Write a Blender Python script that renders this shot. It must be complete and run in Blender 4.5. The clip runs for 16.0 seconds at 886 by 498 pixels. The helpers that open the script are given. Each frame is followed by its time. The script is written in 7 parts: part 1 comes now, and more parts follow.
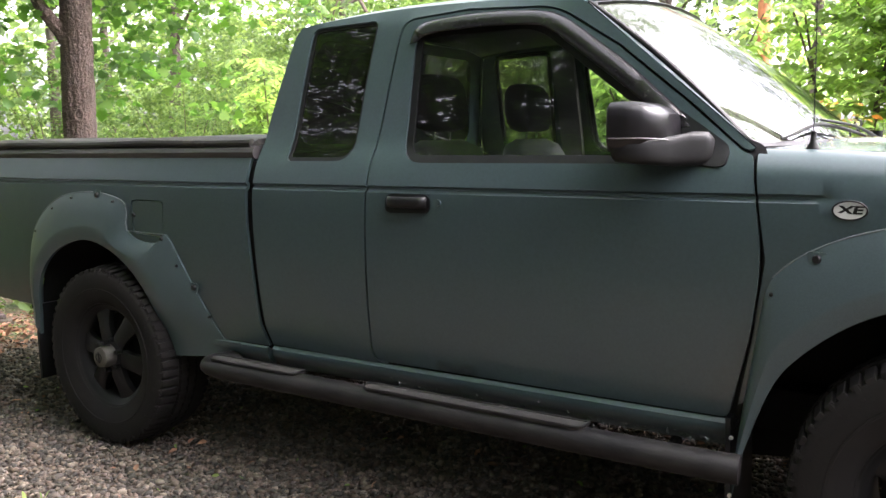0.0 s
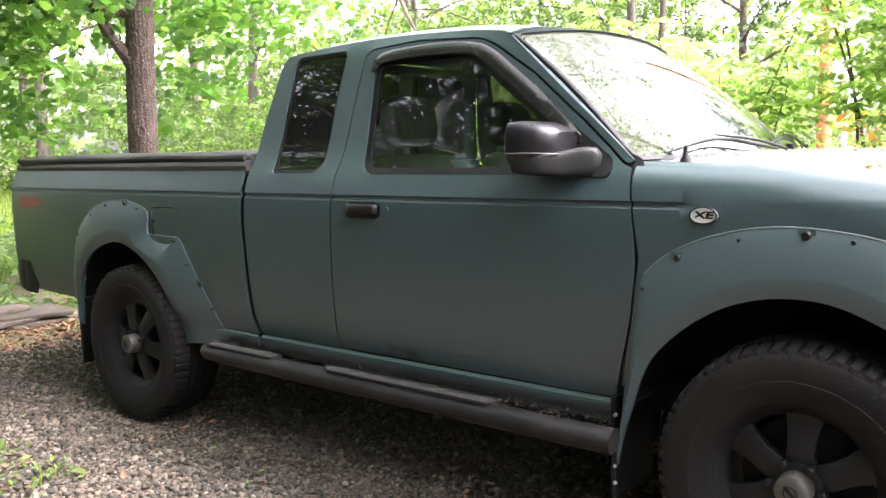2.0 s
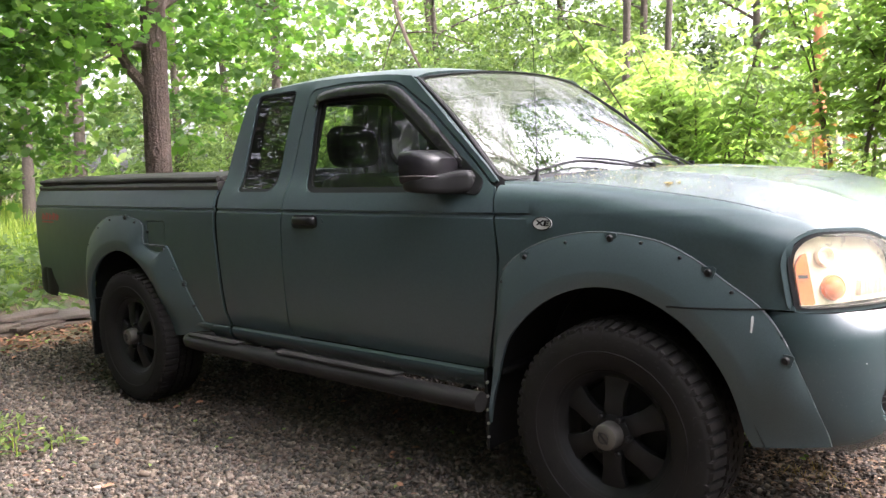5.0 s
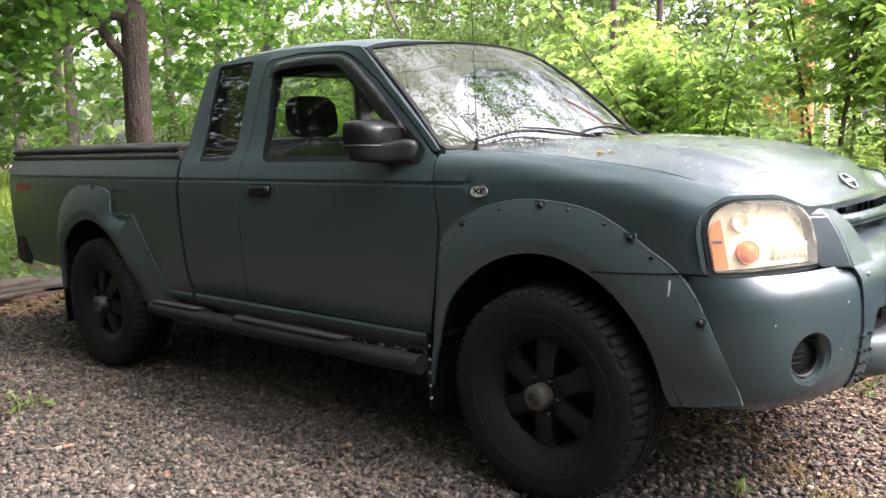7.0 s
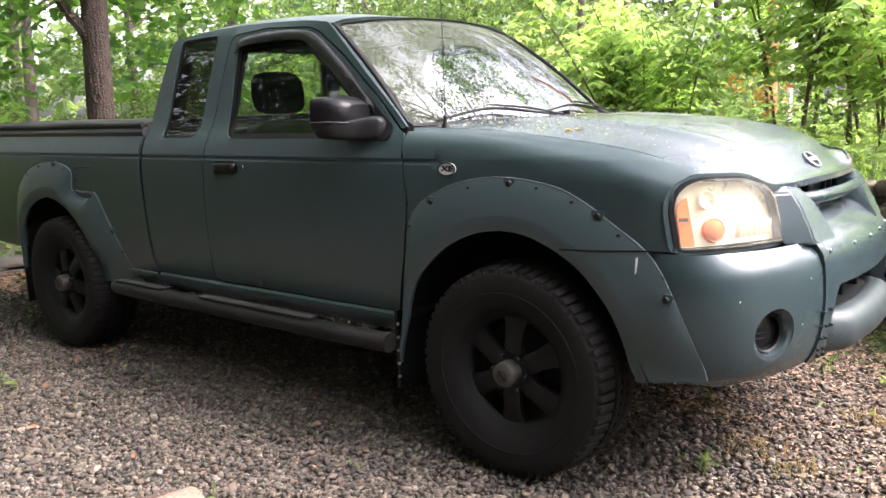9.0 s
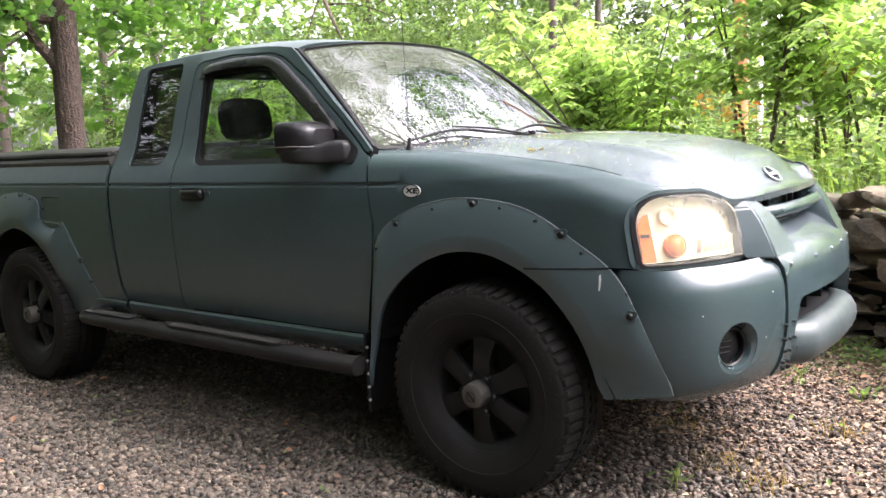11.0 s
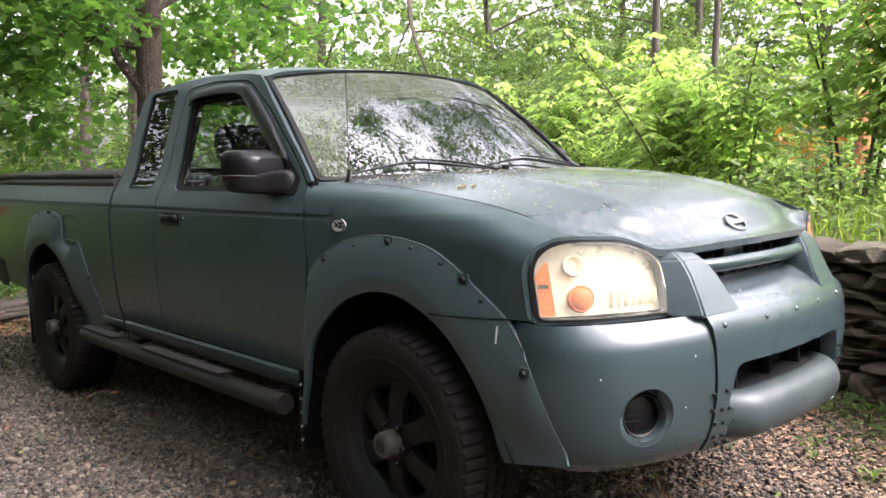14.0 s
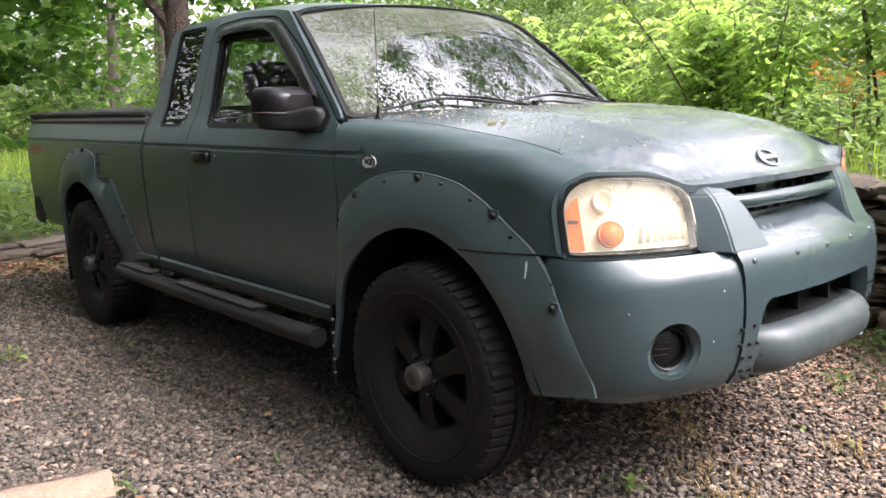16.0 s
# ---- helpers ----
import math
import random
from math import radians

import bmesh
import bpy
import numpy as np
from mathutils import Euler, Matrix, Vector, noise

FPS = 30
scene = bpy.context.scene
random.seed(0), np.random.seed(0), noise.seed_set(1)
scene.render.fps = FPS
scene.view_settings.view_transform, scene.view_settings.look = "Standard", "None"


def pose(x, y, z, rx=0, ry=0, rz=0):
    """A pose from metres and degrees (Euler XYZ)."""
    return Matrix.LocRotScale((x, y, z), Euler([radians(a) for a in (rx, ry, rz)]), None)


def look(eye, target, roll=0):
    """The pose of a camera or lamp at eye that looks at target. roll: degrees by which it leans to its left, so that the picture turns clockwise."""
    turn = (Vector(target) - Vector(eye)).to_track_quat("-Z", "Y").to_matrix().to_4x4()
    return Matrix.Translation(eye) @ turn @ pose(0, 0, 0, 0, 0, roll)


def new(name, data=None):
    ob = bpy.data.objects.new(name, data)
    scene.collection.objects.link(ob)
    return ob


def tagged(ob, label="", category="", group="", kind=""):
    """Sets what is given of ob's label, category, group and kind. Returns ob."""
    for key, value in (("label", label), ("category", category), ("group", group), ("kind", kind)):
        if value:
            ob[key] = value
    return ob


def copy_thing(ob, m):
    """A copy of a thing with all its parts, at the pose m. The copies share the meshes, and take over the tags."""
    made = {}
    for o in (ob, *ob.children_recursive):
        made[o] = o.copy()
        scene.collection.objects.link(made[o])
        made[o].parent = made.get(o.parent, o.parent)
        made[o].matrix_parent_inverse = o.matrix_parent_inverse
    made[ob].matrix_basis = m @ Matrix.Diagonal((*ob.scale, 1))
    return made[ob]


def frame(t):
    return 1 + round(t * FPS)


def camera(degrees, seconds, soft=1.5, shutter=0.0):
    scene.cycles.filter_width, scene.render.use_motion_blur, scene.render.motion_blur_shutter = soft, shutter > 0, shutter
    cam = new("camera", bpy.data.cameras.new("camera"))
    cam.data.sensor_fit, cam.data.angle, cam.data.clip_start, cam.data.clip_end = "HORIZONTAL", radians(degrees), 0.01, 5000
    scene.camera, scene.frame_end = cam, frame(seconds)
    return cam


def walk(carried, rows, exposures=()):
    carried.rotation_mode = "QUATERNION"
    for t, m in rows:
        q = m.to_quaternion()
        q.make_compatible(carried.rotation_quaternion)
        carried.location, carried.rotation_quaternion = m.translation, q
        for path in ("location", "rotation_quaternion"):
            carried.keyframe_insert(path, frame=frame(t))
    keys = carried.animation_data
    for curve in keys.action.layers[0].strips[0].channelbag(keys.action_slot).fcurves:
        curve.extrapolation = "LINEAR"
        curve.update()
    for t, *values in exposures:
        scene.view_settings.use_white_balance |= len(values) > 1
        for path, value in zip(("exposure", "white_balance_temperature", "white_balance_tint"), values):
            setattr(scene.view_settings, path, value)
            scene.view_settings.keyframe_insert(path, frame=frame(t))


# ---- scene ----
cam = camera(55.60, 16.0, soft=1.5, shutter=0.0)
ROWS = [
    (0, (2.9448, -2.0146, 1.2141), (1.8781, -0.3423, 0.9574), -0.791),
    (0.5, (2.9553, -2.0086, 1.2071), (1.8568, -0.3596, 0.9345), -0.630),
    (1, (3.1663, -1.9389, 1.2080), (2.0235, -0.3195, 0.9408), -0.858),
    (1.5, (3.3592, -1.9079, 1.2226), (2.1562, -0.3276, 0.9873), -1.066),
    (2, (3.5279, -2.0445, 1.2210), (2.2901, -0.4904, 0.9915), -1.151),
    (2.5, (3.7063, -2.1145, 1.2637), (2.4314, -0.5874, 1.0579), -1.640),
    (3, (3.9187, -2.0796, 1.2580), (2.6095, -0.5782, 1.0801), -1.283),
    (3.5, (4.0774, -2.1171, 1.2911), (2.7567, -0.6270, 1.1028), -1.778),
    (4, (4.1440, -2.2607, 1.2802), (2.8517, -0.7442, 1.1059), -2.265),
    (6.5, (4.4860, -2.1773, 1.2555), (3.1500, -0.7149, 0.9791), -1.766),
    (7, (4.5027, -2.1622, 1.2491), (3.1948, -0.6744, 0.9735), -2.057),
    (7.5, (4.5029, -2.1572, 1.2418), (3.2210, -0.6511, 0.9451), -1.801),
    (8, (4.4957, -2.1590, 1.2372), (3.2201, -0.6526, 0.9148), -1.344),
    (8.5, (4.4939, -2.1605, 1.2430), (3.2255, -0.6513, 0.9059), -1.513),
    (9, (4.4965, -2.1593, 1.2467), (3.2512, -0.6293, 0.9176), -1.813),
    (11.5, (4.5784, -2.1010, 1.2334), (3.3859, -0.5164, 0.9751), -3.596),
    (12, (4.6251, -2.0168, 1.2205), (3.4821, -0.3950, 0.9687), -3.437),
    (12.5, (4.6495, -1.8489, 1.2262), (3.5138, -0.2202, 0.9863), -2.364),
    (13, (4.7317, -1.7229, 1.2259), (3.4914, -0.1697, 1.0041), -1.402),
    (13.5, (4.8741, -1.6142, 1.2335), (3.4566, -0.2204, 1.0143), -0.208),
    (14, (4.9411, -1.5510, 1.2420), (3.4889, -0.1913, 1.0363), -1.400),
    (14.5, (4.9617, -1.5342, 1.2341), (3.5174, -0.1732, 0.9857), -1.882),
    (15, (4.9502, -1.5422, 1.2224), (3.5016, -0.2047, 0.8869), -1.599),
    (15.5, (4.9523, -1.5554, 1.2281), (3.4892, -0.2393, 0.8715), -1.631),
    (16, (4.9511, -1.5715, 1.2379), (3.4680, -0.2760, 0.8890), -1.699),
]
walk(cam, [(t, look(eye, target, roll)) for t, eye, target, roll in ROWS], [(0, 3.7, 6300, 21), (0.5, 4.15, 6300, 21), (1, 4.4, 6300, 21), (1.5, 4.4, 6300, 21), (2, 4.1, 6300, 21), (2.5, 4, 6300, 21), (3, 3.75, 6300, 21), (4, 3.5, 6300, 21), (6.5, 3.1, 6300, 21), (7.5, 3, 6300, 21), (9, 3.15, 6300, 21), (11.5, 3.25, 6300, 21), (12, 3.23, 6300, 21), (12.5, 3.05, 6300, 21), (13.5, 2.82, 6300, 21), (14.5, 2.92, 6300, 21), (15, 2.78, 6300, 21), (15.5, 2.92, 6300, 21), (16, 2.95, 6300, 21)])
SKY, SUN = 0.15, 0.95
from mathutils.geometry import delaunay_2d_cdt


# ---- world and light ----
world = bpy.data.worlds.new("sky")
scene.world = world
world.use_nodes = True
wn, wl = world.node_tree.nodes, world.node_tree.links
sky = wn.new("ShaderNodeTexSky")
sky.sky_type, sky.sun_disc = "NISHITA", False
sky.sun_elevation, sky.sun_rotation = radians(52.5), radians(61)
sky.air_density, sky.dust_density, sky.ozone_density = 1.0, 6.0, 1.0
pale = wn.new("ShaderNodeHueSaturation")
pale.inputs["Saturation"].default_value = 0.22
wl.new(sky.outputs[0], pale.inputs["Color"])
wl.new(pale.outputs[0], wn["Background"].inputs["Color"])
wn["Background"].inputs["Strength"].default_value = SKY

sun = new("sun", bpy.data.lights.new("sun", "SUN"))
sun.data.energy, sun.data.angle, sun.data.color = SUN, radians(28), (1.0, 0.95, 0.86)
sun.matrix_basis = look((6.2, 3.4, 9.2), (0, 0, 0))


# ---- materials ----
def nodes_of(name):
    m = bpy.data.materials.new(name)
    m.use_nodes = True
    n, l = m.node_tree.nodes, m.node_tree.links
    return m, n, l, n["Principled BSDF"]


def noise_node(n, l, coord, scale, detail=4.0, rough=0.6):
    t = n.new("ShaderNodeTexNoise")
    t.inputs["Scale"].default_value, t.inputs["Detail"].default_value, t.inputs["Roughness"].default_value = scale, detail, rough
    l.new(coord, t.inputs["Vector"])
    return t.outputs["Fac"]


def ramp_node(n, l, fac, stops):
    r = n.new("ShaderNodeValToRGB")
    el = r.color_ramp.elements
    while len(el) < len(stops):
        el.new(0.5)
    for e, (p, c) in zip(el, stops):
        e.position, e.color = p, (*c, 1)
    l.new(fac, r.inputs["Fac"])
    return r.outputs["Color"]


def mix_node(n, l, fac, a, b, kind="MIX"):
    m = n.new("ShaderNodeMix")
    m.data_type, m.blend_type = "RGBA", kind
    for socket, v in ((m.inputs["Factor"], fac), (m.inputs["A"], a), (m.inputs["B"], b)):
        if isinstance(v, (int, float)):
            socket.default_value = v
        elif isinstance(v, tuple):
            socket.default_value = (*v, 1)
        else:
            l.new(v, socket)
    return m.outputs["Result"]


def shade(c, k):
    return tuple(min(1.0, max(0.0, v * k)) for v in c)


def surface(name, color, rough=0.5, metal=0.0, var=0.2, scale=5.0, fine=90.0, bump=0.15, dist=0.002, coat=0.0,
            dirt=None, dirt_amount=0.0, dirt_scale=3.0, pick=None, pick_range=0.3, spec=0.5, dirt_soft=0.0, detail=4.0, tones=None):
    """A surface with colour variation at two scales, fine relief, uneven gloss and, if wanted, patches of dirt."""
    m, n, l, p = nodes_of(name)
    coord = n.new("ShaderNodeTexCoord").outputs["Object"]
    broad, small = noise_node(n, l, coord, scale, detail), noise_node(n, l, coord, fine, 3.0)
    lo, hi = (0.3, 0.7) if detail > 1 else (0.0, 1.0)
    col = ramp_node(n, l, broad, [(lo, shade(color, 1 - var)), (hi, shade(color, 1 + var))])
    col = mix_node(n, l, 0.5 if detail > 0 else 1.0, col, ramp_node(n, l, small, [(0.3, shade(color, 1 - var * 0.8)), (0.7, shade(color, 1 + var * 0.8))]))
    if tones:
        own = ramp_node(n, l, n.new("ShaderNodeNewGeometry").outputs["Random Per Island"], tones)
        col = mix_node(n, l, 1.0, own, ramp_node(n, l, small, [(0.3, (1 - var,) * 3), (0.7, (1 + var,) * 3)]), "MULTIPLY")
    if pick:
        if pick == "island":
            r = n.new("ShaderNodeNewGeometry").outputs["Random Per Island"]
        else:
            r = n.new("ShaderNodeObjectInfo").outputs["Random"]
        k = pick_range
        col = mix_node(n, l, 1.0, col, ramp_node(n, l, r, [(0.0, (1 - k, 1 - k, 1 - k * 0.9)), (0.5, (1, 0.98, 0.95)), (1.0, (1 + k, 1 + k * 0.9, 1 + k * 0.75))]), "MULTIPLY")
    if dirt:
        d = noise_node(n, l, coord, dirt_scale, 8.0 if detail > 1 else 1.0, 0.7)
        mask = ramp_node(n, l, d, [(max(0.0, 0.62 - dirt_amount * 0.3 - dirt_soft), (0, 0, 0)), (0.85 - dirt_amount * 0.2 + dirt_soft, (1, 1, 1))])
        col = mix_node(n, l, mask, col, dirt)
    l.new(col, p.inputs["Base Color"])
    rr = n.new("ShaderNodeMapRange")
    swing = 0.1 if detail > 0 else 0.06
    rr.inputs["To Min"].default_value, rr.inputs["To Max"].default_value = max(0.02, rough - swing), min(1, rough + swing)
    l.new(broad if detail > 0 else small, rr.inputs["Value"])
    l.new(rr.outputs[0], p.inputs["Roughness"])
    p.inputs["Metallic"].default_value = metal
    p.inputs["Coat Weight"].default_value = coat
    p.inputs["Coat Roughness"].default_value = 0.15
    p.inputs["Specular IOR Level"].default_value = spec
    b = n.new("ShaderNodeBump")
    b.inputs["Strength"].default_value, b.inputs["Distance"].default_value = bump, dist
    l.new(small, b.inputs["Height"])
    if detail == 0:
        wave = n.new("ShaderNodeBump")
        wave.inputs["Strength"].default_value, wave.inputs["Distance"].default_value = 0.35, 0.006
        l.new(noise_node(n, l, coord, 5.0, 2.0), wave.inputs["Height"])
        l.new(wave.outputs[0], b.inputs["Normal"])
    l.new(b.outputs[0], p.inputs["Normal"])
    return m


def leafy(name, dark, mid, light, thin=0.45, glow=1.6):
    """Leaves that let light through; each leaf has its own green."""
    m, n, l, p = nodes_of(name)
    r = n.new("ShaderNodeNewGeometry").outputs["Random Per Island"]
    coord = n.new("ShaderNodeTexCoord").outputs["Object"]
    patch = noise_node(n, l, coord, 0.9, 2.0)
    col = ramp_node(n, l, r, [(0.0, dark), (0.55, mid), (1.0, light)])
    col = mix_node(n, l, 1.0, col, ramp_node(n, l, patch, [(0.3, (0.72, 0.75, 0.8)), (0.7, (1.25, 1.2, 1.0))]), "MULTIPLY")
    l.new(col, p.inputs["Base Color"])
    p.inputs["Roughness"].default_value = 0.45
    p.inputs["Specular IOR Level"].default_value = 0.35
    t = n.new("ShaderNodeBsdfTranslucent")
    l.new(mix_node(n, l, 1.0, col, (1.15 * glow, 1.26 * glow, 0.8 * glow), "MULTIPLY"), t.inputs["Color"])
    mx = n.new("ShaderNodeMixShader")
    mx.inputs[0].default_value = thin
    l.new(p.outputs[0], mx.inputs[1])
    l.new(t.outputs[0], mx.inputs[2])
    l.new(mx.outputs[0], n["Material Output"].inputs["Surface"])
    return m


def pane(name, tint, ior=1.5, haze=0.0, haze_color=(0.5, 0.5, 0.45), gloss=0.005):
    """Glass: tinted, clear, with a mirror's gloss by its angle, and a film of dirt."""
    m, n, l, p = nodes_of(name)
    clear = n.new("ShaderNodeBsdfTransparent")
    clear.inputs["Color"].default_value = (*tint, 1)
    shine = n.new("ShaderNodeBsdfGlossy")
    shine.inputs["Roughness"].default_value = gloss
    fres = n.new("ShaderNodeFresnel")
    fres.inputs["IOR"].default_value = ior
    coord = n.new("ShaderNodeTexCoord").outputs["Object"]
    film = n.new("ShaderNodeBsdfDiffuse")
    film.inputs["Color"].default_value = (*haze_color, 1)
    dirty = n.new("ShaderNodeMixShader")
    spots = ramp_node(n, l, noise_node(n, l, coord, 14.0, 8.0, 0.75), [(0.35, (haze * 0.3,) * 3), (0.62, (haze,) * 3), (0.72, (haze * 2.2,) * 3)])
    l.new(spots, dirty.inputs[0])
    l.new(clear.outputs[0], dirty.inputs[1])
    l.new(film.outputs[0], dirty.inputs[2])
    mx = n.new("ShaderNodeMixShader")
    l.new(fres.outputs[0], mx.inputs[0])
    l.new(dirty.outputs[0], mx.inputs[1])
    l.new(shine.outputs[0], mx.inputs[2])
    l.new(mx.outputs[0], n["Material Output"].inputs["Surface"])
    return m


PAINT = surface("green_grey_paint", (0.0285, 0.0450, 0.0475), 0.31, var=0.13, scale=1.3, fine=110, bump=0.02, dist=0.0008, coat=0.06, detail=0.0, spec=0.42)
FLARE = surface("flare_paint", (0.037, 0.0555, 0.0585), 0.42, var=0.16, scale=2, fine=260, bump=0.05, dist=0.001, detail=0.0, spec=0.4)
HOODPAINT = surface("hood_paint", (0.036, 0.050, 0.058), 0.24, var=0.06, scale=2, fine=240, bump=0.04, dist=0.001, coat=0.25, detail=0.5,
                    dirt=(0.085, 0.092, 0.092), dirt_amount=0.3, dirt_scale=30, dirt_soft=0.2)
BUMPER = surface("bumper_paint", (0.027, 0.042, 0.0445), 0.25, spec=0.4, var=0.04, scale=2, fine=220, bump=0.03, dist=0.001, coat=0.2, detail=0.0)
BARPAINT = surface("dusty_bar_paint", (0.025, 0.037, 0.039), 0.42, spec=0.3, var=0.2, scale=4, fine=160, bump=0.06, dist=0.001, dirt=(0.075, 0.075, 0.07), dirt_amount=0.35, dirt_scale=14, dirt_soft=0.15)
EDGE_WEAR = surface("worn_lip", (0.1, 0.115, 0.12), 0.5, var=0.3, scale=12, fine=120)
BLACK = surface("black_plastic", (0.005, 0.005, 0.0055), 0.5, spec=0.2, var=0.3, scale=8, fine=200, bump=0.2, dist=0.001, dirt=(0.014, 0.0135, 0.0125), dirt_amount=0.2, dirt_soft=0.1)
MIRROR_CASE = surface("mirror_plastic", (0.007, 0.0062, 0.0074), 0.32, spec=0.26, var=0.3, scale=14, fine=300, bump=0.15, dist=0.0006,
                      dirt=(0.05, 0.046, 0.046), dirt_amount=0.02, dirt_scale=60)
VISOR_MAT = surface("smoked_acrylic", (0.006, 0.0052, 0.006), 0.22, spec=0.32, var=0.3, scale=20, fine=300, bump=0.05, dirt=(0.10, 0.09, 0.09), dirt_amount=0.1, dirt_scale=75)
EMBLEM = surface("dulled_emblem", (0.3, 0.31, 0.31), 0.32, metal=0.9, var=0.25, scale=40, fine=200, bump=0.05)
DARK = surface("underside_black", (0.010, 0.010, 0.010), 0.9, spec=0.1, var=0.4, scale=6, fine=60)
RUBBER = surface("tyre_rubber", (0.0098, 0.0094, 0.0092), 0.8, spec=0.12, var=0.25, scale=7, fine=120, bump=0.3, dirt=(0.017, 0.0145, 0.0125), dirt_amount=0.4, dirt_scale=7, dirt_soft=0.12)
RIM = surface("black_rim_paint", (0.0062, 0.0066, 0.0070), 0.5, spec=0.2, var=0.3, scale=9, fine=140, dirt=(0.008, 0.0075, 0.007), dirt_amount=0.3, dirt_scale=9, dirt_soft=0.1)
CAP = surface("dull_aluminium", (0.42, 0.42, 0.4), 0.42, metal=0.7, var=0.2, scale=20, fine=200)
CHROME = surface("chrome", (0.7, 0.7, 0.7), 0.15, metal=1.0, var=0.1, scale=20, fine=200, bump=0.02)
BOARD = surface("step_bar_black", (0.005, 0.005, 0.0055), 0.5, spec=0.16, var=0.25, scale=6, fine=160, bump=0.25, dirt=(0.024, 0.022, 0.02), dirt_amount=0.3, dirt_scale=12, dirt_soft=0.2)
PAD = surface("step_pad", (0.008, 0.0075, 0.007), 0.75, var=0.4, scale=14, fine=120, bump=0.6, dirt=(0.05, 0.044, 0.038), dirt_amount=0.35, dirt_scale=22, dirt_soft=0.15)
VINYL = surface("tonneau_vinyl", (0.016, 0.015, 0.014), 0.6, spec=0.3, var=0.25, scale=5, fine=200, bump=0.2, dirt=(0.1, 0.09, 0.075), dirt_amount=0.3, dirt_scale=4)
RAIL = surface("rail_plastic", (0.03, 0.028, 0.028), 0.5, var=0.2, scale=6, fine=200, dirt=(0.11, 0.1, 0.09), dirt_amount=0.3)
FABRIC = surface("grey_seat_cloth", (0.09, 0.09, 0.094), 0.95, var=0.2, scale=10, fine=300, bump=0.3)
CABIN = surface("cabin_plastic", (0.028, 0.028, 0.030), 0.7, var=0.2, scale=8, fine=200)
HEADREST = surface("black_headrest_cloth", (0.010, 0.010, 0.0105), 0.9, spec=0.15, var=0.2, scale=10, fine=300, bump=0.3)
HANDLE = surface("black_handle_plastic", (0.0045, 0.0045, 0.005), 0.4, spec=0.25, var=0.2, scale=12, fine=250, bump=0.05)
HUBCAP = surface("dull_hub_cap", (0.065, 0.060, 0.051), 0.5, metal=0.4, var=0.25, scale=20, fine=160)
LINER = surface("headliner", (0.09, 0.09, 0.085), 0.95, var=0.1)
AMBER = surface("amber_lens", (0.72, 0.17, 0.03), 0.3, var=0.15, scale=30, coat=0.3)
CREAM = surface("yellowed_reflector", (0.86, 0.82, 0.68), 0.3, metal=0.35, var=0.14, scale=22, fine=80, bump=0.05)
RED = surface("red_decal", (0.25, 0.03, 0.04), 0.5, var=0.25, scale=20)
REDLAMP = surface("red_lamp", (0.4, 0.02, 0.02), 0.2, coat=0.5)
SCUFF = surface("bare_scuff", (0.4, 0.41, 0.4), 0.6)
BADGE = surface("silver_badge", (0.5, 0.5, 0.48), 0.35, metal=0.3, var=0.08, scale=30, fine=200, bump=0.02)
GLASS = pane("side_glass", (0.54, 0.59, 0.56), 1.5, 0.006)
REARGLASS = pane("rear_glass", (0.8, 0.86, 0.82), 1.45, 0.01)
TINTED = pane("privacy_glass", (0.13, 0.13, 0.135), 1.45, 0.012)


def windscreen_material():
    """Glass under a film of dust, wiped clear along the sweep of the two wipers."""
    m, n, l, p = nodes_of("windscreen_glass")
    clear = n.new("ShaderNodeBsdfTransparent")
    clear.inputs["Color"].default_value = (0.36, 0.46, 0.40, 1)
    shine = n.new("ShaderNodeBsdfGlossy")
    shine.inputs["Roughness"].default_value = 0.006
    fres = n.new("ShaderNodeFresnel")
    fres.inputs["IOR"].default_value = 3.0
    at = n.new("ShaderNodeNewGeometry").outputs["Position"]
    wiped = None
    for centre, reach in (((2.59, 0.75, 1.232), 0.455), ((2.545, 1.38, 1.215), 0.54)):
        far = n.new("ShaderNodeVectorMath")
        far.operation = "DISTANCE"
        far.inputs[1].default_value = centre
        l.new(at, far.inputs[0])
        one = n.new("ShaderNodeMapRange")
        one.inputs["From Min"].default_value, one.inputs["From Max"].default_value = reach - 0.006, reach + 0.006
        l.new(far.outputs["Value"], one.inputs["Value"])
        if wiped is None:
            wiped = one.outputs[0]
        else:
            both_ = n.new("ShaderNodeMath")
            both_.operation = "MULTIPLY"
            l.new(wiped, both_.inputs[0])
            l.new(one.outputs[0], both_.inputs[1])
            wiped = both_.outputs[0]
    spots = ramp_node(n, l, noise_node(n, l, at, 26.0, 8.0, 0.75), [(0.35, (0.42,) * 3), (0.55, (0.58,) * 3), (0.72, (0.74,) * 3)])
    faint = ramp_node(n, l, noise_node(n, l, at, 34.0, 8.0, 0.75), [(0.4, (0.01,) * 3), (0.7, (0.05,) * 3)])
    film = n.new("ShaderNodeBsdfDiffuse")
    film.inputs["Color"].default_value = (0.075, 0.083, 0.060, 1)
    over = n.new("ShaderNodeMixShader")
    l.new(fres.outputs[0], over.inputs[0])
    l.new(clear.outputs[0], over.inputs[1])
    l.new(shine.outputs[0], over.inputs[2])
    dusty = n.new("ShaderNodeMixShader")
    l.new(mix_node(n, l, wiped, faint, spots), dusty.inputs[0])
    l.new(over.outputs[0], dusty.inputs[1])
    l.new(film.outputs[0], dusty.inputs[2])
    l.new(dusty.outputs[0], n["Material Output"].inputs["Surface"])
    return m


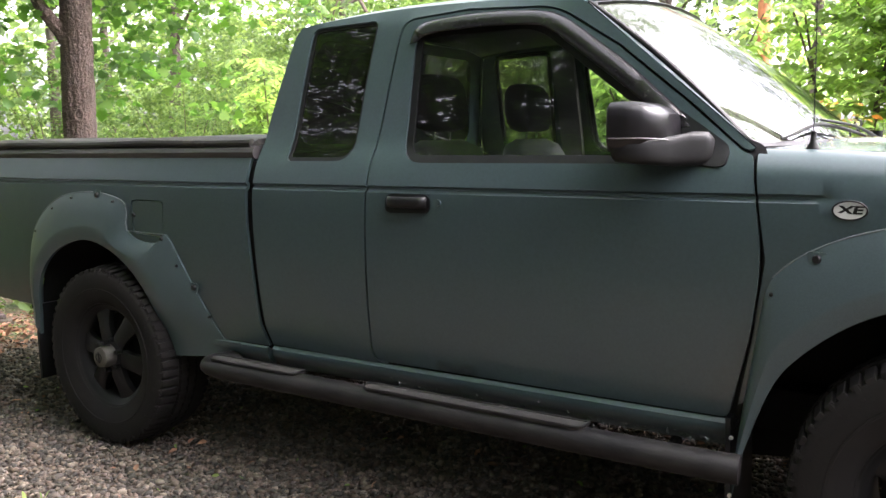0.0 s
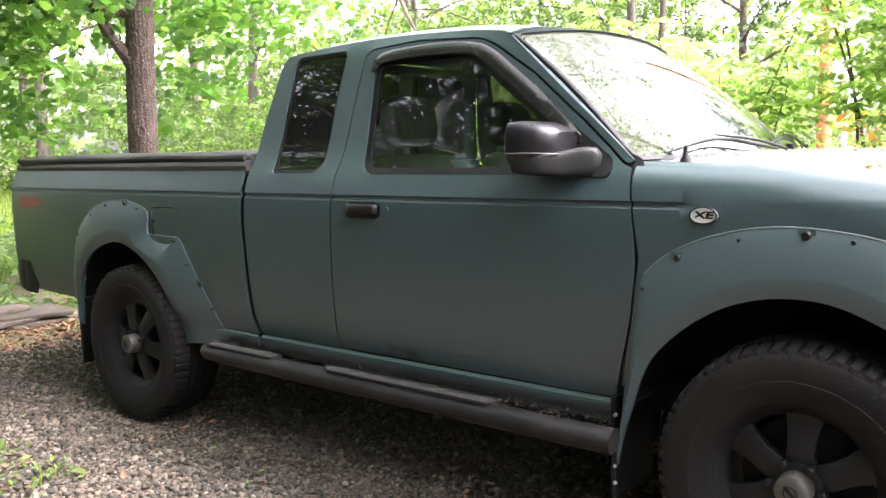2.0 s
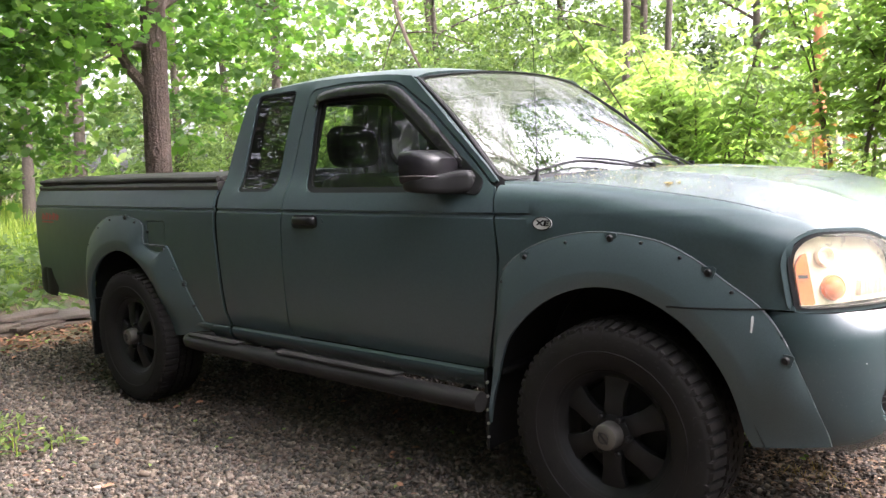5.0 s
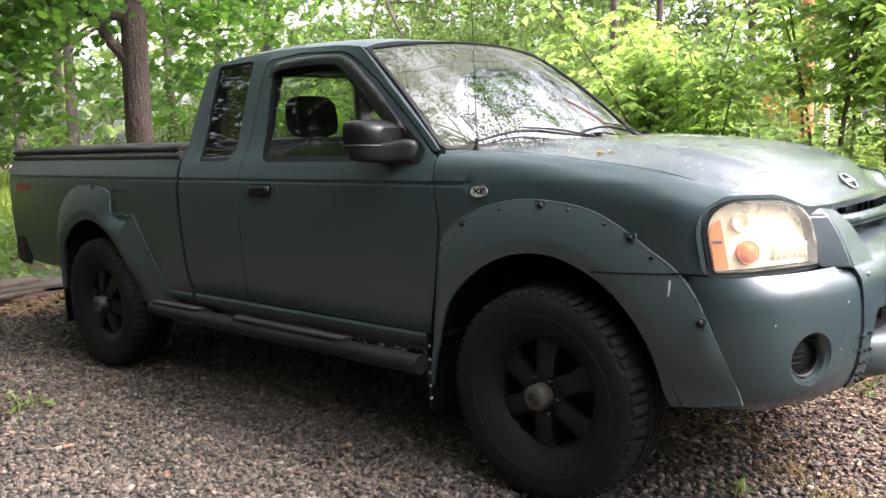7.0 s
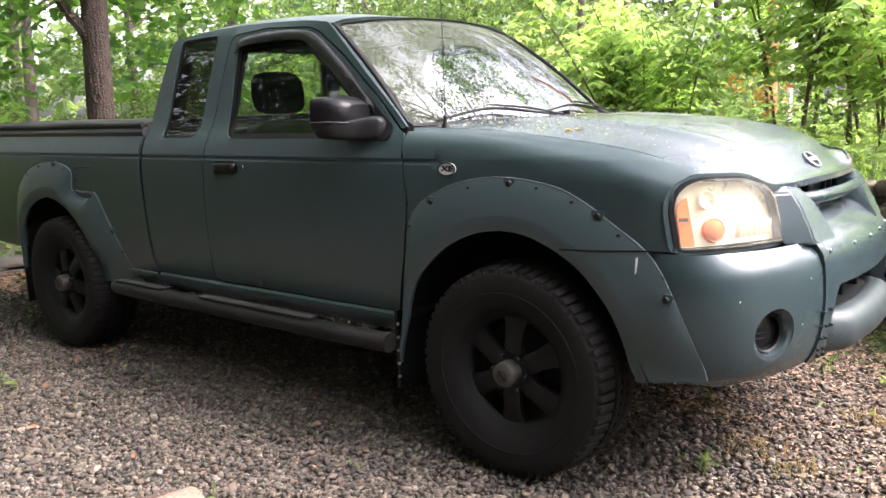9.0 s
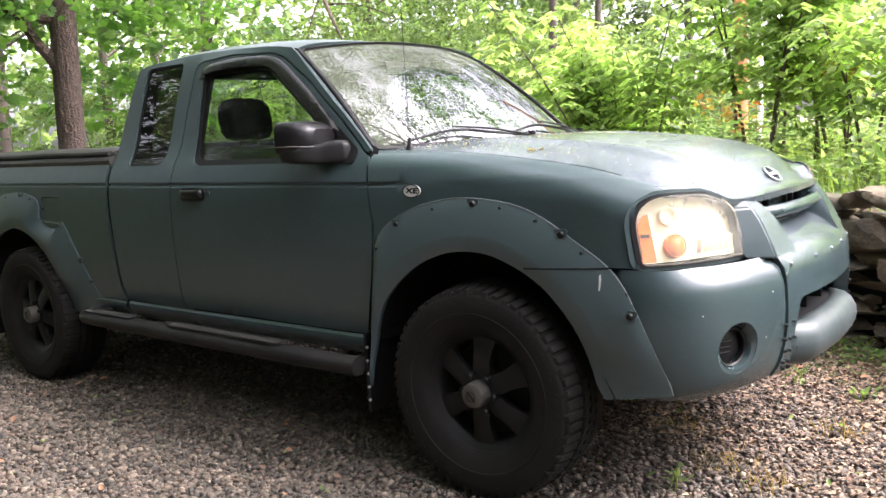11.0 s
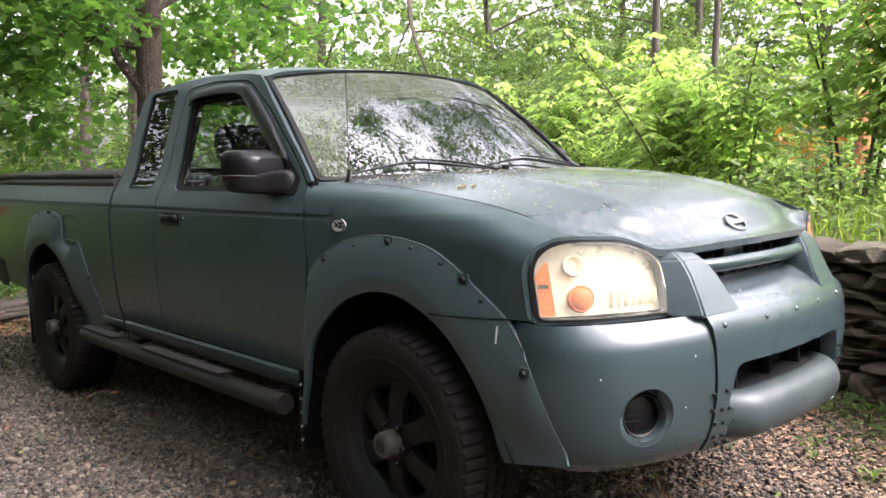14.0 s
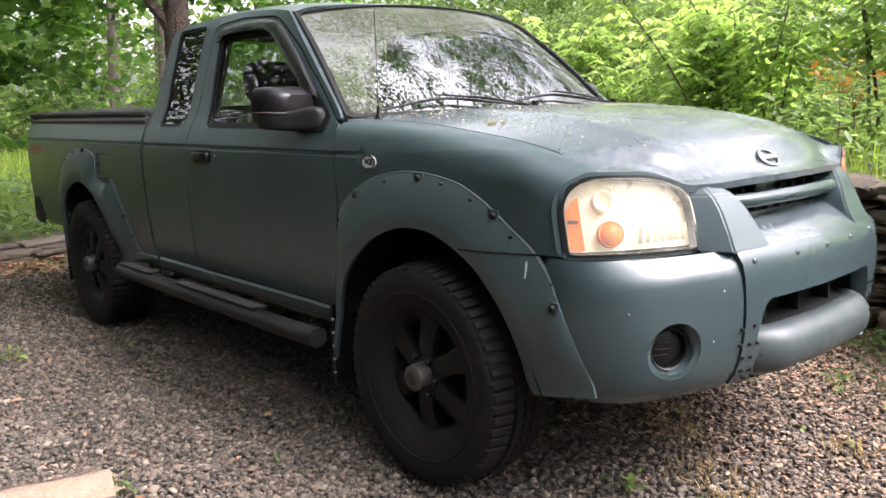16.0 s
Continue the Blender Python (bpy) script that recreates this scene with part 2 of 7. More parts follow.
SCREEN = windscreen_material()
LAMPGLASS = pane("hazed_lamp_glass", (0.97, 0.94, 0.86), 1.5, 0.14, (0.87, 0.83, 0.72), 0.08)
BARK = surface("brown_bark", (0.085, 0.057, 0.046), 0.95, var=0.5, scale=12, fine=50, bump=1.0, dist=0.03, dirt=(0.035, 0.024, 0.02), dirt_amount=0.4, dirt_scale=26, dirt_soft=0.05)
BARK_FAR = surface("grey_brown_bark", (0.085, 0.066, 0.054), 0.95, var=0.35, scale=4, fine=20, bump=0.8, dist=0.03)
BARK_RED = surface("orange_bark", (0.5, 0.19, 0.09), 0.9, var=0.4, scale=4, fine=16, bump=0.6, dist=0.02)
TWIG = surface("dark_twig", (0.085, 0.06, 0.045), 0.9, var=0.3)


def stone_material():
    """Fieldstone: each stone its own brown, grey or purplish tone, grained and lichened."""
    m, n, l, p = nodes_of("wall_stone")
    coord = n.new("ShaderNodeNewGeometry").outputs["Position"]
    pick = n.new("ShaderNodeObjectInfo").outputs["Random"]
    tone = ramp_node(n, l, pick, [(0.0, (0.06, 0.048, 0.037)), (0.25, (0.125, 0.10, 0.07)), (0.45, (0.115, 0.081, 0.070)), (0.7, (0.165, 0.132, 0.094)), (1.0, (0.095, 0.083, 0.056))])
    grain = noise_node(n, l, coord, 55, 6, 0.7)
    broad = noise_node(n, l, coord, 9, 5)
    col = mix_node(n, l, 1.0, tone, ramp_node(n, l, broad, [(0.3, (0.6, 0.6, 0.6)), (0.7, (1.45, 1.4, 1.3))]), "MULTIPLY")
    col = mix_node(n, l, 1.0, col, ramp_node(n, l, grain, [(0.3, (0.7, 0.7, 0.7)), (0.7, (1.3, 1.3, 1.25))]), "MULTIPLY")
    moss = ramp_node(n, l, noise_node(n, l, coord, 6, 8, 0.7), [(0.56, (0, 0, 0)), (0.68, (0.6, 0.6, 0.6))])
    l.new(mix_node(n, l, moss, col, (0.1, 0.095, 0.045)), p.inputs["Base Color"])
    p.inputs["Roughness"].default_value = 0.92
    b = n.new("ShaderNodeBump")
    b.inputs["Strength"].default_value, b.inputs["Distance"].default_value = 1.0, 0.02
    l.new(grain, b.inputs["Height"])
    l.new(b.outputs[0], p.inputs["Normal"])
    return m


STONE = stone_material()
SLAB = surface("flat_slab", (0.075, 0.058, 0.046), 0.9, var=0.4, scale=6, fine=50, bump=0.8, dist=0.012, pick="object", pick_range=0.4, dirt=(0.02, 0.015, 0.013), dirt_amount=0.35, dirt_scale=9, dirt_soft=0.1)
WOOD = surface("pale_split_wood", (0.215, 0.165, 0.12), 0.85, var=0.35, scale=7, fine=60, bump=0.7, dist=0.008, dirt=(0.16, 0.1, 0.06), dirt_amount=0.45, dirt_scale=9, dirt_soft=0.08)
CHIPS = surface("tan_bark_bits", (0.19, 0.128, 0.086), 0.9, var=0.3, scale=30, pick="island", pick_range=0.6)
LITTER = surface("dry_leaf", (0.2, 0.105, 0.062), 0.9, var=0.3, scale=30, pick="island", pick_range=0.5)
BLOSSOM = surface("fallen_catkins", (0.32, 0.27, 0.1), 0.9, var=0.3, scale=30, pick="island", pick_range=0.4)
GRAVEL = surface("gravel_stone", (0.150, 0.121, 0.105), 0.9, spec=0.25, var=0.2, scale=40, fine=200, bump=0.4, dist=0.002, tones=[
    (0.0, (0.045, 0.041, 0.037)), (0.3, (0.076, 0.064, 0.053)), (0.5, (0.117, 0.087, 0.068)), (0.68, (0.093, 0.083, 0.072)), (0.85, (0.152, 0.115, 0.088)), (1.0, (0.207, 0.173, 0.138))])
MAPLE = leafy("maple_leaves", (0.046, 0.1, 0.024), (0.088, 0.172, 0.04), (0.15, 0.245, 0.06), 0.6)
BROAD = leafy("woodland_leaves", (0.06, 0.097, 0.033), (0.108, 0.162, 0.056), (0.175, 0.23, 0.085), 0.55, 1.4)
SPRING = leafy("sapling_leaves", (0.135, 0.19, 0.062), (0.225, 0.305, 0.108), (0.335, 0.405, 0.165), 0.66)
RUSTY = leafy("orange_young_leaves", (0.3, 0.1, 0.03), (0.34, 0.2, 0.04), (0.25, 0.27, 0.05), 0.45, 1.0)
GRASS = leafy("grass_blades", (0.085, 0.135, 0.028), (0.15, 0.21, 0.042), (0.24, 0.285, 0.068), 0.5)
CANOPY = leafy("high_canopy_leaves", (0.03, 0.062, 0.016), (0.052, 0.1, 0.026), (0.085, 0.145, 0.04), 0.4, 1.3)
# leaf green darkened as if shaded, so the near-side growth reflects little light
SHADE = leafy("shade_darkened_leaves", (0.014, 0.026, 0.01), (0.022, 0.04, 0.014), (0.034, 0.058, 0.018), 0.3, 1.2)
CONIFER = leafy("pine_needles", (0.02, 0.035, 0.016), (0.032, 0.052, 0.022), (0.05, 0.075, 0.03), 0.25)


def ground_material():
    """Crushed stone on the drive, leaf litter and soil at its edges, green growth beyond."""
    m, n, l, p = nodes_of("drive_and_soil")
    geo = n.new("ShaderNodeNewGeometry").outputs["Position"]
    v = n.new("ShaderNodeTexVoronoi")
    v.inputs["Scale"].default_value = 42
    l.new(geo, v.inputs["Vector"])
    sep = n.new("ShaderNodeSeparateColor")
    l.new(v.outputs["Color"], sep.inputs[0])
    stone = ramp_node(n, l, sep.outputs[0], [(0.0, (0.042, 0.034, 0.028)), (0.5, (0.074, 0.06, 0.051)), (1.0, (0.125, 0.104, 0.09))])
    broad = noise_node(n, l, geo, 1.3, 6)
    fine = noise_node(n, l, geo, 35, 5)
    litter = ramp_node(n, l, fine, [(0.3, (0.04, 0.026, 0.018)), (0.5, (0.11, 0.068, 0.042)), (0.7, (0.2, 0.135, 0.085))])
    green = ramp_node(n, l, fine, [(0.3, (0.022, 0.036, 0.011)), (0.7, (0.07, 0.095, 0.026))])
    soil = mix_node(n, l, ramp_node(n, l, broad, [(0.42, (0, 0, 0)), (0.6, (1, 1, 1))]), litter, green)
    attr = n.new("ShaderNodeAttribute")
    attr.attribute_name = "drive"
    add = n.new("ShaderNodeMath")
    add.operation = "ADD"
    l.new(attr.outputs["Fac"], add.inputs[0])
    wob = n.new("ShaderNodeMapRange")
    wob.inputs["To Min"].default_value, wob.inputs["To Max"].default_value = -0.35, 0.35
    l.new(noise_node(n, l, geo, 4.0, 6), wob.inputs["Value"])
    l.new(wob.outputs[0], add.inputs[1])
    mask = ramp_node(n, l, add.outputs[0], [(0.4, (0, 0, 0)), (0.6, (1, 1, 1))])
    l.new(mix_node(n, l, mask, soil, stone), p.inputs["Base Color"])
    p.inputs["Roughness"].default_value = 0.95
    b = n.new("ShaderNodeBump")
    b.inputs["Strength"].default_value, b.inputs["Distance"].default_value = 0.9, 0.012
    l.new(v.outputs["Distance"], b.inputs["Height"])
    b.invert = True
    l.new(b.outputs[0], p.inputs["Normal"])
    return m


GROUND = ground_material()


# ---- building helpers ----
BASE = {}


def thing(name, at, label, category, group="", kind=""):
    """An empty at a thing's base."""
    e = new(name)
    e.location = at
    BASE[e] = Matrix.Translation(at)
    return tagged(e, label, category, group, kind)


def link(name, me, material, parent=None, label="", sharp=35, m=None):
    if material and not me.materials:
        me.materials.append(material)
    if sharp:
        me.shade_smooth()
        me.set_sharp_from_angle(angle=radians(sharp))
    ob = new(name, me)
    if m is not None:
        ob.matrix_basis = m
    if parent:
        ob.parent = parent
        if parent in BASE:
            ob.matrix_parent_inverse = BASE[parent].inverted()
    if label:
        ob["label"] = label
    return ob


def part(name, bm, material, parent=None, label="", sharp=35, m=None):
    """One bmesh as one mesh object under a thing or a part."""
    me = bpy.data.meshes.new(name)
    bm.to_mesh(me)
    bm.free()
    return link(name, me, material, parent, label, sharp, m)


def mesh_np(name, verts, faces):
    """A mesh from arrays; all faces have the same number of corners."""
    me = bpy.data.meshes.new(name)
    verts, faces = np.asarray(verts, np.float32), np.asarray(faces, np.int32)
    k = faces.shape[1]
    me.vertices.add(len(verts))
    me.vertices.foreach_set("co", verts.ravel())
    me.loops.add(faces.size)
    me.loops.foreach_set("vertex_index", faces.ravel())
    me.polygons.add(len(faces))
    me.polygons.foreach_set("loop_start", np.arange(0, faces.size, k, dtype=np.int32))
    me.polygons.foreach_set("loop_total", np.full(len(faces), k, np.int32))
    me.update(calc_edges=True)
    return me


def smooth(xs, ys):
    """A smooth curve through a few values, with no overshoot."""
    xs, ys = np.array(xs, float), np.array(ys, float)
    h, d = np.diff(xs), np.diff(ys) / np.diff(xs)
    s = np.zeros(len(xs))
    s[0], s[-1] = d[0], d[-1]
    for i in range(1, len(xs) - 1):
        if d[i - 1] * d[i] > 0:
            w1, w2 = 2 * h[i] + h[i - 1], h[i] + 2 * h[i - 1]
            s[i] = (w1 + w2) / (w1 / d[i - 1] + w2 / d[i])

    def at(x):
        x = min(max(x, xs[0]), xs[-1])
        i = min(int(np.searchsorted(xs, x, side="right")) - 1, len(h) - 1)
        t = (x - xs[i]) / h[i]
        return float((1 + 2 * t) * (1 - t) ** 2 * ys[i] + t * (1 - t) ** 2 * h[i] * s[i] + t * t * (3 - 2 * t) * ys[i + 1] + t * t * (t - 1) * h[i] * s[i + 1])
    return at


def rounded(pts, r=0.02, n=5):
    """A closed outline with rounded corners; a corner may name its own radius."""
    out = []
    for i, p in enumerate(pts):
        a, b, c = Vector(pts[i - 1][:2]), Vector(p[:2]), Vector(pts[(i + 1) % len(pts)][:2])
        rad = p[2] if len(p) > 2 else r
        ra, rc = min(rad, (a - b).length * 0.45), min(rad, (c - b).length * 0.45)
        if rad <= 0:
            out.append((b.x, b.y))
            continue
        p0, p2 = b + (a - b).normalized() * ra, b + (c - b).normalized() * rc
        for k in range(n + 1):
            t = k / n
            q = p0 * (1 - t) ** 2 + b * 2 * t * (1 - t) + p2 * t * t
            out.append((q.x, q.y))
    return out


def spline(pts, n=8):
    """A smooth open curve through points (Catmull-Rom), of any dimension."""
    P = [np.array(p, float) for p in pts]
    P = [2 * P[0] - P[1]] + P + [2 * P[-1] - P[-2]]
    out = []
    for i in range(1, len(P) - 2):
        a, b, c, d = P[i - 1:i + 3]
        for k in range(n):
            t = k / n
            out.append(0.5 * (2 * b + (c - a) * t + (2 * a - 5 * b + 4 * c - d) * t * t + (3 * b - a - 3 * c + d) * t ** 3))
    out.append(P[-2])
    return out


def evenly(curve, n):
    """n points at even lengths along a curve."""
    c = np.array(curve)
    s = np.r_[0, np.cumsum(np.linalg.norm(np.diff(c, axis=0), axis=1))]
    u = np.linspace(0, s[-1], n)
    return np.stack([np.interp(u, s, c[:, k]) for k in range(c.shape[1])], 1)


def within_outline(poly, P):
    poly = np.array(poly)
    x, y = P[:, 0], P[:, 1]
    ok = np.zeros(len(P), bool)
    for (x0, y0), (x1, y1) in zip(poly, np.roll(poly, -1, 0)):
        cross = (y0 > y) != (y1 > y)
        if cross.any():
            ok ^= cross & (x < (x1 - x0) * (y - y0) / (y1 - y0 + 1e-12) + x0)
    return ok


def fill(loops, step, rows=()):
    """Triangles over an outline, the first loop, less its holes, the other loops."""
    pts, edges = [], []
    for loop in loops:
        ring = []
        for a, b in zip(loop, loop[1:] + loop[:1]):
            a, b = np.array(a[:2], float), np.array(b[:2], float)
            k = max(1, int(math.ceil(np.linalg.norm(b - a) / step)))
            if np.linalg.norm(b - a) > 1e-6:
                cuts = {round(i / k, 6) for i in range(k)} | {round(float((h - a[1]) / (b[1] - a[1])), 6) for h in rows if (a[1] - h) * (b[1] - h) < 0}
                ring += [a + (b - a) * u for u in sorted(cuts)]
        n0 = len(pts)
        pts += ring
        edges += [(n0 + i, n0 + (i + 1) % len(ring)) for i in range(len(ring))]
    B = np.array(pts)
    lo, hi = B.min(0), B.max(0)
    grid = [(x + (j % 2) * step / 2, y) for j, y in enumerate(np.arange(lo[1], hi[1], step * 0.87)) for x in np.arange(lo[0], hi[0], step)]
    G = np.array(grid).reshape(-1, 2)
    for h in rows:
        G = np.r_[G[(np.abs(G[:, 1] - h) > 0.012) | np.isin(G[:, 1], rows)], [(x, h) for x in np.arange(lo[0], hi[0], step * 0.4)]]
    ok = within_outline(loops[0], G)
    for hole in loops[1:]:
        ok &= ~within_outline(hole, G)
    G = G[ok]
    if len(G):
        near = np.array([((B - g) ** 2).sum(1).min() for g in G])
        G = G[near > np.where(np.isin(G[:, 1], rows), 0.006, 0.45 * step) ** 2]
    allp = np.r_[B, G] if len(G) else B
    v, _, f, *_ = delaunay_2d_cdt([Vector(p) for p in allp.tolist()], edges, [], 0, 1e-7)
    C = np.array([np.mean([v[i][:] for i in t], axis=0) for t in f])
    ok = within_outline(loops[0], C)
    for hole in loops[1:]:
        ok &= ~within_outline(hole, C)
    return [p[:] for p in v], [t for t, k in zip(f, ok) if k]


def panel_bm(loops, P, out, step=0.05, rim=0.012, rows=()):
    """Sheet metal or plastic: an outline laid on a surface P(u, v), its edges turned in by rim."""
    v2, faces = fill(loops, step, rows)
    bm = bmesh.new()
    vs = [bm.verts.new(P(*p)) for p in v2]
    bm.verts.ensure_lookup_table()
    for t in faces:
        try:
            bm.faces.new([vs[i] for i in t])
        except ValueError:
            pass
    bm.normal_update()
    out = Vector(out)
    if sum(f.normal.dot(out) * f.calc_area() for f in bm.faces) < 0:
        bmesh.ops.reverse_faces(bm, faces=bm.faces)
        bm.normal_update()
    loose = [x for x in bm.verts if not x.link_faces]
    for x in loose:
        bm.verts.remove(x)
    if rim:
        edge = [e for e in bm.edges if len(e.link_faces) == 1]
        inner = {}
        for e in edge:
            for x in e.verts:
                if x not in inner:
                    inner[x] = None
        for x in inner:
            inner[x] = bm.verts.new(x.co - x.normal * rim)
        for e in edge:
            a, b = e.verts
            f = e.link_faces[0]
            la = next(lp for lp in f.loops if lp.edge == e)
            a, b = la.vert, la.link_loop_next.vert
            bm.faces.new((b, a, inner[a], inner[b]))
    return bm


def panel(name, loops, P, material, parent, out, step=0.05, rim=0.012, label="", sharp=35, rows=()):
    return part(name, panel_bm(loops, P, out, step, rim, rows), material, parent, label, sharp)


def loft(rings, closed=True, caps=True):
    """A skin over rings that have the same number of points."""
    bm = bmesh.new()
    rows = [[bm.verts.new(p) for p in r] for r in rings]
    n = len(rows[0])
    for a, b in zip(rows, rows[1:]):
        for i in range(n if closed else n - 1):
            j = (i + 1) % n
            bm.faces.new((a[i], a[j], b[j], b[i]))
    if caps and closed:
        bm.faces.new(rows[0][::-1])
        bm.faces.new(rows[-1])
    bmesh.ops.recalc_face_normals(bm, faces=bm.faces)
    return bm


def lathe(profile, n=48, closed=False):
    """Turned about the y axis: profile of (radius, y)."""
    bm = bmesh.new()
    rows = [[bm.verts.new((r * math.cos(2 * math.pi * i / n), h, r * math.sin(2 * math.pi * i / n))) for i in range(n)] for r, h in profile]
    for a, b in zip(rows, rows[1:] + (rows[:1] if closed else [])):
        for i in range(n):
            j = (i + 1) % n
            bm.faces.new((a[i], a[j], b[j], b[i]))
    if not closed:
        for row in (rows[0], rows[-1]):
            bm.faces.new(row)
    bmesh.ops.remove_doubles(bm, verts=bm.verts, dist=1e-5)
    bmesh.ops.recalc_face_normals(bm, faces=bm.faces)
    return bm


def tube(path, radius, n=10, flat=1.0):
    """A round bar along a path; radius is a number or one for each point."""
    P = [Vector(p) for p in path]
    rings, side = [], None
    for i, p in enumerate(P):
        d = (P[min(i + 1, len(P) - 1)] - P[max(i - 1, 0)]).normalized()
        if side is None:
            side = d.orthogonal().normalized() if abs(d.z) > 0.9 else d.cross(Vector((0, 0, 1))).normalized()
        side = (side - d * side.dot(d)).normalized()
        up = side.cross(d)
        r = radius if isinstance(radius, (int, float)) else radius[i]
        rings.append([p + (side * math.cos(a) + up * math.sin(a) * flat) * r for a in (2 * math.pi * k / n for k in range(n))])
    return loft(rings)


def box(c, s, bevel=0.005, turn=None):
    bm = bmesh.new()
    bmesh.ops.create_cube(bm, size=1)
    bmesh.ops.scale(bm, vec=s, verts=bm.verts)
    if bevel:
        bmesh.ops.bevel(bm, geom=bm.edges[:], offset=bevel, segments=2, profile=0.5, affect="EDGES")
    if turn:
        bmesh.ops.rotate(bm, verts=bm.verts, cent=(0, 0, 0), matrix=turn.to_matrix())
    bmesh.ops.translate(bm, verts=bm.verts, vec=c)
    return bm


def join(*bms):
    """Several bmeshes of one part made one."""
    me = bpy.data.meshes.new("tmp")
    out = bmesh.new()
    for b in bms:
        b.to_mesh(me)
        b.free()
        out.from_mesh(me)
    bpy.data.meshes.remove(me)
    return out


def moved(bm, m):
    bm.transform(m)
    return bm

# ---- ground ----
def step01(x, a, b):
    t = np.clip((x - a) / (b - a), 0, 1)
    return t * t * (3 - 2 * t)


def wall_line(x):
    return 2.74 - 0.45 * (x - 3.4)


def ground_z(x, y):
    """Height of the ground: flat drive, a bank held by the stone wall, gentle rise beyond."""
    x, y = np.asarray(x, float), np.asarray(y, float)
    behind = y - wall_line(x)
    z = 0.66 * step01(behind, 0.12, 0.5) * step01(x, -1.5, 1.5) * step01(-x, -14, -8)
    z = z + 0.25 * step01(np.hypot(x, y), 12, 40)
    bumps = 0.03 * np.sin(1.7 * x + 0.6 * y) * np.sin(1.3 * y - 0.4 * x) * step01(np.hypot(x - 1.5, y - 0.5), 3.5, 7)
    return z + bumps - 0.012


def drive_amount(x, y):
    x, y = np.asarray(x, float), np.asarray(y, float)
    a = step01(x, -2.25, -1.75) * step01(wall_line(x) - y, 0.1, 1.25)
    a = a * (1 - 0.9 * np.exp(-((x - 0.02) ** 2 / 0.16 + (y + 0.88) ** 2 / 0.08)))
    return a * step01(-x, -9, -7) * step01(y, -3.3, -2.3)


def ground():
    ax = np.r_[-400, -150, -70, np.arange(-40, -6, 1.5), np.arange(-6, 7, 0.12), np.arange(7, 40, 1.5), 70, 150, 400]
    ay = np.r_[-400, -150, -70, np.arange(-40, -5, 1.5), np.arange(-5, 7, 0.12), np.arange(7, 40, 1.5), 70, 150, 400]
    X, Y = np.meshgrid(ax, ay, indexing="ij")
    Z = ground_z(X, Y)
    V = np.stack([X, Y, Z], -1).reshape(-1, 3)
    i, j = np.meshgrid(np.arange(len(ax) - 1), np.arange(len(ay) - 1), indexing="ij")
    a = (i * len(ay) + j).ravel()
    F = np.stack([a, a + len(ay), a + len(ay) + 1, a + 1], 1)
    me = mesh_np("ground", V, F)
    at = me.attributes.new("drive", "FLOAT", "POINT")
    at.data.foreach_set("value", drive_amount(X, Y).ravel().astype(np.float32))
    ob = link("ground", me, GROUND, None, "", 60)
    tagged(ob, "gravel drive edged with leaf litter and green growth", "ground", "", "structure")


ground()
rng = np.random.default_rng(5)


def scatter(templates, P, S, material, name, label, category, kind="stuff", squash=(1, 1, 1), tilt=0.5):
    """Many small bodies in one mesh: copies of templates, turned at random, at places P with sizes S."""
    Vs, Fs, n0 = [], [], 0
    which = rng.integers(0, len(templates), len(P))
    for k, (tv, tf) in enumerate(templates):
        sel = np.where(which == k)[0]
        if not len(sel):
            continue
        yaw, ti, ro = rng.uniform(0, 2 * np.pi, len(sel)), rng.normal(0, tilt, len(sel)), rng.normal(0, tilt, len(sel))
        cz, sz, cx, sx, cy, sy = np.cos(yaw), np.sin(yaw), np.cos(ti), np.sin(ti), np.cos(ro), np.sin(ro)
        o, l = np.zeros(len(sel)), np.ones(len(sel))
        Rz = np.stack([np.stack([cz, -sz, o], -1), np.stack([sz, cz, o], -1), np.stack([o, o, l], -1)], 1)
        Rx = np.stack([np.stack([l, o, o], -1), np.stack([o, cx, -sx], -1), np.stack([o, sx, cx], -1)], 1)
        Ry = np.stack([np.stack([cy, o, sy], -1), np.stack([o, l, o], -1), np.stack([-sy, o, cy], -1)], 1)
        R = Rz @ Rx @ Ry
        stretch = rng.uniform(0.75, 1.3, (len(sel), 1, 3)) * np.array(squash)
        v = (tv[None] * stretch) * S[sel][:, None, None]
        v = np.einsum("nij,nkj->nki", R, v) + P[sel][:, None, :]
        Vs.append(v.reshape(-1, 3))
        Fs.append((tf[None] + (np.arange(len(sel)) * len(tv))[:, None, None] + n0).reshape(-1, tf.shape[1]))
        n0 += len(sel) * len(tv)
    me = mesh_np(name, np.concatenate(Vs), np.concatenate(Fs))
    ob = link(name, me, material, None, "", 0)
    return tagged(ob, label, category, "", kind)


CUBE_F = np.array([(0, 1, 3, 2), (4, 6, 7, 5), (0, 4, 5, 1), (2, 3, 7, 6), (0, 2, 6, 4), (1, 5, 7, 3)])
CUBE_V = np.array([(x, y, z) for x in (-0.5, 0.5) for y in (-0.5, 0.5) for z in (-0.5, 0.5)], float)


def chip():
    """An angular bit of crushed stone."""
    v = CUBE_V + rng.uniform(-0.2, 0.2, (8, 3))
    v[:, :2] *= np.where(v[:, 2:] > 0, rng.uniform(0.45, 0.8), rng.uniform(0.8, 1.1))
    return v, CUBE_F


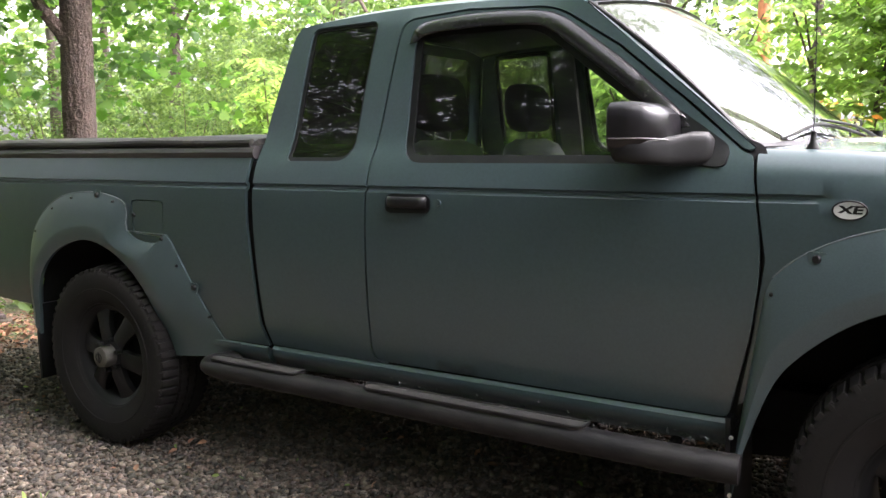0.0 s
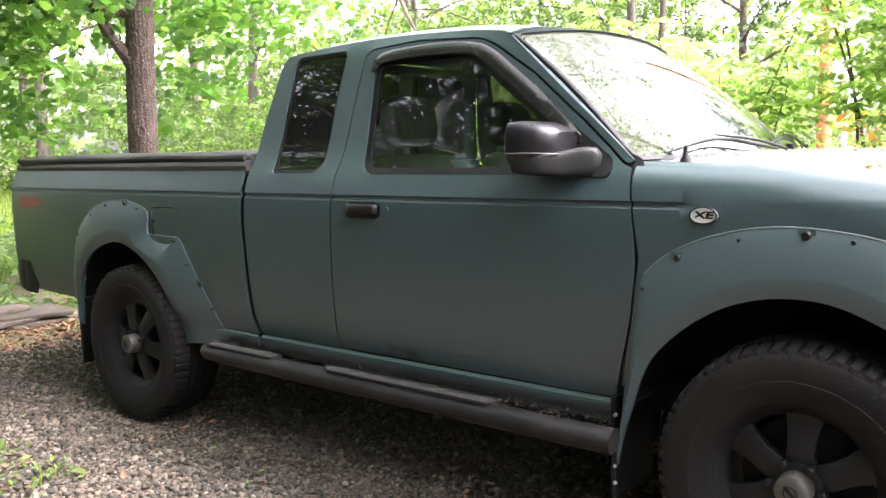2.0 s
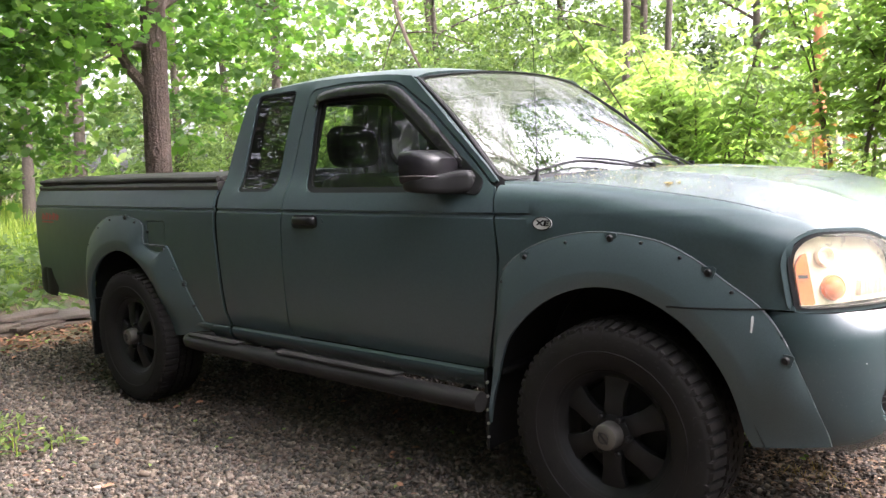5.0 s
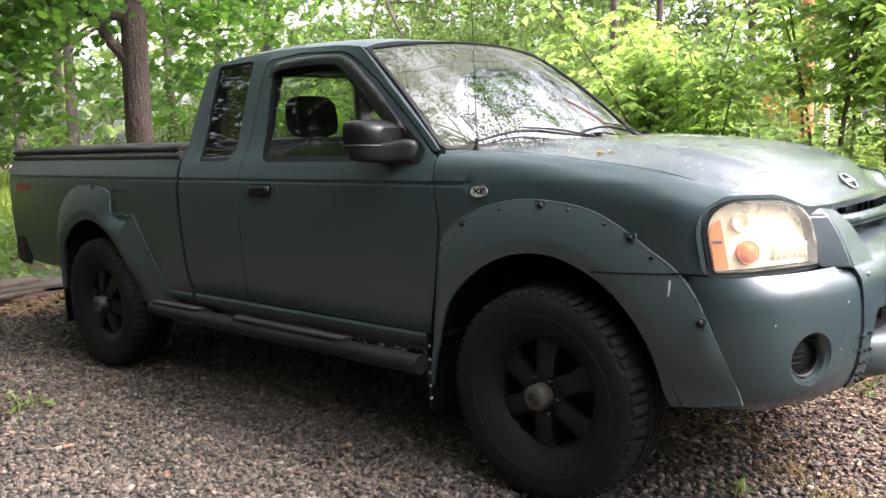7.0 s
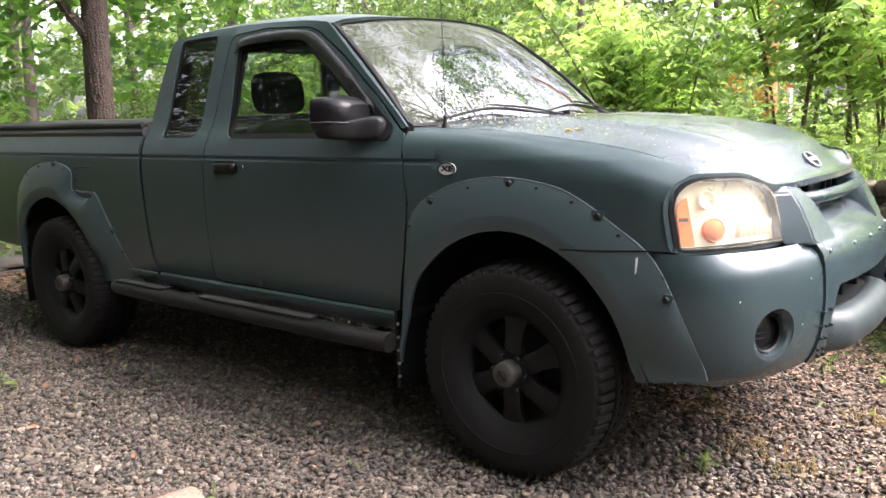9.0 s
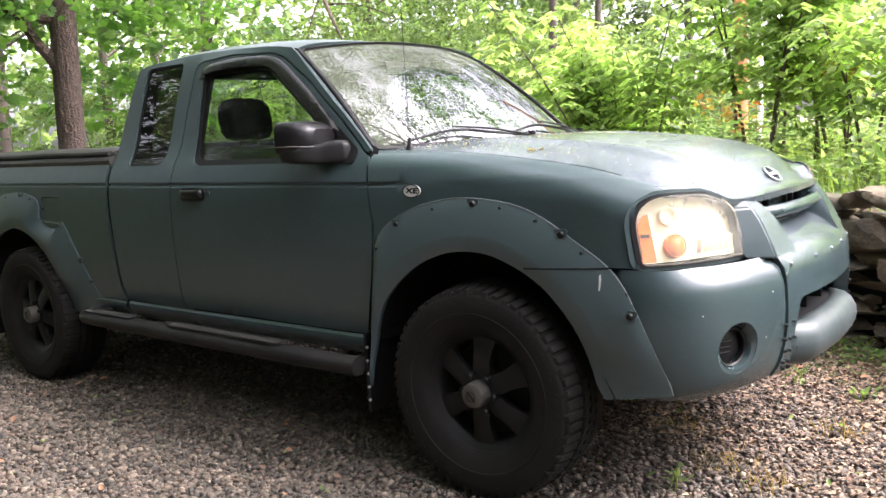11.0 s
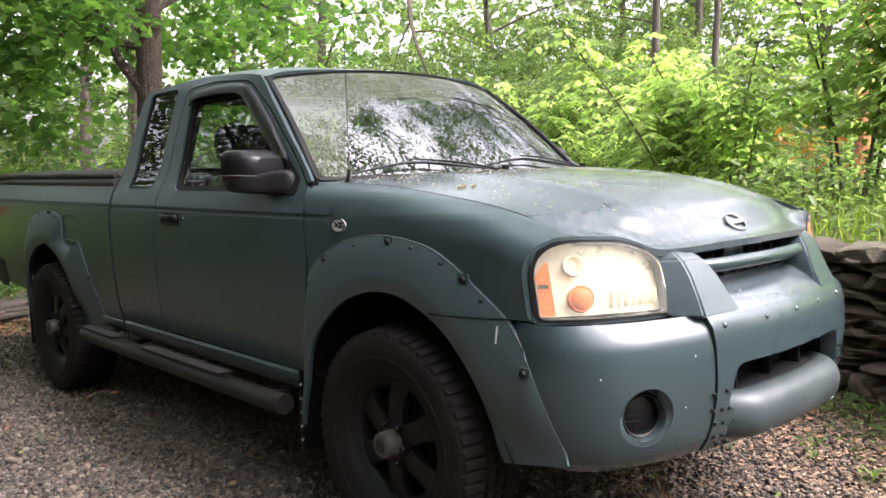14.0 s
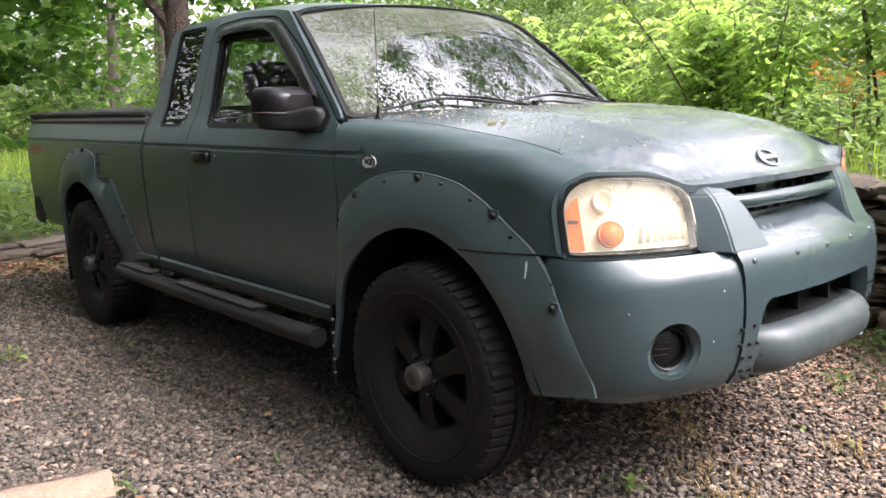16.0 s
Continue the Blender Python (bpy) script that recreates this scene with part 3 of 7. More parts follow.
def gravel():
    n = 225000
    P = np.stack([rng.uniform(-2.5, 5.8, n), rng.uniform(-2.2, 3.0, n), np.zeros(n)], 1)
    P = P[rng.uniform(0, 1, n) < step01(5.8 - P[:, 0], 0, 0.8) * step01(P[:, 1] + 2.2, 0, 0.7)]
    n = len(P)
    keep = rng.uniform(0, 1, n) < drive_amount(P[:, 0], P[:, 1]) * 1.1 - 0.05
    far = np.hypot(P[:, 0] - 4.5, P[:, 1] + 2) > 5.2
    keep &= ~(far & (rng.uniform(0, 1, n) < 0.45))
    P = P[keep]
    S = rng.uniform(0.0095, 0.0215, len(P)) * rng.choice([0.75, 1.0, 1.25], len(P), p=[0.35, 0.5, 0.15])
    P[:, 2] = S * 0.22 + rng.uniform(-0.004, 0.010, len(P)) + ground_z(P[:, 0], P[:, 1])
    scatter([chip() for _ in range(10)], P, S, GRAVEL, "gravel", "grey and pinkish crushed-stone gravel on the drive", "gravel", squash=(1.2, 0.92, 0.52), tilt=0.32)


gravel()

# ---- leaves ----
DIAMOND = (np.array([(0, 0, 0), (0.45, -0.27, 0.05), (1, 0, -0.06), (0.45, 0.27, 0.05)]), np.array([(0, 1, 2), (0, 2, 3)]))
OVAL = (np.array([(0, 0, 0), (0.3, -0.25, 0.06), (0.7, -0.19, 0.03), (1, 0, -0.08), (0.7, 0.19, 0.03), (0.3, 0.25, 0.06)]), np.array([(0, 1, 2, 3), (0, 3, 4, 5)]))
LOBES = [(0.0, 0.0), (0.12, -0.18), (-0.02, -0.42), (0.25, -0.36), (0.38, -0.60), (0.55, -0.30), (0.72, -0.34), (1.0, 0.0), (0.72, 0.34), (0.55, 0.30), (0.38, 0.60), (0.25, 0.36), (-0.02, 0.42), (0.12, 0.18)]
MAPLE_LEAF = (np.array([(0.4, 0, 0.05)] + [(x, y, -0.12 * abs(y)) for x, y in LOBES]), np.array([(0, i, i % 14 + 1) for i in range(1, 15)]))
BLADE = (np.array([(0, -0.02, 0), (0, 0.02, 0), (0.55, 0.016, 0.0), (0.55, -0.016, 0.0), (1.0, 0.0, -0.12)]), np.array([(0, 1, 2), (0, 2, 3), (3, 2, 4)]))


def unit_rows(a):
    return a / (np.linalg.norm(a, axis=1, keepdims=True) + 1e-9)


def leaf_arrays(P, D, N, S, template):
    tv, tf = template
    a = unit_rows(D)
    b = unit_rows(np.cross(N, a))
    n = np.cross(a, b)
    s = S[:, None, None]
    V = P[:, None, :] + s * (tv[None, :, :1] * a[:, None] + tv[None, :, 1:2] * b[:, None] + tv[None, :, 2:3] * n[:, None])
    F = tf[None] + (np.arange(len(P)) * len(tv))[:, None, None]
    return V.reshape(-1, 3), F.reshape(-1, tf.shape[1])


def leaf_mesh(name, P, D, N, S, template):
    return mesh_np(name, *leaf_arrays(P, D, N, S, template))


def spray(r, centres, radius, per, flat=0.55, droop=0.35, size=(0.08, 0.14)):
    """Leaves gathered round twig ends: places, directions, normals and sizes."""
    n = len(centres) * per
    C = np.repeat(np.asarray(centres, float), per, 0)
    off = r.normal(0, 1, (n, 3)) * np.array([1, 1, flat]) * np.repeat(np.broadcast_to(radius, len(centres)), per)[:, None]
    D = r.normal(0, 1, (n, 3)) + 0.6 * off / (np.abs(off).max() + 1e-6)
    D[:, 2] = D[:, 2] * 0.35 - droop
    N = r.normal(0, 0.45, (n, 3)) + np.array([0, 0, 1])
    return C + off, D, N, r.uniform(size[0], size[1], n)


def limb(path, r0, r1, n=8, rough=0.0):
    pts = [Vector(p) for p in spline(path, 6)]
    k = len(pts)
    radii = [r0 + (r1 - r0) * i / (k - 1) for i in range(k)]
    bm = tube(pts, radii, n)
    if rough:
        for v in bm.verts:
            v.co += Vector(noise.noise_vector(v.co * 9)) * rough
    return bm


# ---- the maple beside the drive ----
def maple_tree():
    r = np.random.default_rng(11)
    base = Vector((-2.88, 1.96, 0))
    t = thing("maple_tree", base, "maple with rough brown bark, a knot and broad green leaves", "tree")
    pts = spline([(0, 0, -0.1), (0.02, 0.0, 0.25), (0.015, 0.01, 1.4), (0.02, 0.04, 2.4), (0.04, 0.08, 3.6), (0.1, 0.14, 5.2), (0.05, 0.2, 7.5)], 26)
    n, rings = 72, []
    for p in pts:
        z = p[2]
        rad = 0.119 + 0.08 * math.exp(-max(0, z) / 0.18) - 0.006 * z
        ring = []
        for i in range(n):
            a = 2 * math.pi * i / n
            ridge = 0.009 * abs(math.sin(11 * a + 1.6 * math.sin(3.3 * z) + 2.0 * noise.noise((math.cos(a) * 2, math.sin(a) * 2, z * 4)))) + 0.010 * noise.noise((math.cos(a) * 6, math.sin(a) * 6, z * 14))
            ring.append(base + Vector((p[0] + (rad + ridge) * math.cos(a), p[1] + (rad + ridge) * math.sin(a), z)))
        rings.append(ring)
    trunk = part("trunk", loft(rings), BARK, t, "furrowed brown trunk", 80)
    # healed knot
    look_dir = Vector((0.87, -0.50, 0)).normalized()
    kp = base + look_dir * 0.115 + Vector((0, 0, 1.44))
    knot = tube([kp + Vector((-look_dir.y, look_dir.x, 0)) * 0.03 * math.cos(a) + Vector((0, 0, 0.042 * math.sin(a))) + look_dir * 0.012 for a in np.linspace(0, 2 * math.pi, 17)], 0.013, 6)
    part("knot", knot, BARK, trunk)
    limbs = [[(0.02, 0.03, 1.86), (-0.02, -0.07, 2.05), (-0.06, -0.22, 2.27), (-0.1, -0.34, 2.6), (-0.2, -0.50, 3.0), (-0.1, -0.9, 3.7)],
             [(0, 0.05, 2.7), (-0.2, 0.6, 3.0), (-0.5, 1.4, 3.1), (-0.6, 2.0, 2.9)],
             [(0.0, -0.05, 3.0), (0.1, -0.9, 3.2), (0.0, -1.8, 3.1), (-0.3, -2.6, 2.6)],
             [(0.05, 0, 3.6), (0.9, 0.4, 4.2), (2.0, 1.0, 4.6), (3.2, 1.6, 4.4)],
             [(0.05, 0, 4.2), (0.8, -0.6, 4.9), (1.8, -1.2, 5.4), (3.0, -1.6, 5.5)],
             [(0, 0, 4.6), (-1.0, 0.2, 5.4), (-2.0, 0.6, 5.8)],
             [(0, -0.05, 2.4), (-0.6, -0.7, 2.5), (-0.9, -1.5, 2.2), (-1.0, -2.0, 1.9)],
             [(0.05, -0.05, 3.4), (0.9, -1.4, 4.2), (1.8, -2.4, 4.6), (3.4, -3.8, 5.2)],
             [(0.0, -0.05, 3.2), (0.3, -1.8, 3.9), (0.5, -3.4, 4.4), (0.6, -4.6, 4.4)]]
    ends = []
    for i, path in enumerate(limbs):
        part("limb", limb([base + Vector(p) for p in path], 0.066 if i == 0 else 0.045, 0.012, 9, 0.004), BARK, t)
        sp = spline(path[1:], 5)
        ends += [np.array(base) + np.array(p) for p in sp[2:]]
    tips = []
    for e in ends:
        for _ in range(5):
            tips.append(e + r.normal(0, 1, 3) * (0.42, 0.42, 0.26))
    # over: unseen leaf clusters added above the bed to shade the truck's rear
    over = [np.array(c) + r.normal(0, 1, 3) * q for c, q, k in (((-1.4, -0.8, 4.4), (1.4, 1.4, 0.5), 170), ((0.6, -2.4, 5.2), (1.5, 1.2, 0.5), 130), ((-2.2, -2.6, 4.4), (1.4, 1.2, 0.5), 60)) for _ in range(k)]
    low = [np.array(c) + r.normal(0, 1, 3) * s for c, s, k in (((-3.1, 0.75, 2.25), (0.45, 0.5, 0.4), 46), ((-3.2, 0.35, 1.65), (0.4, 0.5, 0.25), 26), ((-3.6, 3.0, 1.9), (0.45, 0.5, 0.42), 34), ((-3.5, 2.7, 2.75), (0.5, 0.6, 0.4), 26), ((-2.9, 1.0, 3.1), (0.7, 0.7, 0.4), 34)) for _ in range(k)]
    tips = np.array([p for p in tips + low + over if not (math.hypot(p[0] + 2.92, p[1] - 1.92) < 0.35)])
    P, D, N, S = spray(r, tips, 0.17, 23, 0.4, 0.55, (0.06, 0.115))
    ok = ~((P[:, 0] > -2.85) & (P[:, 0] < -1.2) & (P[:, 2] < 2.3) & (P[:, 1] > 1.1))
    me = leaf_mesh("crown", P[ok], D[ok], N[ok], S[ok], MAPLE_LEAF)
    link("crown", me, MAPLE, t, "broad lobed maple leaves in drooping layers", 0)


maple_tree()


# ---- woodland trees, built once each and repeated ----
def tall_tree(name, seed, height, spread, bole, material, bark, trunk_r, label, leaves=(52, 90), size=(0.12, 0.2), clump=(0.3, 0.55)):
    r = np.random.default_rng(seed)
    t = thing(name, (0, 0, 0), label, "tree", "woodland trees")
    lean = r.uniform(-0.05, 0.05, 2)
    part("trunk", limb([(0, 0, -0.4), (lean[0] * 2, lean[1] * 2, 2), (lean[0] * height * 0.6, lean[1] * height * 0.6, height * 0.6), (lean[0] * height, lean[1] * height, height)], trunk_r, 0.03, 12, 0.01), bark, t)
    tips = []
    for i in range(leaves[0] // 4):
        z = bole + (height - bole) * (i + 0.5) / (leaves[0] // 4)
        a = i * 2.4 + r.uniform(-0.4, 0.4)
        k = spread * (0.45 + 0.75 * math.sin(math.pi * min(0.97, 0.15 + 0.8 * (z - bole) / (height - bole))))
        end = np.array([k * math.cos(a), k * math.sin(a), z + 0.25 * k])
        start = np.array([lean[0] * z, lean[1] * z, z - 0.3])
        if i % 2 == 0:
            part("limb", limb([start, start * 0.5 + end * 0.5 + (0, 0, 0.15), end], trunk_r * 0.3, 0.012, 6), bark, t)
        for f in (0.4, 0.65, 0.85, 1.0):
            tips.append(start + (end - start) * f + r.normal(0, 0.35, 3))
    P, D, N, S = spray(r, np.array(tips), r.uniform(*clump, len(tips)), leaves[1], 0.55, 0.4, size)
    link("crown", leaf_mesh("crown", P, D, N, S, DIAMOND), material, t, "", 0)
    return t


def shrub(name, seed, height, spread, material, label, clumps=70, per=70, size=(0.07, 0.13), template=DIAMOND):
    """A many-stemmed leafy bush with leaves to the ground."""
    r = np.random.default_rng(seed)
    t = thing(name, (0, 0, 0), label, "shrub", "undergrowth")
    tips = []
    for i in range(7):
        a = 2 * math.pi * i / 7 + r.uniform(-0.3, 0.3)
        k = spread * r.uniform(0.5, 0.9)
        path = [(0.06 * math.cos(a), 0.06 * math.sin(a), -0.1), (0.35 * k * math.cos(a), 0.35 * k * math.sin(a), height * 0.45), (k * math.cos(a), k * math.sin(a), height * r.uniform(0.75, 1.0))]
        part("stem", limb(path, 0.022, 0.006, 6), TWIG, t)
    for _ in range(clumps):
        a, q, z = r.uniform(0, 2 * math.pi), math.sqrt(r.uniform(0.03, 1)), r.uniform(0.12, 1.0)
        k = spread * q * (0.75 + 0.5 * math.sin(math.pi * z)) 
        tips.append((k * math.cos(a), k * math.sin(a), height * z))
    P, D, N, S = spray(r, np.array(tips), r.uniform(0.14, 0.3, len(tips)), per, 0.5, 0.35, size)
    link("crown", leaf_mesh("crown", P, D, N, S, template), material, t, "", 0)
    return t


def sapling(name, seed, height, stems, material, label, leaves=46, lean_by=0.09, low=0.38, foot=0.16, leaf=(0.085, 0.135), frond=(0.45, 0.75)):
    """Thin stems that carry long feathered leaves from the tip down to the share low of their height."""
    r = np.random.default_rng(seed)
    t = thing(name, (0, 0, 0), label, "sapling", "saplings behind the wall")
    Pa, Da, Na, Sa = [], [], [], []
    for s in range(stems):
        a = r.uniform(0, 2 * math.pi)
        off = np.array([foot * math.cos(a), foot * math.sin(a), 0]) * (s > 0) * r.uniform(0.5, 1.0)
        h = height * r.uniform(0.7, 1.0)
        lean = r.normal(0, lean_by, 2)
        path = [off + (0, 0, -0.1), off + (lean[0] * 0.4 * h, lean[1] * 0.4 * h, 0.45 * h), off + (lean[0] * h * 1.3, lean[1] * h * 1.3, h)]
        part("stem", limb(path, 0.019, 0.006, 7), TWIG, t)
        sp = np.array(spline(path, 12))
        for i in range(leaves):
            u = 1 - (1 - low) * (i / leaves) ** 1.1
            p0 = sp[min(len(sp) - 1, int(u * (len(sp) - 1)))]
            ang = i * 2.4 + r.uniform(-0.4, 0.4)
            out = np.array([math.cos(ang), math.sin(ang), 0])
            L = r.uniform(*frond) * (0.75 + 0.4 * (1 - u))
            k = 7
            rise = r.uniform(0.35, 0.8)
            for j in range(1, k + 1):
                f = j / k
                q = p0 + out * L * f + np.array([0, 0, L * (rise * f - (rise + 0.1) * f * f)])
                side = np.array([-out[1], out[0], 0])
                for sg in ((-1, 1) if j < k else (0,)):
                    d = side * sg + out * (0.45 if sg else 1.0) + np.array([0, 0, -0.45])
                    Pa.append(q + r.normal(0, 0.008, 3))
                    Da.append(d + r.normal(0, 0.15, 3))
                    Na.append(np.array([0, 0, 1]) + r.normal(0, 0.25, 3))
                    Sa.append(r.uniform(*leaf) * (1.1 - 0.35 * abs(f - 0.5)))
    link("crown", leaf_mesh("crown", np.array(Pa), np.array(Da), np.array(Na), np.array(Sa), OVAL), material, t, "feathered leaves of many leaflets", 0)
    return t


def set_out(t, rows, z_of=True):
    """Stand a built thing and its copies at (x, y, turn, size)."""
    first = True
    for x, y, turn, k in rows:
        z = float(ground_z(x, y))
        m = pose(x, y, z, 0, 0, turn)
        ob = t if first else copy_thing(t, m)
        ob.matrix_basis = m @ Matrix.Diagonal((k, k, k, 1))
        first = False


set_out(sapling("sapling", 21, 2.5, 2, SPRING, "tall thin sapling with feathered bright leaves", 34), [(2.05, 6.25, 0, 1.0), (3.75, 5.6, 70, 1.0), (2.75, 6.7, 200, 1.05), (4.4, 5.6, 130, 1.0), (1.9, 7.3, 310, 1.12), (1.72, 6.5, 150, 1.05)])
set_out(sapling("sapling", 22, 2.2, 3, SPRING, "clump of thin saplings with feathered bright leaves", 30), [(2.5, 6.45, 40, 1.05), (0.15, 7.2, 120, 0.95), (4.3, 6.6, 300, 1.1), (-0.9, 8.4, 80, 1.0)])
set_out(sapling("sapling", 23, 1.9, 2, SPRING, "low sapling with feathered leaves", 36), [(3.0, 5.9, 10, 1.0), (0.75, 6.6, 160, 0.95), (-0.4, 7.3, 60, 1.0), (5.2, 6.2, 240, 1.1)])
set_out(sapling("sapling", 31, 2.5, 9, SPRING, "bushy clump of young trees with drooping feathered leaves", 34, 0.26, 0.2, 0.35, (0.09, 0.15), (0.4, 0.65)),
        [(0.1, 7.0, 0, 0.9), (-1.7, 7.9, 200, 1.0), (-3.4, 7.6, 300, 1.0), (-5.2, 6.6, 170, 0.9)])
set_out(shrub("shrub", 32, 3.6, 1.9, BROAD, "wild green shrub at the edge of the wood", 110, 95, (0.09, 0.16)),
        [(-3.4, 10.4, 0, 0.75), (-1.3, 12.6, 50, 0.7), (3.4, 20.5, 100, 0.9), (-6.2, 10.4, 150, 0.75), (-5.0, 13.6, 210, 1.0), (-9.2, 10.2, 260, 0.8), (-8.3, 13.4, 310, 1.0), (5.6, 19.0, 70, 0.9), (-12.0, 12.5, 120, 1.0), (-6.6, 6.2, 200, 0.55), (-14.5, 9.2, 240, 0.9), (-17.5, 6.0, 290, 1.1), (-16.0, 2.6, 330, 1.0), (-19.0, 0.0, 15, 1.1), (-11.5, 17.0, 35, 1.4), (-7.0, 18.0, 5, 1.4), (-14.0, 13.5, 60, 1.2), (7.5, 11.0, 60, 0.9)])
set_out(tall_tree("broadleaf_tree", 41, 11.0, 2.4, 3.6, BROAD, BARK_FAR, 0.17, "tall woodland tree with a light leafy crown", (72, 48)),
        [(-10.5, 9.2, 0, 0.9), (-14.5, 6.8, 80, 1.0), (-5.6, 16.5, 300, 0.9), (2.6, 24.0, 30, 1.0), (-15.5, 10.0, 110, 1.0), (-11.0, 15.6, 190, 0.9), (-19.0, 4.0, 270, 1.0), (-1.0, 22.0, 340, 1.0), (-17.0, -2.0, 280, 1.0), (-14.0, 5.4, 20, 0.9), (-20.0, 9.0, 50, 1.1), (-17.5, 13.0, 130, 1.1), (-22.0, 1.0, 200, 1.1), (-14.0, 18.5, 260, 1.1), (-8.5, 21.0, 310, 1.1)])
set_out(tall_tree("conifer", 43, 12.0, 1.9, 1.8, CONIFER, BARK_FAR, 0.2, "dark conifer behind the saplings", (96, 70), (0.1, 0.2)), [(1.6, 25.0, 0, 1.0), (4.4, 26.0, 90, 1.1), (-4.0, 20.0, 200, 0.9), (9.0, 25.0, 40, 1.1), (-11.0, 21.5, 10, 1.0)])
set_out(tall_tree("canopy_tree", 51, 14.0, 4.4, 7.4, CANOPY, BARK_FAR, 0.085, "slender tree whose light crown spreads over the bank", (116, 130), (0.10, 0.17), (0.28, 0.45)),
        [(-2.1, 9.3, 0, 0.95), (-3.6, 13.6, 30, 1.05)])
# out of view: crowns placed to shade the drive and darken the windscreen's reflection
set_out(tall_tree("canopy_tree", 52, 13.0, 4.8, 7.6, CANOPY, BARK_FAR, 0.15, "unseen tall tree beside the wall, added to shade the truck and fill the windscreen's reflection", (104, 130), (0.10, 0.17), (0.28, 0.45)),
        [(6.4, 3.0, 0, 1.0), (4.5, 5.6, 140, 1.05)])
# the side of the drive that the camera turns its back on: unseen growth, thickened to cut light
set_out(tall_tree("broadleaf_tree", 47, 10.0, 2.8, 1.6, SHADE, BARK_FAR, 0.18, "unseen broad tree on the near side that keeps light off the truck", (96, 96), (0.12, 0.21)),
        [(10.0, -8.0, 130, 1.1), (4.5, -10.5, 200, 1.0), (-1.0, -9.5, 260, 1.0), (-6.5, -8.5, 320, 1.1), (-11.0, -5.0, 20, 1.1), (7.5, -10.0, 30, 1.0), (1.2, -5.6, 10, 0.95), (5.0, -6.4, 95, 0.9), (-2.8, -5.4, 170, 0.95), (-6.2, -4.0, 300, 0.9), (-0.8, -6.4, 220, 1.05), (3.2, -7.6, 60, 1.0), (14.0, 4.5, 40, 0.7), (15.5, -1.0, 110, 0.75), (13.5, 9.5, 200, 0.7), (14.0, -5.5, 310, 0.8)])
# unseen shrubs added to block bright ground from the truck's reflections
set_out(shrub("shrub", 34, 3.0, 1.9, SHADE, "unseen shrub added on the near side to screen off lit ground", 80, 55, (0.1, 0.18)), [(0.6, -4.9, 0, 0.75), (3.2, -5.0, 200, 0.8), (6.2, -4.6, 320, 0.75), (-2.2, -4.6, 150, 0.75), (8.2, -2.6, 60, 0.8), (1.0, -7.6, 0, 1.0), (-3.6, -7.2, 70, 1.1), (6.2, -8.4, 140, 1.0), (-8.6, -4.6, 210, 1.0), (3.6, -7.4, 40, 1.1), (-1.2, -6.8, 100, 1.0), (8.2, -6.6, 160, 1.1), (-6.2, -5.6, 20, 1.0), (11.0, 2.5, 80, 0.9), (11.5, -1.5, 130, 1.0), (11.0, 6.0, 210, 0.9), (11.5, -4.5, 20, 1.0)])


def far_woods():
    r = np.random.default_rng(77)
    n = 44000
    a, d = r.uniform(0, 2 * np.pi, n), r.uniform(26, 44, n)
    P = np.stack([d * np.cos(a), d * np.sin(a), 0.2 + 14 * r.beta(1.0, 1.7, n)], 1)
    D, N = r.normal(0, 1, (n, 3)), r.normal(0, 1, (n, 3))
    me = leaf_mesh("distant_woods", P, D, N, r.uniform(0.4, 0.9, n), DIAMOND)
    tagged(link("distant_woods", me, BROAD, None, "", 0), "hazy green woodland far behind the clearing", "woods", "", "stuff")


far_woods()


def hanging_branch():
    r = np.random.default_rng(8)
    o = Vector((-2.9, 5.3, 0))
    t = thing("overhanging_branch", (-4.2, 6.4, 4.4), "bare dark forked branch hanging from the canopy", "branch")
    main = [(-4.4, 6.6, 5.2), (-3.7, 6.0, 3.9), (-3.2, 5.6, 3.2), (-2.75, 5.25, 2.8), (-2.4, 5.05, 2.45), (-2.2, 5.0, 2.2)]
    bough = part("bough", limb(main, 0.05, 0.008, 7), TWIG, t)
    part("twig", limb([(-3.0, 5.45, 3.02), (-3.05, 5.3, 2.7), (-3.15, 5.25, 2.35)], 0.014, 0.004, 6), TWIG, bough)
    part("twig", limb([(-2.75, 5.25, 2.8), (-2.3, 5.3, 2.75), (-1.8, 5.4, 2.55)], 0.012, 0.004, 6), TWIG, bough)
    tips = np.array([(-3.3, 5.7, 3.3), (-2.4, 5.1, 2.5), (-1.9, 5.4, 2.6), (-3.1, 5.25, 2.4), (-3.7, 6.0, 3.8), (-2.8, 5.5, 3.1), (-2.2, 5.6, 3.0)])
    P, D, N, S = spray(r, tips, 0.22, 40, 0.5, 0.4, (0.06, 0.11))
    link("leaves", leaf_mesh("leaves", P, D, N, S, OVAL), BROAD, t, "", 0)


hanging_branch()


def marker_posts():
    z = float(ground_z(0.1, 11.5))
    t = thing("orange_post", (0.1, 11.5, z), "weathered orange-red post standing among the trees", "post")
    part("post", limb([(0.1, 11.5, z - 0.2), (0.1, 11.5, z + 3), (0.12, 11.5, z + 6.5)], 0.105, 0.09, 12, 0.006), BARK_RED, t)
    w = thing("white_pole", (0.36, 11.6, z), "slim white pole beside the orange post", "pole")
    part("pole", limb([(0.36, 11.6, z - 0.2), (0.36, 11.6, z + 3), (0.36, 11.6, z + 6.5)], 0.04, 0.04, 10), surface("white_paint", (0.8, 0.8, 0.78), 0.5, var=0.05), w)


marker_posts()


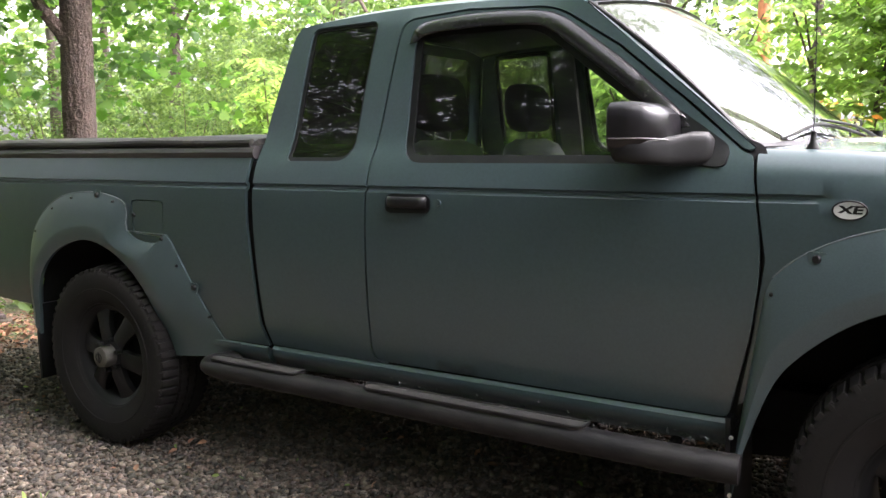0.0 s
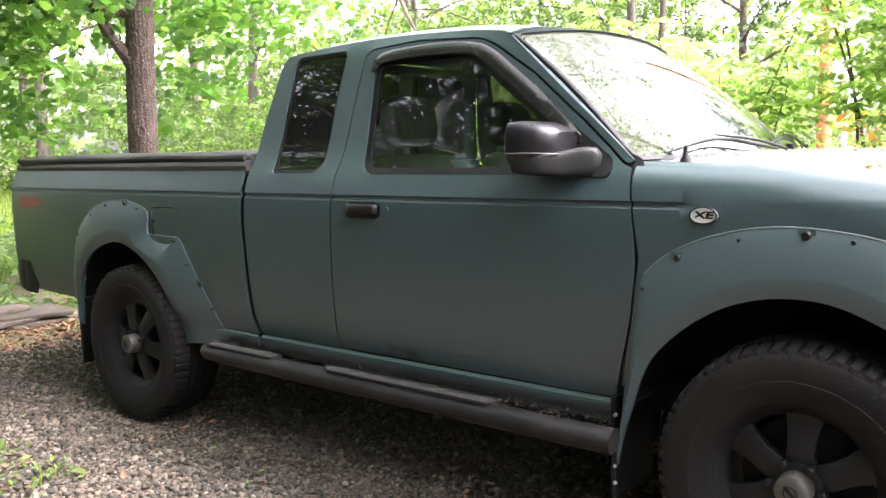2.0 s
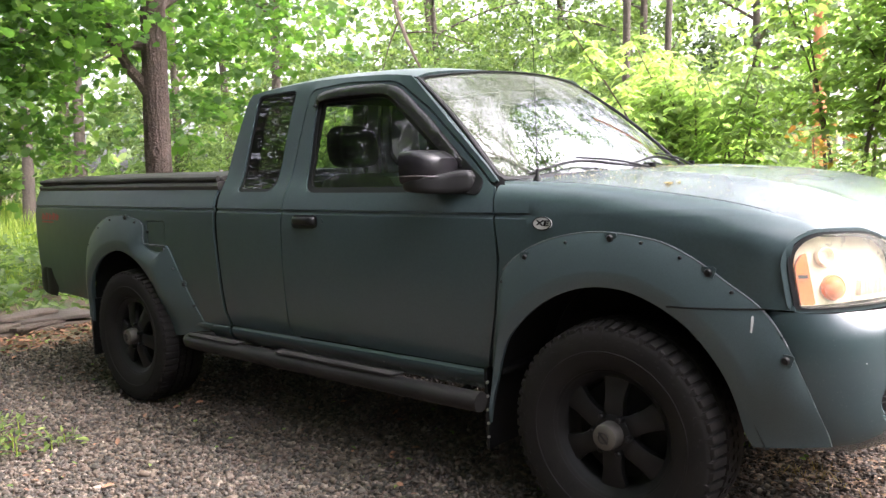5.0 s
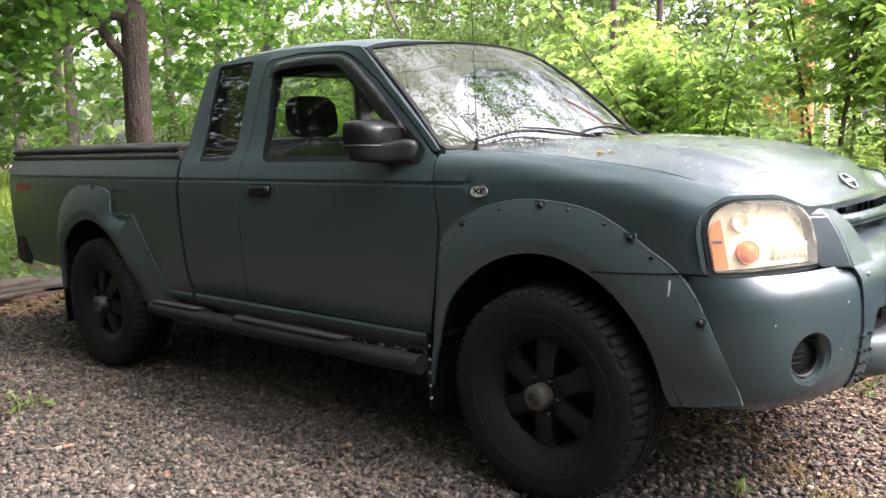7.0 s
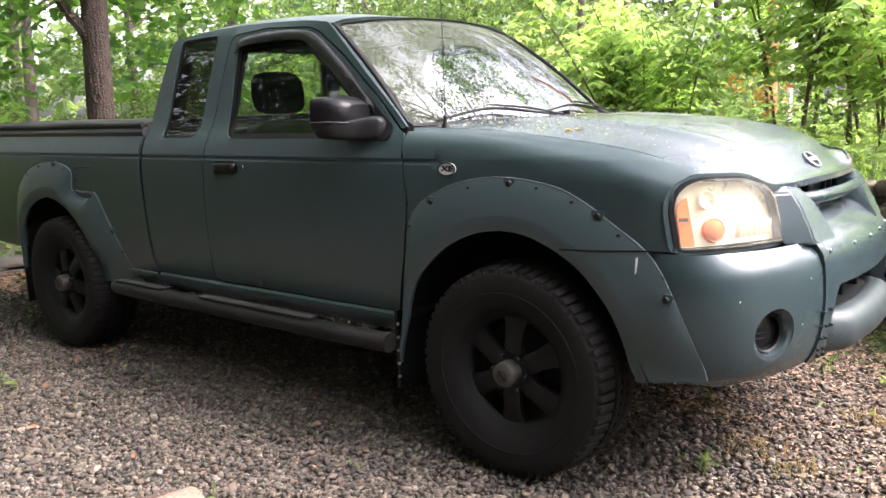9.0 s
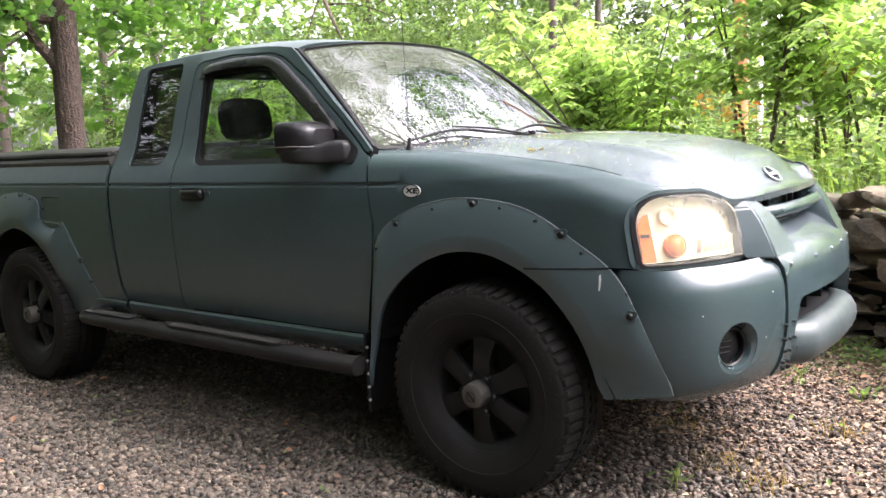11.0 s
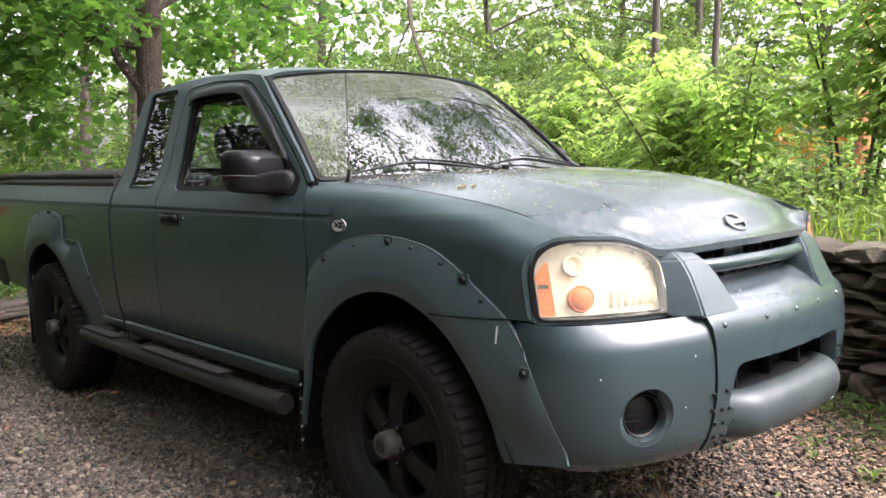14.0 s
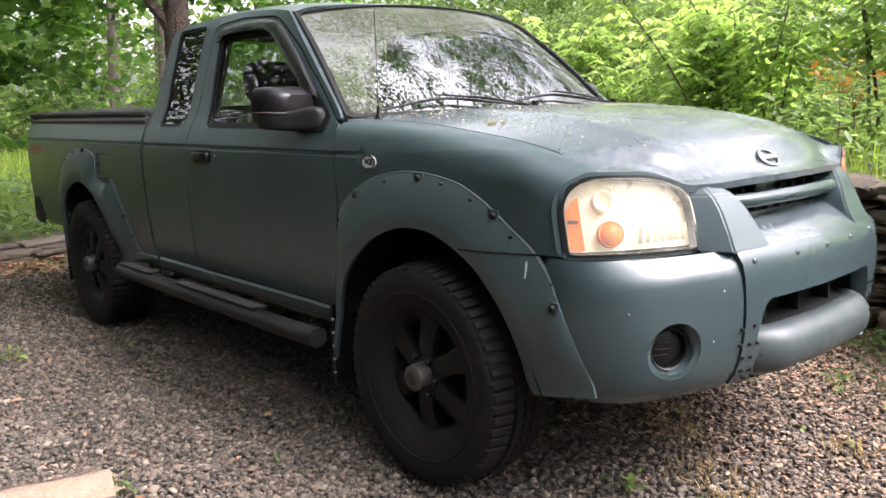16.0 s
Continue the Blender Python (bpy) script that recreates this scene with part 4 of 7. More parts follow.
def young_orange_shoots():
    r = np.random.default_rng(15)
    for x, y, z, n in ((1.98, 5.16, 1.36, 9), (2.81, 5.94, 1.62, 7), (3.3, 6.04, 1.40, 6), (2.12, 5.1, 1.22, 7)):
        g = float(ground_z(x, y))
        t = thing("orange_shoot", (x, y, g), "young shoot with orange and yellow new leaves", "plant", "orange shoots")
        part("stem", limb([(x, y, g - 0.05), (x + 0.03, y, (g + z) / 2), (x, y, z)], 0.009, 0.004, 6), TWIG, t)
        P, D, N, S = spray(r, np.array([(x, y, z), (x + 0.08, y + 0.05, z - 0.06), (x - 0.09, y, z + 0.05)]), 0.09, n, 0.6, 0.4, (0.06, 0.11))
        link("leaves", leaf_mesh("leaves", P, D, N, S, OVAL), RUSTY, t, "", 0)


young_orange_shoots()


# ---- low growth: weeds on the bank, grass, litter ----
def ground_cover():
    r = np.random.default_rng(19)
    n = 40000
    P = np.stack([r.uniform(-9, 6.5, n), r.uniform(2.2, 11, n)], 1)
    ok = (P[:, 1] > wall_line(P[:, 0]) + 0.30) & ((P[:, 0] > -1.0) | (P[:, 1] > 3.0))
    P = P[ok]
    h = r.uniform(0.05, 0.5, len(P)) * (0.6 + 0.7 * np.sin(P[:, 0] * 2.1) ** 2)
    Q = np.c_[P, ground_z(P[:, 0], P[:, 1]) + h]
    D = r.normal(0, 1, (len(P), 3)) * (1, 1, 0.4) + (0, 0, -0.1)
    N = r.normal(0, 0.35, (len(P), 3)) + (0, 0, 1)
    me = leaf_mesh("weeds", Q, D, N, r.uniform(0.04, 0.10, len(P)), OVAL)
    tagged(link("weeds", me, BROAD, None, "", 0), "broad-leaved green weeds growing on the bank", "weeds", "", "stuff")
    n = 15000
    P = np.stack([r.uniform(-8.5, -2.75, n), r.uniform(-3.5, 5.5, n)], 1)
    lump = np.sin(P[:, 0] * 3.1 + 1.0) * np.sin(P[:, 1] * 2.7) + np.sin(P[:, 0] * 1.3 - P[:, 1] * 1.9)
    ok = (r.uniform(-1.6, 1.6, n) < lump + 0.7) & (np.hypot(P[:, 0] + 2.9, P[:, 1] - 1.95) > 0.28) & ~((P[:, 0] > -3.15) & (P[:, 1] > -0.3) & (P[:, 1] < 1.4))
    P, lump = P[ok], lump[ok]
    h = r.uniform(0.03, 0.42, len(P)) * (0.55 + 0.25 * lump + 0.35 * step01(-P[:, 0], 3, 5))
    D = r.normal(0, 1, (len(P), 3)) * (1, 1, 0.4) + (0, 0, -0.15)
    me = leaf_mesh("verge_weeds", np.c_[P, ground_z(P[:, 0], P[:, 1]) + np.abs(h)], D, r.normal(0, 0.4, (len(P), 3)) + (0, 0, 1), r.uniform(0.07, 0.17, len(P)), OVAL)
    tagged(link("verge_weeds", me, BROAD, None, "", 0), "broad-leaved green undergrowth beside the drive's end", "weeds", "", "stuff")
    n = 84000
    P = np.stack([r.uniform(-24, 9, n), r.uniform(-6, 20, n)], 1)
    d = drive_amount(P[:, 0], P[:, 1])
    ok = (d < 0.2) & ((P[:, 1] > wall_line(P[:, 0]) + 0.35) & (P[:, 0] > -2.0) | (P[:, 0] < -5.0 + 0.8 * np.sin(P[:, 1] * 1.7))) & (np.hypot(P[:, 0] + 2.92, P[:, 1] - 1.92) > 0.3)
    P = P[ok]
    D = r.normal(0, 0.28, (len(P), 3)) + (0, 0, 1)
    far = step01(-P[:, 0], 4, 9)
    me = leaf_mesh("tall_grass", np.c_[P, ground_z(P[:, 0], P[:, 1]) - 0.02], D, r.normal(0, 1, (len(P), 3)), r.uniform(0.15, 0.42, len(P)) * (1 + 0.8 * far), (BLADE[0] * (1, 1.0, 1), BLADE[1]))
    tagged(link("tall_grass", me, GRASS, None, "", 0), "tall light green meadow grass", "grass", "", "stuff")
    # sparse creeping plants and dry leaves along the drive's edges
    n = 34000
    P = np.stack([r.uniform(-3.4, 5.2, n), r.uniform(-1.6, 3.2, n)], 1)
    P = P[np.sin(P[:, 0] * 7 + 2 * np.sin(P[:, 1] * 5)) + np.sin(P[:, 1] * 8.3 + P[:, 0]) > r.uniform(-1.6, 1.8, n)]
    d = drive_amount(P[:, 0], P[:, 1])
    edge = (d < r.uniform(0.2, 1.05, len(P))) | (P[:, 0] < -1.95)
    ok = edge & (P[:, 1] < wall_line(P[:, 0]) - 0.02)
    P = P[ok]
    half = r.uniform(0, 1, len(P)) < 0.5
    A = P[half]
    D = r.normal(0, 1, (len(A), 3)) * (1, 1, 0.3)
    me = leaf_mesh("creeping_plants", np.c_[A, r.uniform(0.008, 0.04, len(A))], D, r.normal(0, 0.4, (len(A), 3)) + (0, 0, 1), r.uniform(0.012, 0.034, len(A)), OVAL)
    tagged(link("creeping_plants", me, BROAD, None, "", 0), "small green creeping plants at the drive's edge", "plants", "", "stuff")
    B = P[~half]
    D = r.normal(0, 1, (len(B), 3)) * (1, 1, 0.15)
    me = leaf_mesh("leaf_litter", np.c_[B, r.uniform(0.008, 0.03, len(B))], D, r.normal(0, 0.3, (len(B), 3)) + (0, 0, 1), r.uniform(0.015, 0.05, len(B)), OVAL)
    tagged(link("leaf_litter", me, LITTER, None, "", 0), "brown fallen leaves at the drive's edge", "leaf litter", "", "stuff")


ground_cover()


def bark_bits():
    """Dry bits strewn thickly between the drive and the wall."""
    r = np.random.default_rng(91)
    n = 54000
    P = np.stack([r.uniform(1.2, 5.2, n), r.uniform(0.2, 3.0, n)], 1)
    gap = wall_line(P[:, 0]) - P[:, 1]
    patch = 0.5 * np.sin(P[:, 0] * 5.0 + 1.5 * np.sin(P[:, 1] * 4.0)) + 0.5 * np.sin(P[:, 1] * 7.0 + P[:, 0] * 2.0)
    P = P[(gap > 0.02) & (r.uniform(0, 1, n) < 1.2 - gap * 0.5 + 0.35 * patch)]
    D = r.normal(0, 1, (len(P), 3)) * (1, 1, 0.15)
    Q = np.c_[P, ground_z(P[:, 0], P[:, 1]) + r.uniform(0.018, 0.032, len(P))]
    me = leaf_mesh("bark_bits", Q, D, r.normal(0, 0.35, (len(P), 3)) + (0, 0, 1), r.uniform(0.007, 0.030, len(P)), OVAL)
    tagged(link("bark_bits", me, CHIPS, None, "", 0), "tan dry leaf and bark bits strewn before the wall", "plant debris", "", "stuff")


bark_bits()


def verge_litter():
    """Red-brown leaves lying round the slabs at the drive's end."""
    r = np.random.default_rng(92)
    n = 2600
    P = np.stack([r.uniform(-2.75, -1.7, n), r.uniform(-1.6, 2.2, n)], 1)
    P = P[r.uniform(0, 1, n) < step01(-1.7 - P[:, 0], 0, 0.45)]
    D = r.normal(0, 1, (len(P), 3)) * (1, 1, 0.2)
    me = leaf_mesh("fallen_leaves", np.c_[P, r.uniform(0.010, 0.03, len(P))], D, r.normal(0, 0.35, (len(P), 3)) + (0, 0, 1), r.uniform(0.025, 0.07, len(P)), OVAL)
    tagged(link("fallen_leaves", me, LITTER, None, "", 0), "red-brown fallen leaves round the slabs", "leaf litter", "", "stuff")


verge_litter()


def tuft(name, x, y, n, h, label, broad=False, seed=1, spread=0.06, material=None):
    r = np.random.default_rng(seed)
    t = thing(name, (x, y, 0), label, "plant", "weeds in the gravel")
    P = np.stack([x + r.normal(0, spread, n), y + r.normal(0, spread, n), np.zeros(n) + 0.005], 1)
    if broad:
        P[:, 2] = r.uniform(0.02, h, n)
        D = np.c_[P[:, :2] - (x, y), r.uniform(-0.02, 0.06, n)] + r.normal(0, 0.03, (n, 3))
        me = leaf_mesh("leaves", P, D, r.normal(0, 0.3, (n, 3)) + (0, 0, 1), r.uniform(0.022, 0.055, n), OVAL)
        part("stem", limb([(x, y, -0.01), (x + 0.004, y, h * 0.6), (x, y, h)], 0.004, 0.002, 5), GRASS, t)
    else:
        D = r.normal(0, 0.5, (n, 3)) + (0, 0, 0.9)
        me = leaf_mesh("leaves", P, D, r.normal(0, 1, (n, 3)), r.uniform(0.5, 1.0, n) * h, (BLADE[0] * (1, 1.6, 1), BLADE[1]))
    link("leaves", me, material or BROAD, t, "", 0)


DRYGRASS = leafy("dry_grass", (0.2, 0.13, 0.04), (0.34, 0.24, 0.08), (0.4, 0.32, 0.12), 0.3, 1.0)
tuft("weed", 3.47, 0.47, 14, 0.06, "small upright green weed in the gravel", True, 2, 0.025)
for i, (x, y) in enumerate(((3.525, 0.76), (3.73, 0.64), (3.29, 1.02), (3.81, 1.27))):
    tuft("dry_tuft", x, y, 70, 0.055, "dry yellow grass tuft in the gravel", False, 30 + i, 0.06, DRYGRASS)
for i, (x, y) in enumerate(((3.2, 1.7), (2.95, 1.25), (3.5, 1.9), (3.8, 1.7), (2.3, 2.3), (3.05, 2.2), (0.35, -0.52), (2.3, -0.7), (4.0, 1.95))):
    tuft("weed", x, y, 14, 0.04, "tiny green seedling in the gravel", True, 50 + i, 0.03)
for i in range(34):
    x = 3.0 + 0.062 * i + 0.03 * math.sin(i * 4.0)
    tuft("weed", x, float(wall_line(x)) - 0.10 - 0.16 * (0.5 + 0.5 * math.sin(i * 2.7)), 26, 0.05, "low green creeping weed at the foot of the stone wall", True, 120 + i, 0.07)
for i in range(24):
    tuft("weed", -0.28 + 0.13 * (i % 6) + 0.05 * math.sin(i * 5.0), -1.02 + 0.12 * (i // 6) + 0.05 * math.cos(i * 3.0), 18, 0.07, "green weeds beside the gravel", True, 70 + i, 0.06)


# ---- dry stone wall ----
def rock_mesh(seed, slab):
    """An angular slab: cleft faces, broken corners, a wavy bed."""
    r = np.random.default_rng(seed)
    bm = bmesh.new()
    bmesh.ops.create_cube(bm, size=1)
    bmesh.ops.subdivide_edges(bm, edges=bm.edges[:], cuts=4, use_grid_fill=True)
    o = Vector(r.uniform(0, 50, 3))
    lean = r.uniform(-0.3, 0.3, 4)
    cuts = [(Vector((r.choice([-1, 1]) * r.uniform(0.5, 1), r.choice([-1, 1]) * r.uniform(0.3, 1), r.uniform(-0.7, 0.9))).normalized(), r.uniform(0.42, 0.56)) for _ in range(5)]
    for v in bm.verts:
        c = v.co.copy()
        v.co += Vector(noise.noise_vector(c * 1.1 + o)) * 0.2 + Vector(noise.noise_vector(c * 4.0 + o)) * 0.07
        v.co.x += lean[0] * c.z + lean[1] * c.y
        v.co.z += lean[2] * c.x * c.x + 0.4 * lean[3] * c.x
        for nn, dd in cuts:
            over = v.co.dot(nn) - dd
            if over > 0:
                v.co -= nn * over
    return small_rock(bm, "stone")


def small_rock(bm, name):
    me = bpy.data.meshes.new(name)
    bm.to_mesh(me)
    bm.free()
    return me


def stone_wall():
    r = np.random.default_rng(3)
    rocks = [rock_mesh(100 + i, True) for i in range(12)]
    t = thing("stone_wall", (3.4, 2.74, 0), "low dry-stacked wall of brown fieldstones", "stone wall")
    d = Vector((1, -0.45, 0)).normalized()
    n = Vector((d.y, -d.x, 0))  # towards the drive
    if n.y > 0:
        n = -n
    o = Vector((3.4, 2.74, 0))
    yaw = math.atan2(d.y, d.x)
    # near-black backing: the shade in the gaps is put in as colour
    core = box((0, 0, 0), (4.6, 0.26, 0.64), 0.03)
    part("gap_shade_core", moved(core, Matrix.Translation(o + d * 0.25 - n * 0.22 + Vector((0, 0, 0.31))) @ Matrix.Rotation(yaw, 4, "Z")), DARK, t, "near-black backing that gives the gaps between the stones their shade")
    z = 0.0
    while z < 0.70:
        h = float(r.choice([r.uniform(0.026, 0.045), r.uniform(0.045, 0.07), r.uniform(0.07, 0.1)], p=[0.55, 0.33, 0.12]))
        s = -2.0 + r.uniform(-0.1, 0.1)
        while s < 2.4:
            L = float(r.choice([r.uniform(0.08, 0.15), r.uniform(0.15, 0.28), r.uniform(0.28, 0.42)])) * (0.7 if h > 0.08 else 1.0)
            hh = h * r.uniform(0.72, 1.25)
            dep = r.uniform(0.20, 0.30)
            c = o + d * (s + L / 2) - n * (dep / 2 - 0.02 + r.uniform(-0.08, 0.07) + z * 0.06) + Vector((0, 0, z + h / 2))
            m = Matrix.Translation(c) @ Matrix.Rotation(yaw + r.normal(0, 0.14), 4, "Z") @ Matrix.Rotation(r.normal(0, 0.10), 4, "Y") @ Matrix.Rotation(r.normal(0, 0.14), 4, "X") @ Matrix.Diagonal((L * r.uniform(0.85, 1.08), dep, hh * r.uniform(0.75, 1.0), 1))
            link("stone", rocks[int(r.integers(0, 12))], STONE, t, "", 24, m)
            s += L
        z += h * 0.98
    for s, zz, L, hh, dep, tip in ((0.33, 0.80, 0.30, 0.10, 0.22, 0.12), (0.12, 0.785, 0.14, 0.09, 0.16, -0.1), (-0.05, 0.775, 0.26, 0.07, 0.24, 0.1), (0.75, 0.77, 0.3, 0.07, 0.26, 0.0), (0.62, 0.80, 0.2, 0.06, 0.2, -0.1), (-0.4, 0.76, 0.3, 0.08, 0.25, 0.05), (-0.8, 0.75, 0.3, 0.08, 0.25, 0.0), (1.1, 0.76, 0.3, 0.1, 0.25, 0.0), (1.5, 0.75, 0.35, 0.1, 0.25, 0.1), (-1.2, 0.75, 0.3, 0.08, 0.25, 0.0), (-1.6, 0.75, 0.35, 0.08, 0.25, 0.0)):
        c = o + d * s - n * 0.08 + Vector((0, 0, zz - 0.02))
        m = Matrix.Translation(c) @ Matrix.Rotation(yaw + 0.1, 4, "Z") @ Matrix.Rotation(tip, 4, "Y") @ Matrix.Diagonal((L, dep, hh, 1))
        link("stone", rocks[int(r.integers(0, 12))], STONE, t, "", 24, m)
    # a tall slab set on edge in the face
    for s, zz, L, hh, tip in ((0.27, 0.60, 0.27, 0.15, -0.12), (0.44, 0.43, 0.13, 0.10, 0.0), (0.98, 0.29, 0.15, 0.15, 0.0)):
        m = Matrix.Translation(o + d * s + n * 0.03 + Vector((0, 0, zz))) @ Matrix.Rotation(yaw, 4, "Z") @ Matrix.Rotation(tip, 4, "Y") @ Matrix.Diagonal((L, 0.1, hh, 1))
        link("stone", rocks[int(r.integers(0, 12))], STONE, t, "purplish slab set on edge", 24, m)


stone_wall()


# ---- loose things round the drive ----
def flat_slabs():
    r = np.random.default_rng(12)
    for x, y, z, sx, sy, sz, turn, lab in ((-2.74, 0.55, 0.022, 0.42, 1.20, 0.045, 4, "dark flat board lying at the drive's edge"), (-2.78, 0.80, 0.085, 0.44, 0.62, 0.034, -6, "grey weathered slab on the pile"), (-2.70, 0.22, 0.076, 0.36, 0.50, 0.045, 9, "tan slab with a split edge on the pile"), (-2.60, 0.62, 0.064, 0.16, 0.46, 0.03, 14, "pale splintered slab on the pile"), (-2.86, 0.18, 0.118, 0.26, 0.36, 0.03, 0, "light tan slab on top of the pile"), (-2.84, 0.62, 0.122, 0.24, 0.5, 0.03, 8, "weathered grey board on top of the pile")):
        bm = box((0, 0, 0), (sx, sy, sz), 0.008)
        bmesh.ops.subdivide_edges(bm, edges=[e for e in bm.edges if e.calc_length() > 0.15], cuts=4)
        for v in bm.verts:
            v.co += Vector(noise.noise_vector(v.co * 7 + Vector((x, y, z)) * 9)) * 0.013
        t = tagged(part("slab", bm, SLAB, None, "", 40, pose(x, y, z, 0, 0, turn)), lab, "slab", "slabs at the drive's edge")


flat_slabs()


def split_log():
    """A split piece of pale wood at the edge of the drive."""
    t = thing("split_log", (2.16, -1.1, 0), "pale split log with a ragged bark edge", "log")
    a, b = Vector((2.26, -0.70, 0.005)), Vector((2.06, -1.50, 0.005))
    d = (b - a).normalized()
    w = Vector((-d.y, d.x, 0))
    rings = []
    for i in range(15):
        f = i / 14
        c = a + (b - a) * f
        j = lambda k: 0.016 * noise.noise((f * 11, k * 3.1, 0.5))
        rings.append([c + w * (-0.11 + j(1)) + Vector((0, 0, -0.03)), c + w * (0.10 + j(2)) + Vector((0, 0, -0.03)), c + w * (0.115 + j(3)) + Vector((0, 0, 0.025)), c + w * (0.07 + j(4)) + Vector((0, 0, 0.055 + j(5))), c + w * (0.0 + 2 * j(6)) + Vector((0, 0, 0.062 + j(7))), c + w * (-0.06) + Vector((0, 0, 0.045 + j(8))), c + w * (-0.115 + j(9)) + Vector((0, 0, 0.02))])
    part("log", loft(rings), WOOD, t, "", 50)
    strip = [[a + (b - a) * f + w * (q[0] + 0.012 * math.sin(11 * f + q[0] * 9)) + Vector((0, 0, q[1])) for q in ((-0.135, -0.02), (-0.13, 0.028), (-0.085, 0.05), (-0.075, 0.04), (-0.11, 0.0))] for f in np.linspace(0.05, 1, 16)]
    part("bark_strip", loft(strip), BARK, t, "grey torn bark strip", 50)
    r = np.random.default_rng(4)
    for i in range(5):
        o = a + (b - a) * 0.02 + w * (-0.08 + 0.04 * i) + Vector((0, 0, 0.02 + 0.007 * (i % 3)))
        part("splinter", limb([o, o - d * 0.015 + w * 0.008 * r.normal(), o - d * float(r.uniform(0.025, 0.055)) + w * 0.012 * r.normal()], 0.017, 0.002, 5), WOOD, t)


split_log()

# ---- the pickup truck ----
YC = 0.905  # the truck's middle plane; its right side faces the walk
truck = thing("pickup_truck", (1.45, YC, 0), "dull green-grey extended-cab pickup truck parked on the gravel drive", "pickup truck")

side_profile = smooth(
    [0.38, 0.46, 0.50, 0.56, 0.70, 0.85, 1.00, 1.06, 1.12, 1.15, 1.17, 1.19, 1.40, 1.56, 1.61, 1.64, 1.66],
    [0.130, 0.106, 0.094, 0.084, 0.072, 0.068, 0.070, 0.0755, 0.092, 0.104, 0.117, 0.131, 0.194, 0.243, 0.262, 0.286, 0.32])
plan_taper = smooth([-1.25, -0.7, 0.0, 2.3, 3.0, 3.6], [0.03, 0.008, 0.0, 0.0, 0.018, 0.034])


CREASE = (1.056, 1.064, 1.071, 1.077)  # a pressed groove along the body, ending at the badge


def side_y(x, z):
    corner = 0.030 * float(step01(x, 3.40, 3.56)) * float(step01(z, 0.78, 0.88))
    groove = 0.009 * float(np.interp(z, CREASE, (0, 1, 1, 0))) * float(1 - step01(x, 2.60, 2.70))
    return side_profile(z) + plan_taper(x) + corner + groove


def on_side(x, z):
    return (x, side_y(x, z), z)


def glass_at(depth):
    return lambda x, z: (x, side_y(x, z) + depth, z)


def other(P):
    """The same surface on the truck's left side."""
    def Q(u, v):
        x, y, z = P(u, v)
        return (x, 2 * YC - y, z)
    return Q


def both(name, loops, P, material, out, parent=None, **kw):
    a = panel(name, loops, P, material, parent or truck, out, **kw)
    b = panel(name, loops, other(P), material, parent or truck, (out[0], -out[1], out[2]), **kw)
    return a, b


def flip(bm):
    """A bmesh of the right side laid on the left."""
    bmesh.ops.scale(bm, vec=(1, -1, 1), verts=bm.verts)
    bmesh.ops.translate(bm, vec=(0, 2 * YC, 0), verts=bm.verts)
    bmesh.ops.reverse_faces(bm, faces=bm.faces)
    return bm


# roof line
roof_mid = smooth([0.86, 1.0, 1.4, 1.8, 2.06], [1.645, 1.668, 1.688, 1.676, 1.642])
roof_drop = smooth([0.0, 0.30, 0.48, 0.56, 0.60, 0.63], [0.0, 0.006, 0.018, 0.030, 0.042, 0.056])


def roof_z(x, y):
    return roof_mid(x) - roof_drop(abs(y - YC))


def rail_z(x):
    return roof_mid(x) - 0.05


# ---- bed side with the rear wheel opening ----
REAR_ARCH = spline([(-0.475, 0.40), (-0.46, 0.53), (-0.405, 0.67), (-0.27, 0.785), (-0.075, 0.838), (0.11, 0.79), (0.25, 0.68), (0.335, 0.54), (0.385, 0.41)], 6)
FRONT_ARCH = spline([(2.462, 0.30), (2.488, 0.43), (2.551, 0.61), (2.616, 0.70), (2.718, 0.783), (2.82, 0.830), (2.92, 0.848), (3.02, 0.842), (3.116, 0.808), (3.19, 0.766), (3.238, 0.726), (3.303, 0.648), (3.343, 0.566), (3.372, 0.452), (3.398, 0.407)], 6)


def wider(arch, c, k):
    return [(c[0] + (p[0] - c[0]) * k, c[1] + (p[1] - c[1]) * k) for p in arch]


ra = [p for p in wider(REAR_ARCH, (-0.05, 0.40), 1.07)]
bed_outline = [(-1.205, 1.165), (-1.19, 0.70), (-1.15, 0.60), (-1.02, 0.533), (-0.60, 0.522)] + [tuple(p) for p in ra if p[1] > 0.515] + [(0.46, 0.505), (0.872, 0.505), (0.840, 0.58), (0.824, 0.76), (0.806, 0.94), (0.802, 1.165)]
FUEL = rounded([(0.195, 0.875), (0.37, 0.868), (0.375, 1.005), (0.19, 1.005)], 0.02)
both("bed_side", [bed_outline, FUEL], on_side, PAINT, (0, -1, 0), rows=CREASE)
panel("fuel_door", [rounded([(0.200, 0.880), (0.365, 0.873), (0.370, 1.000), (0.195, 1.000)], 0.018)], glass_at(0.002), PAINT, truck, (0, -1, 0), label="square fuel filler door")
part("fuel_door_latch", lathe([(0.0, -0.004), (0.007, -0.003), (0.009, 0.004)], 12), BLACK, truck, m=Matrix.Translation((0.205, side_y(0.2, 0.94) - 0.003, 0.945)))

# dark rail along the bed's top, and the soft cover
for s in (0, 1):
    rings = []
    for x in np.linspace(-1.19, 0.815, 24):
        y = side_y(x, 1.165)
        rings.append([(x, y + a, b) for a, b in ((0.002, 1.160), (-0.006, 1.168), (-0.009, 1.182), (-0.002, 1.196), (0.014, 1.203), (0.06, 1.205), (0.06, 1.160))])
    bm = loft(rings)
    part("bed_rail", flip(bm) if s else bm, RAIL, truck, "dark plastic bed rail cap")


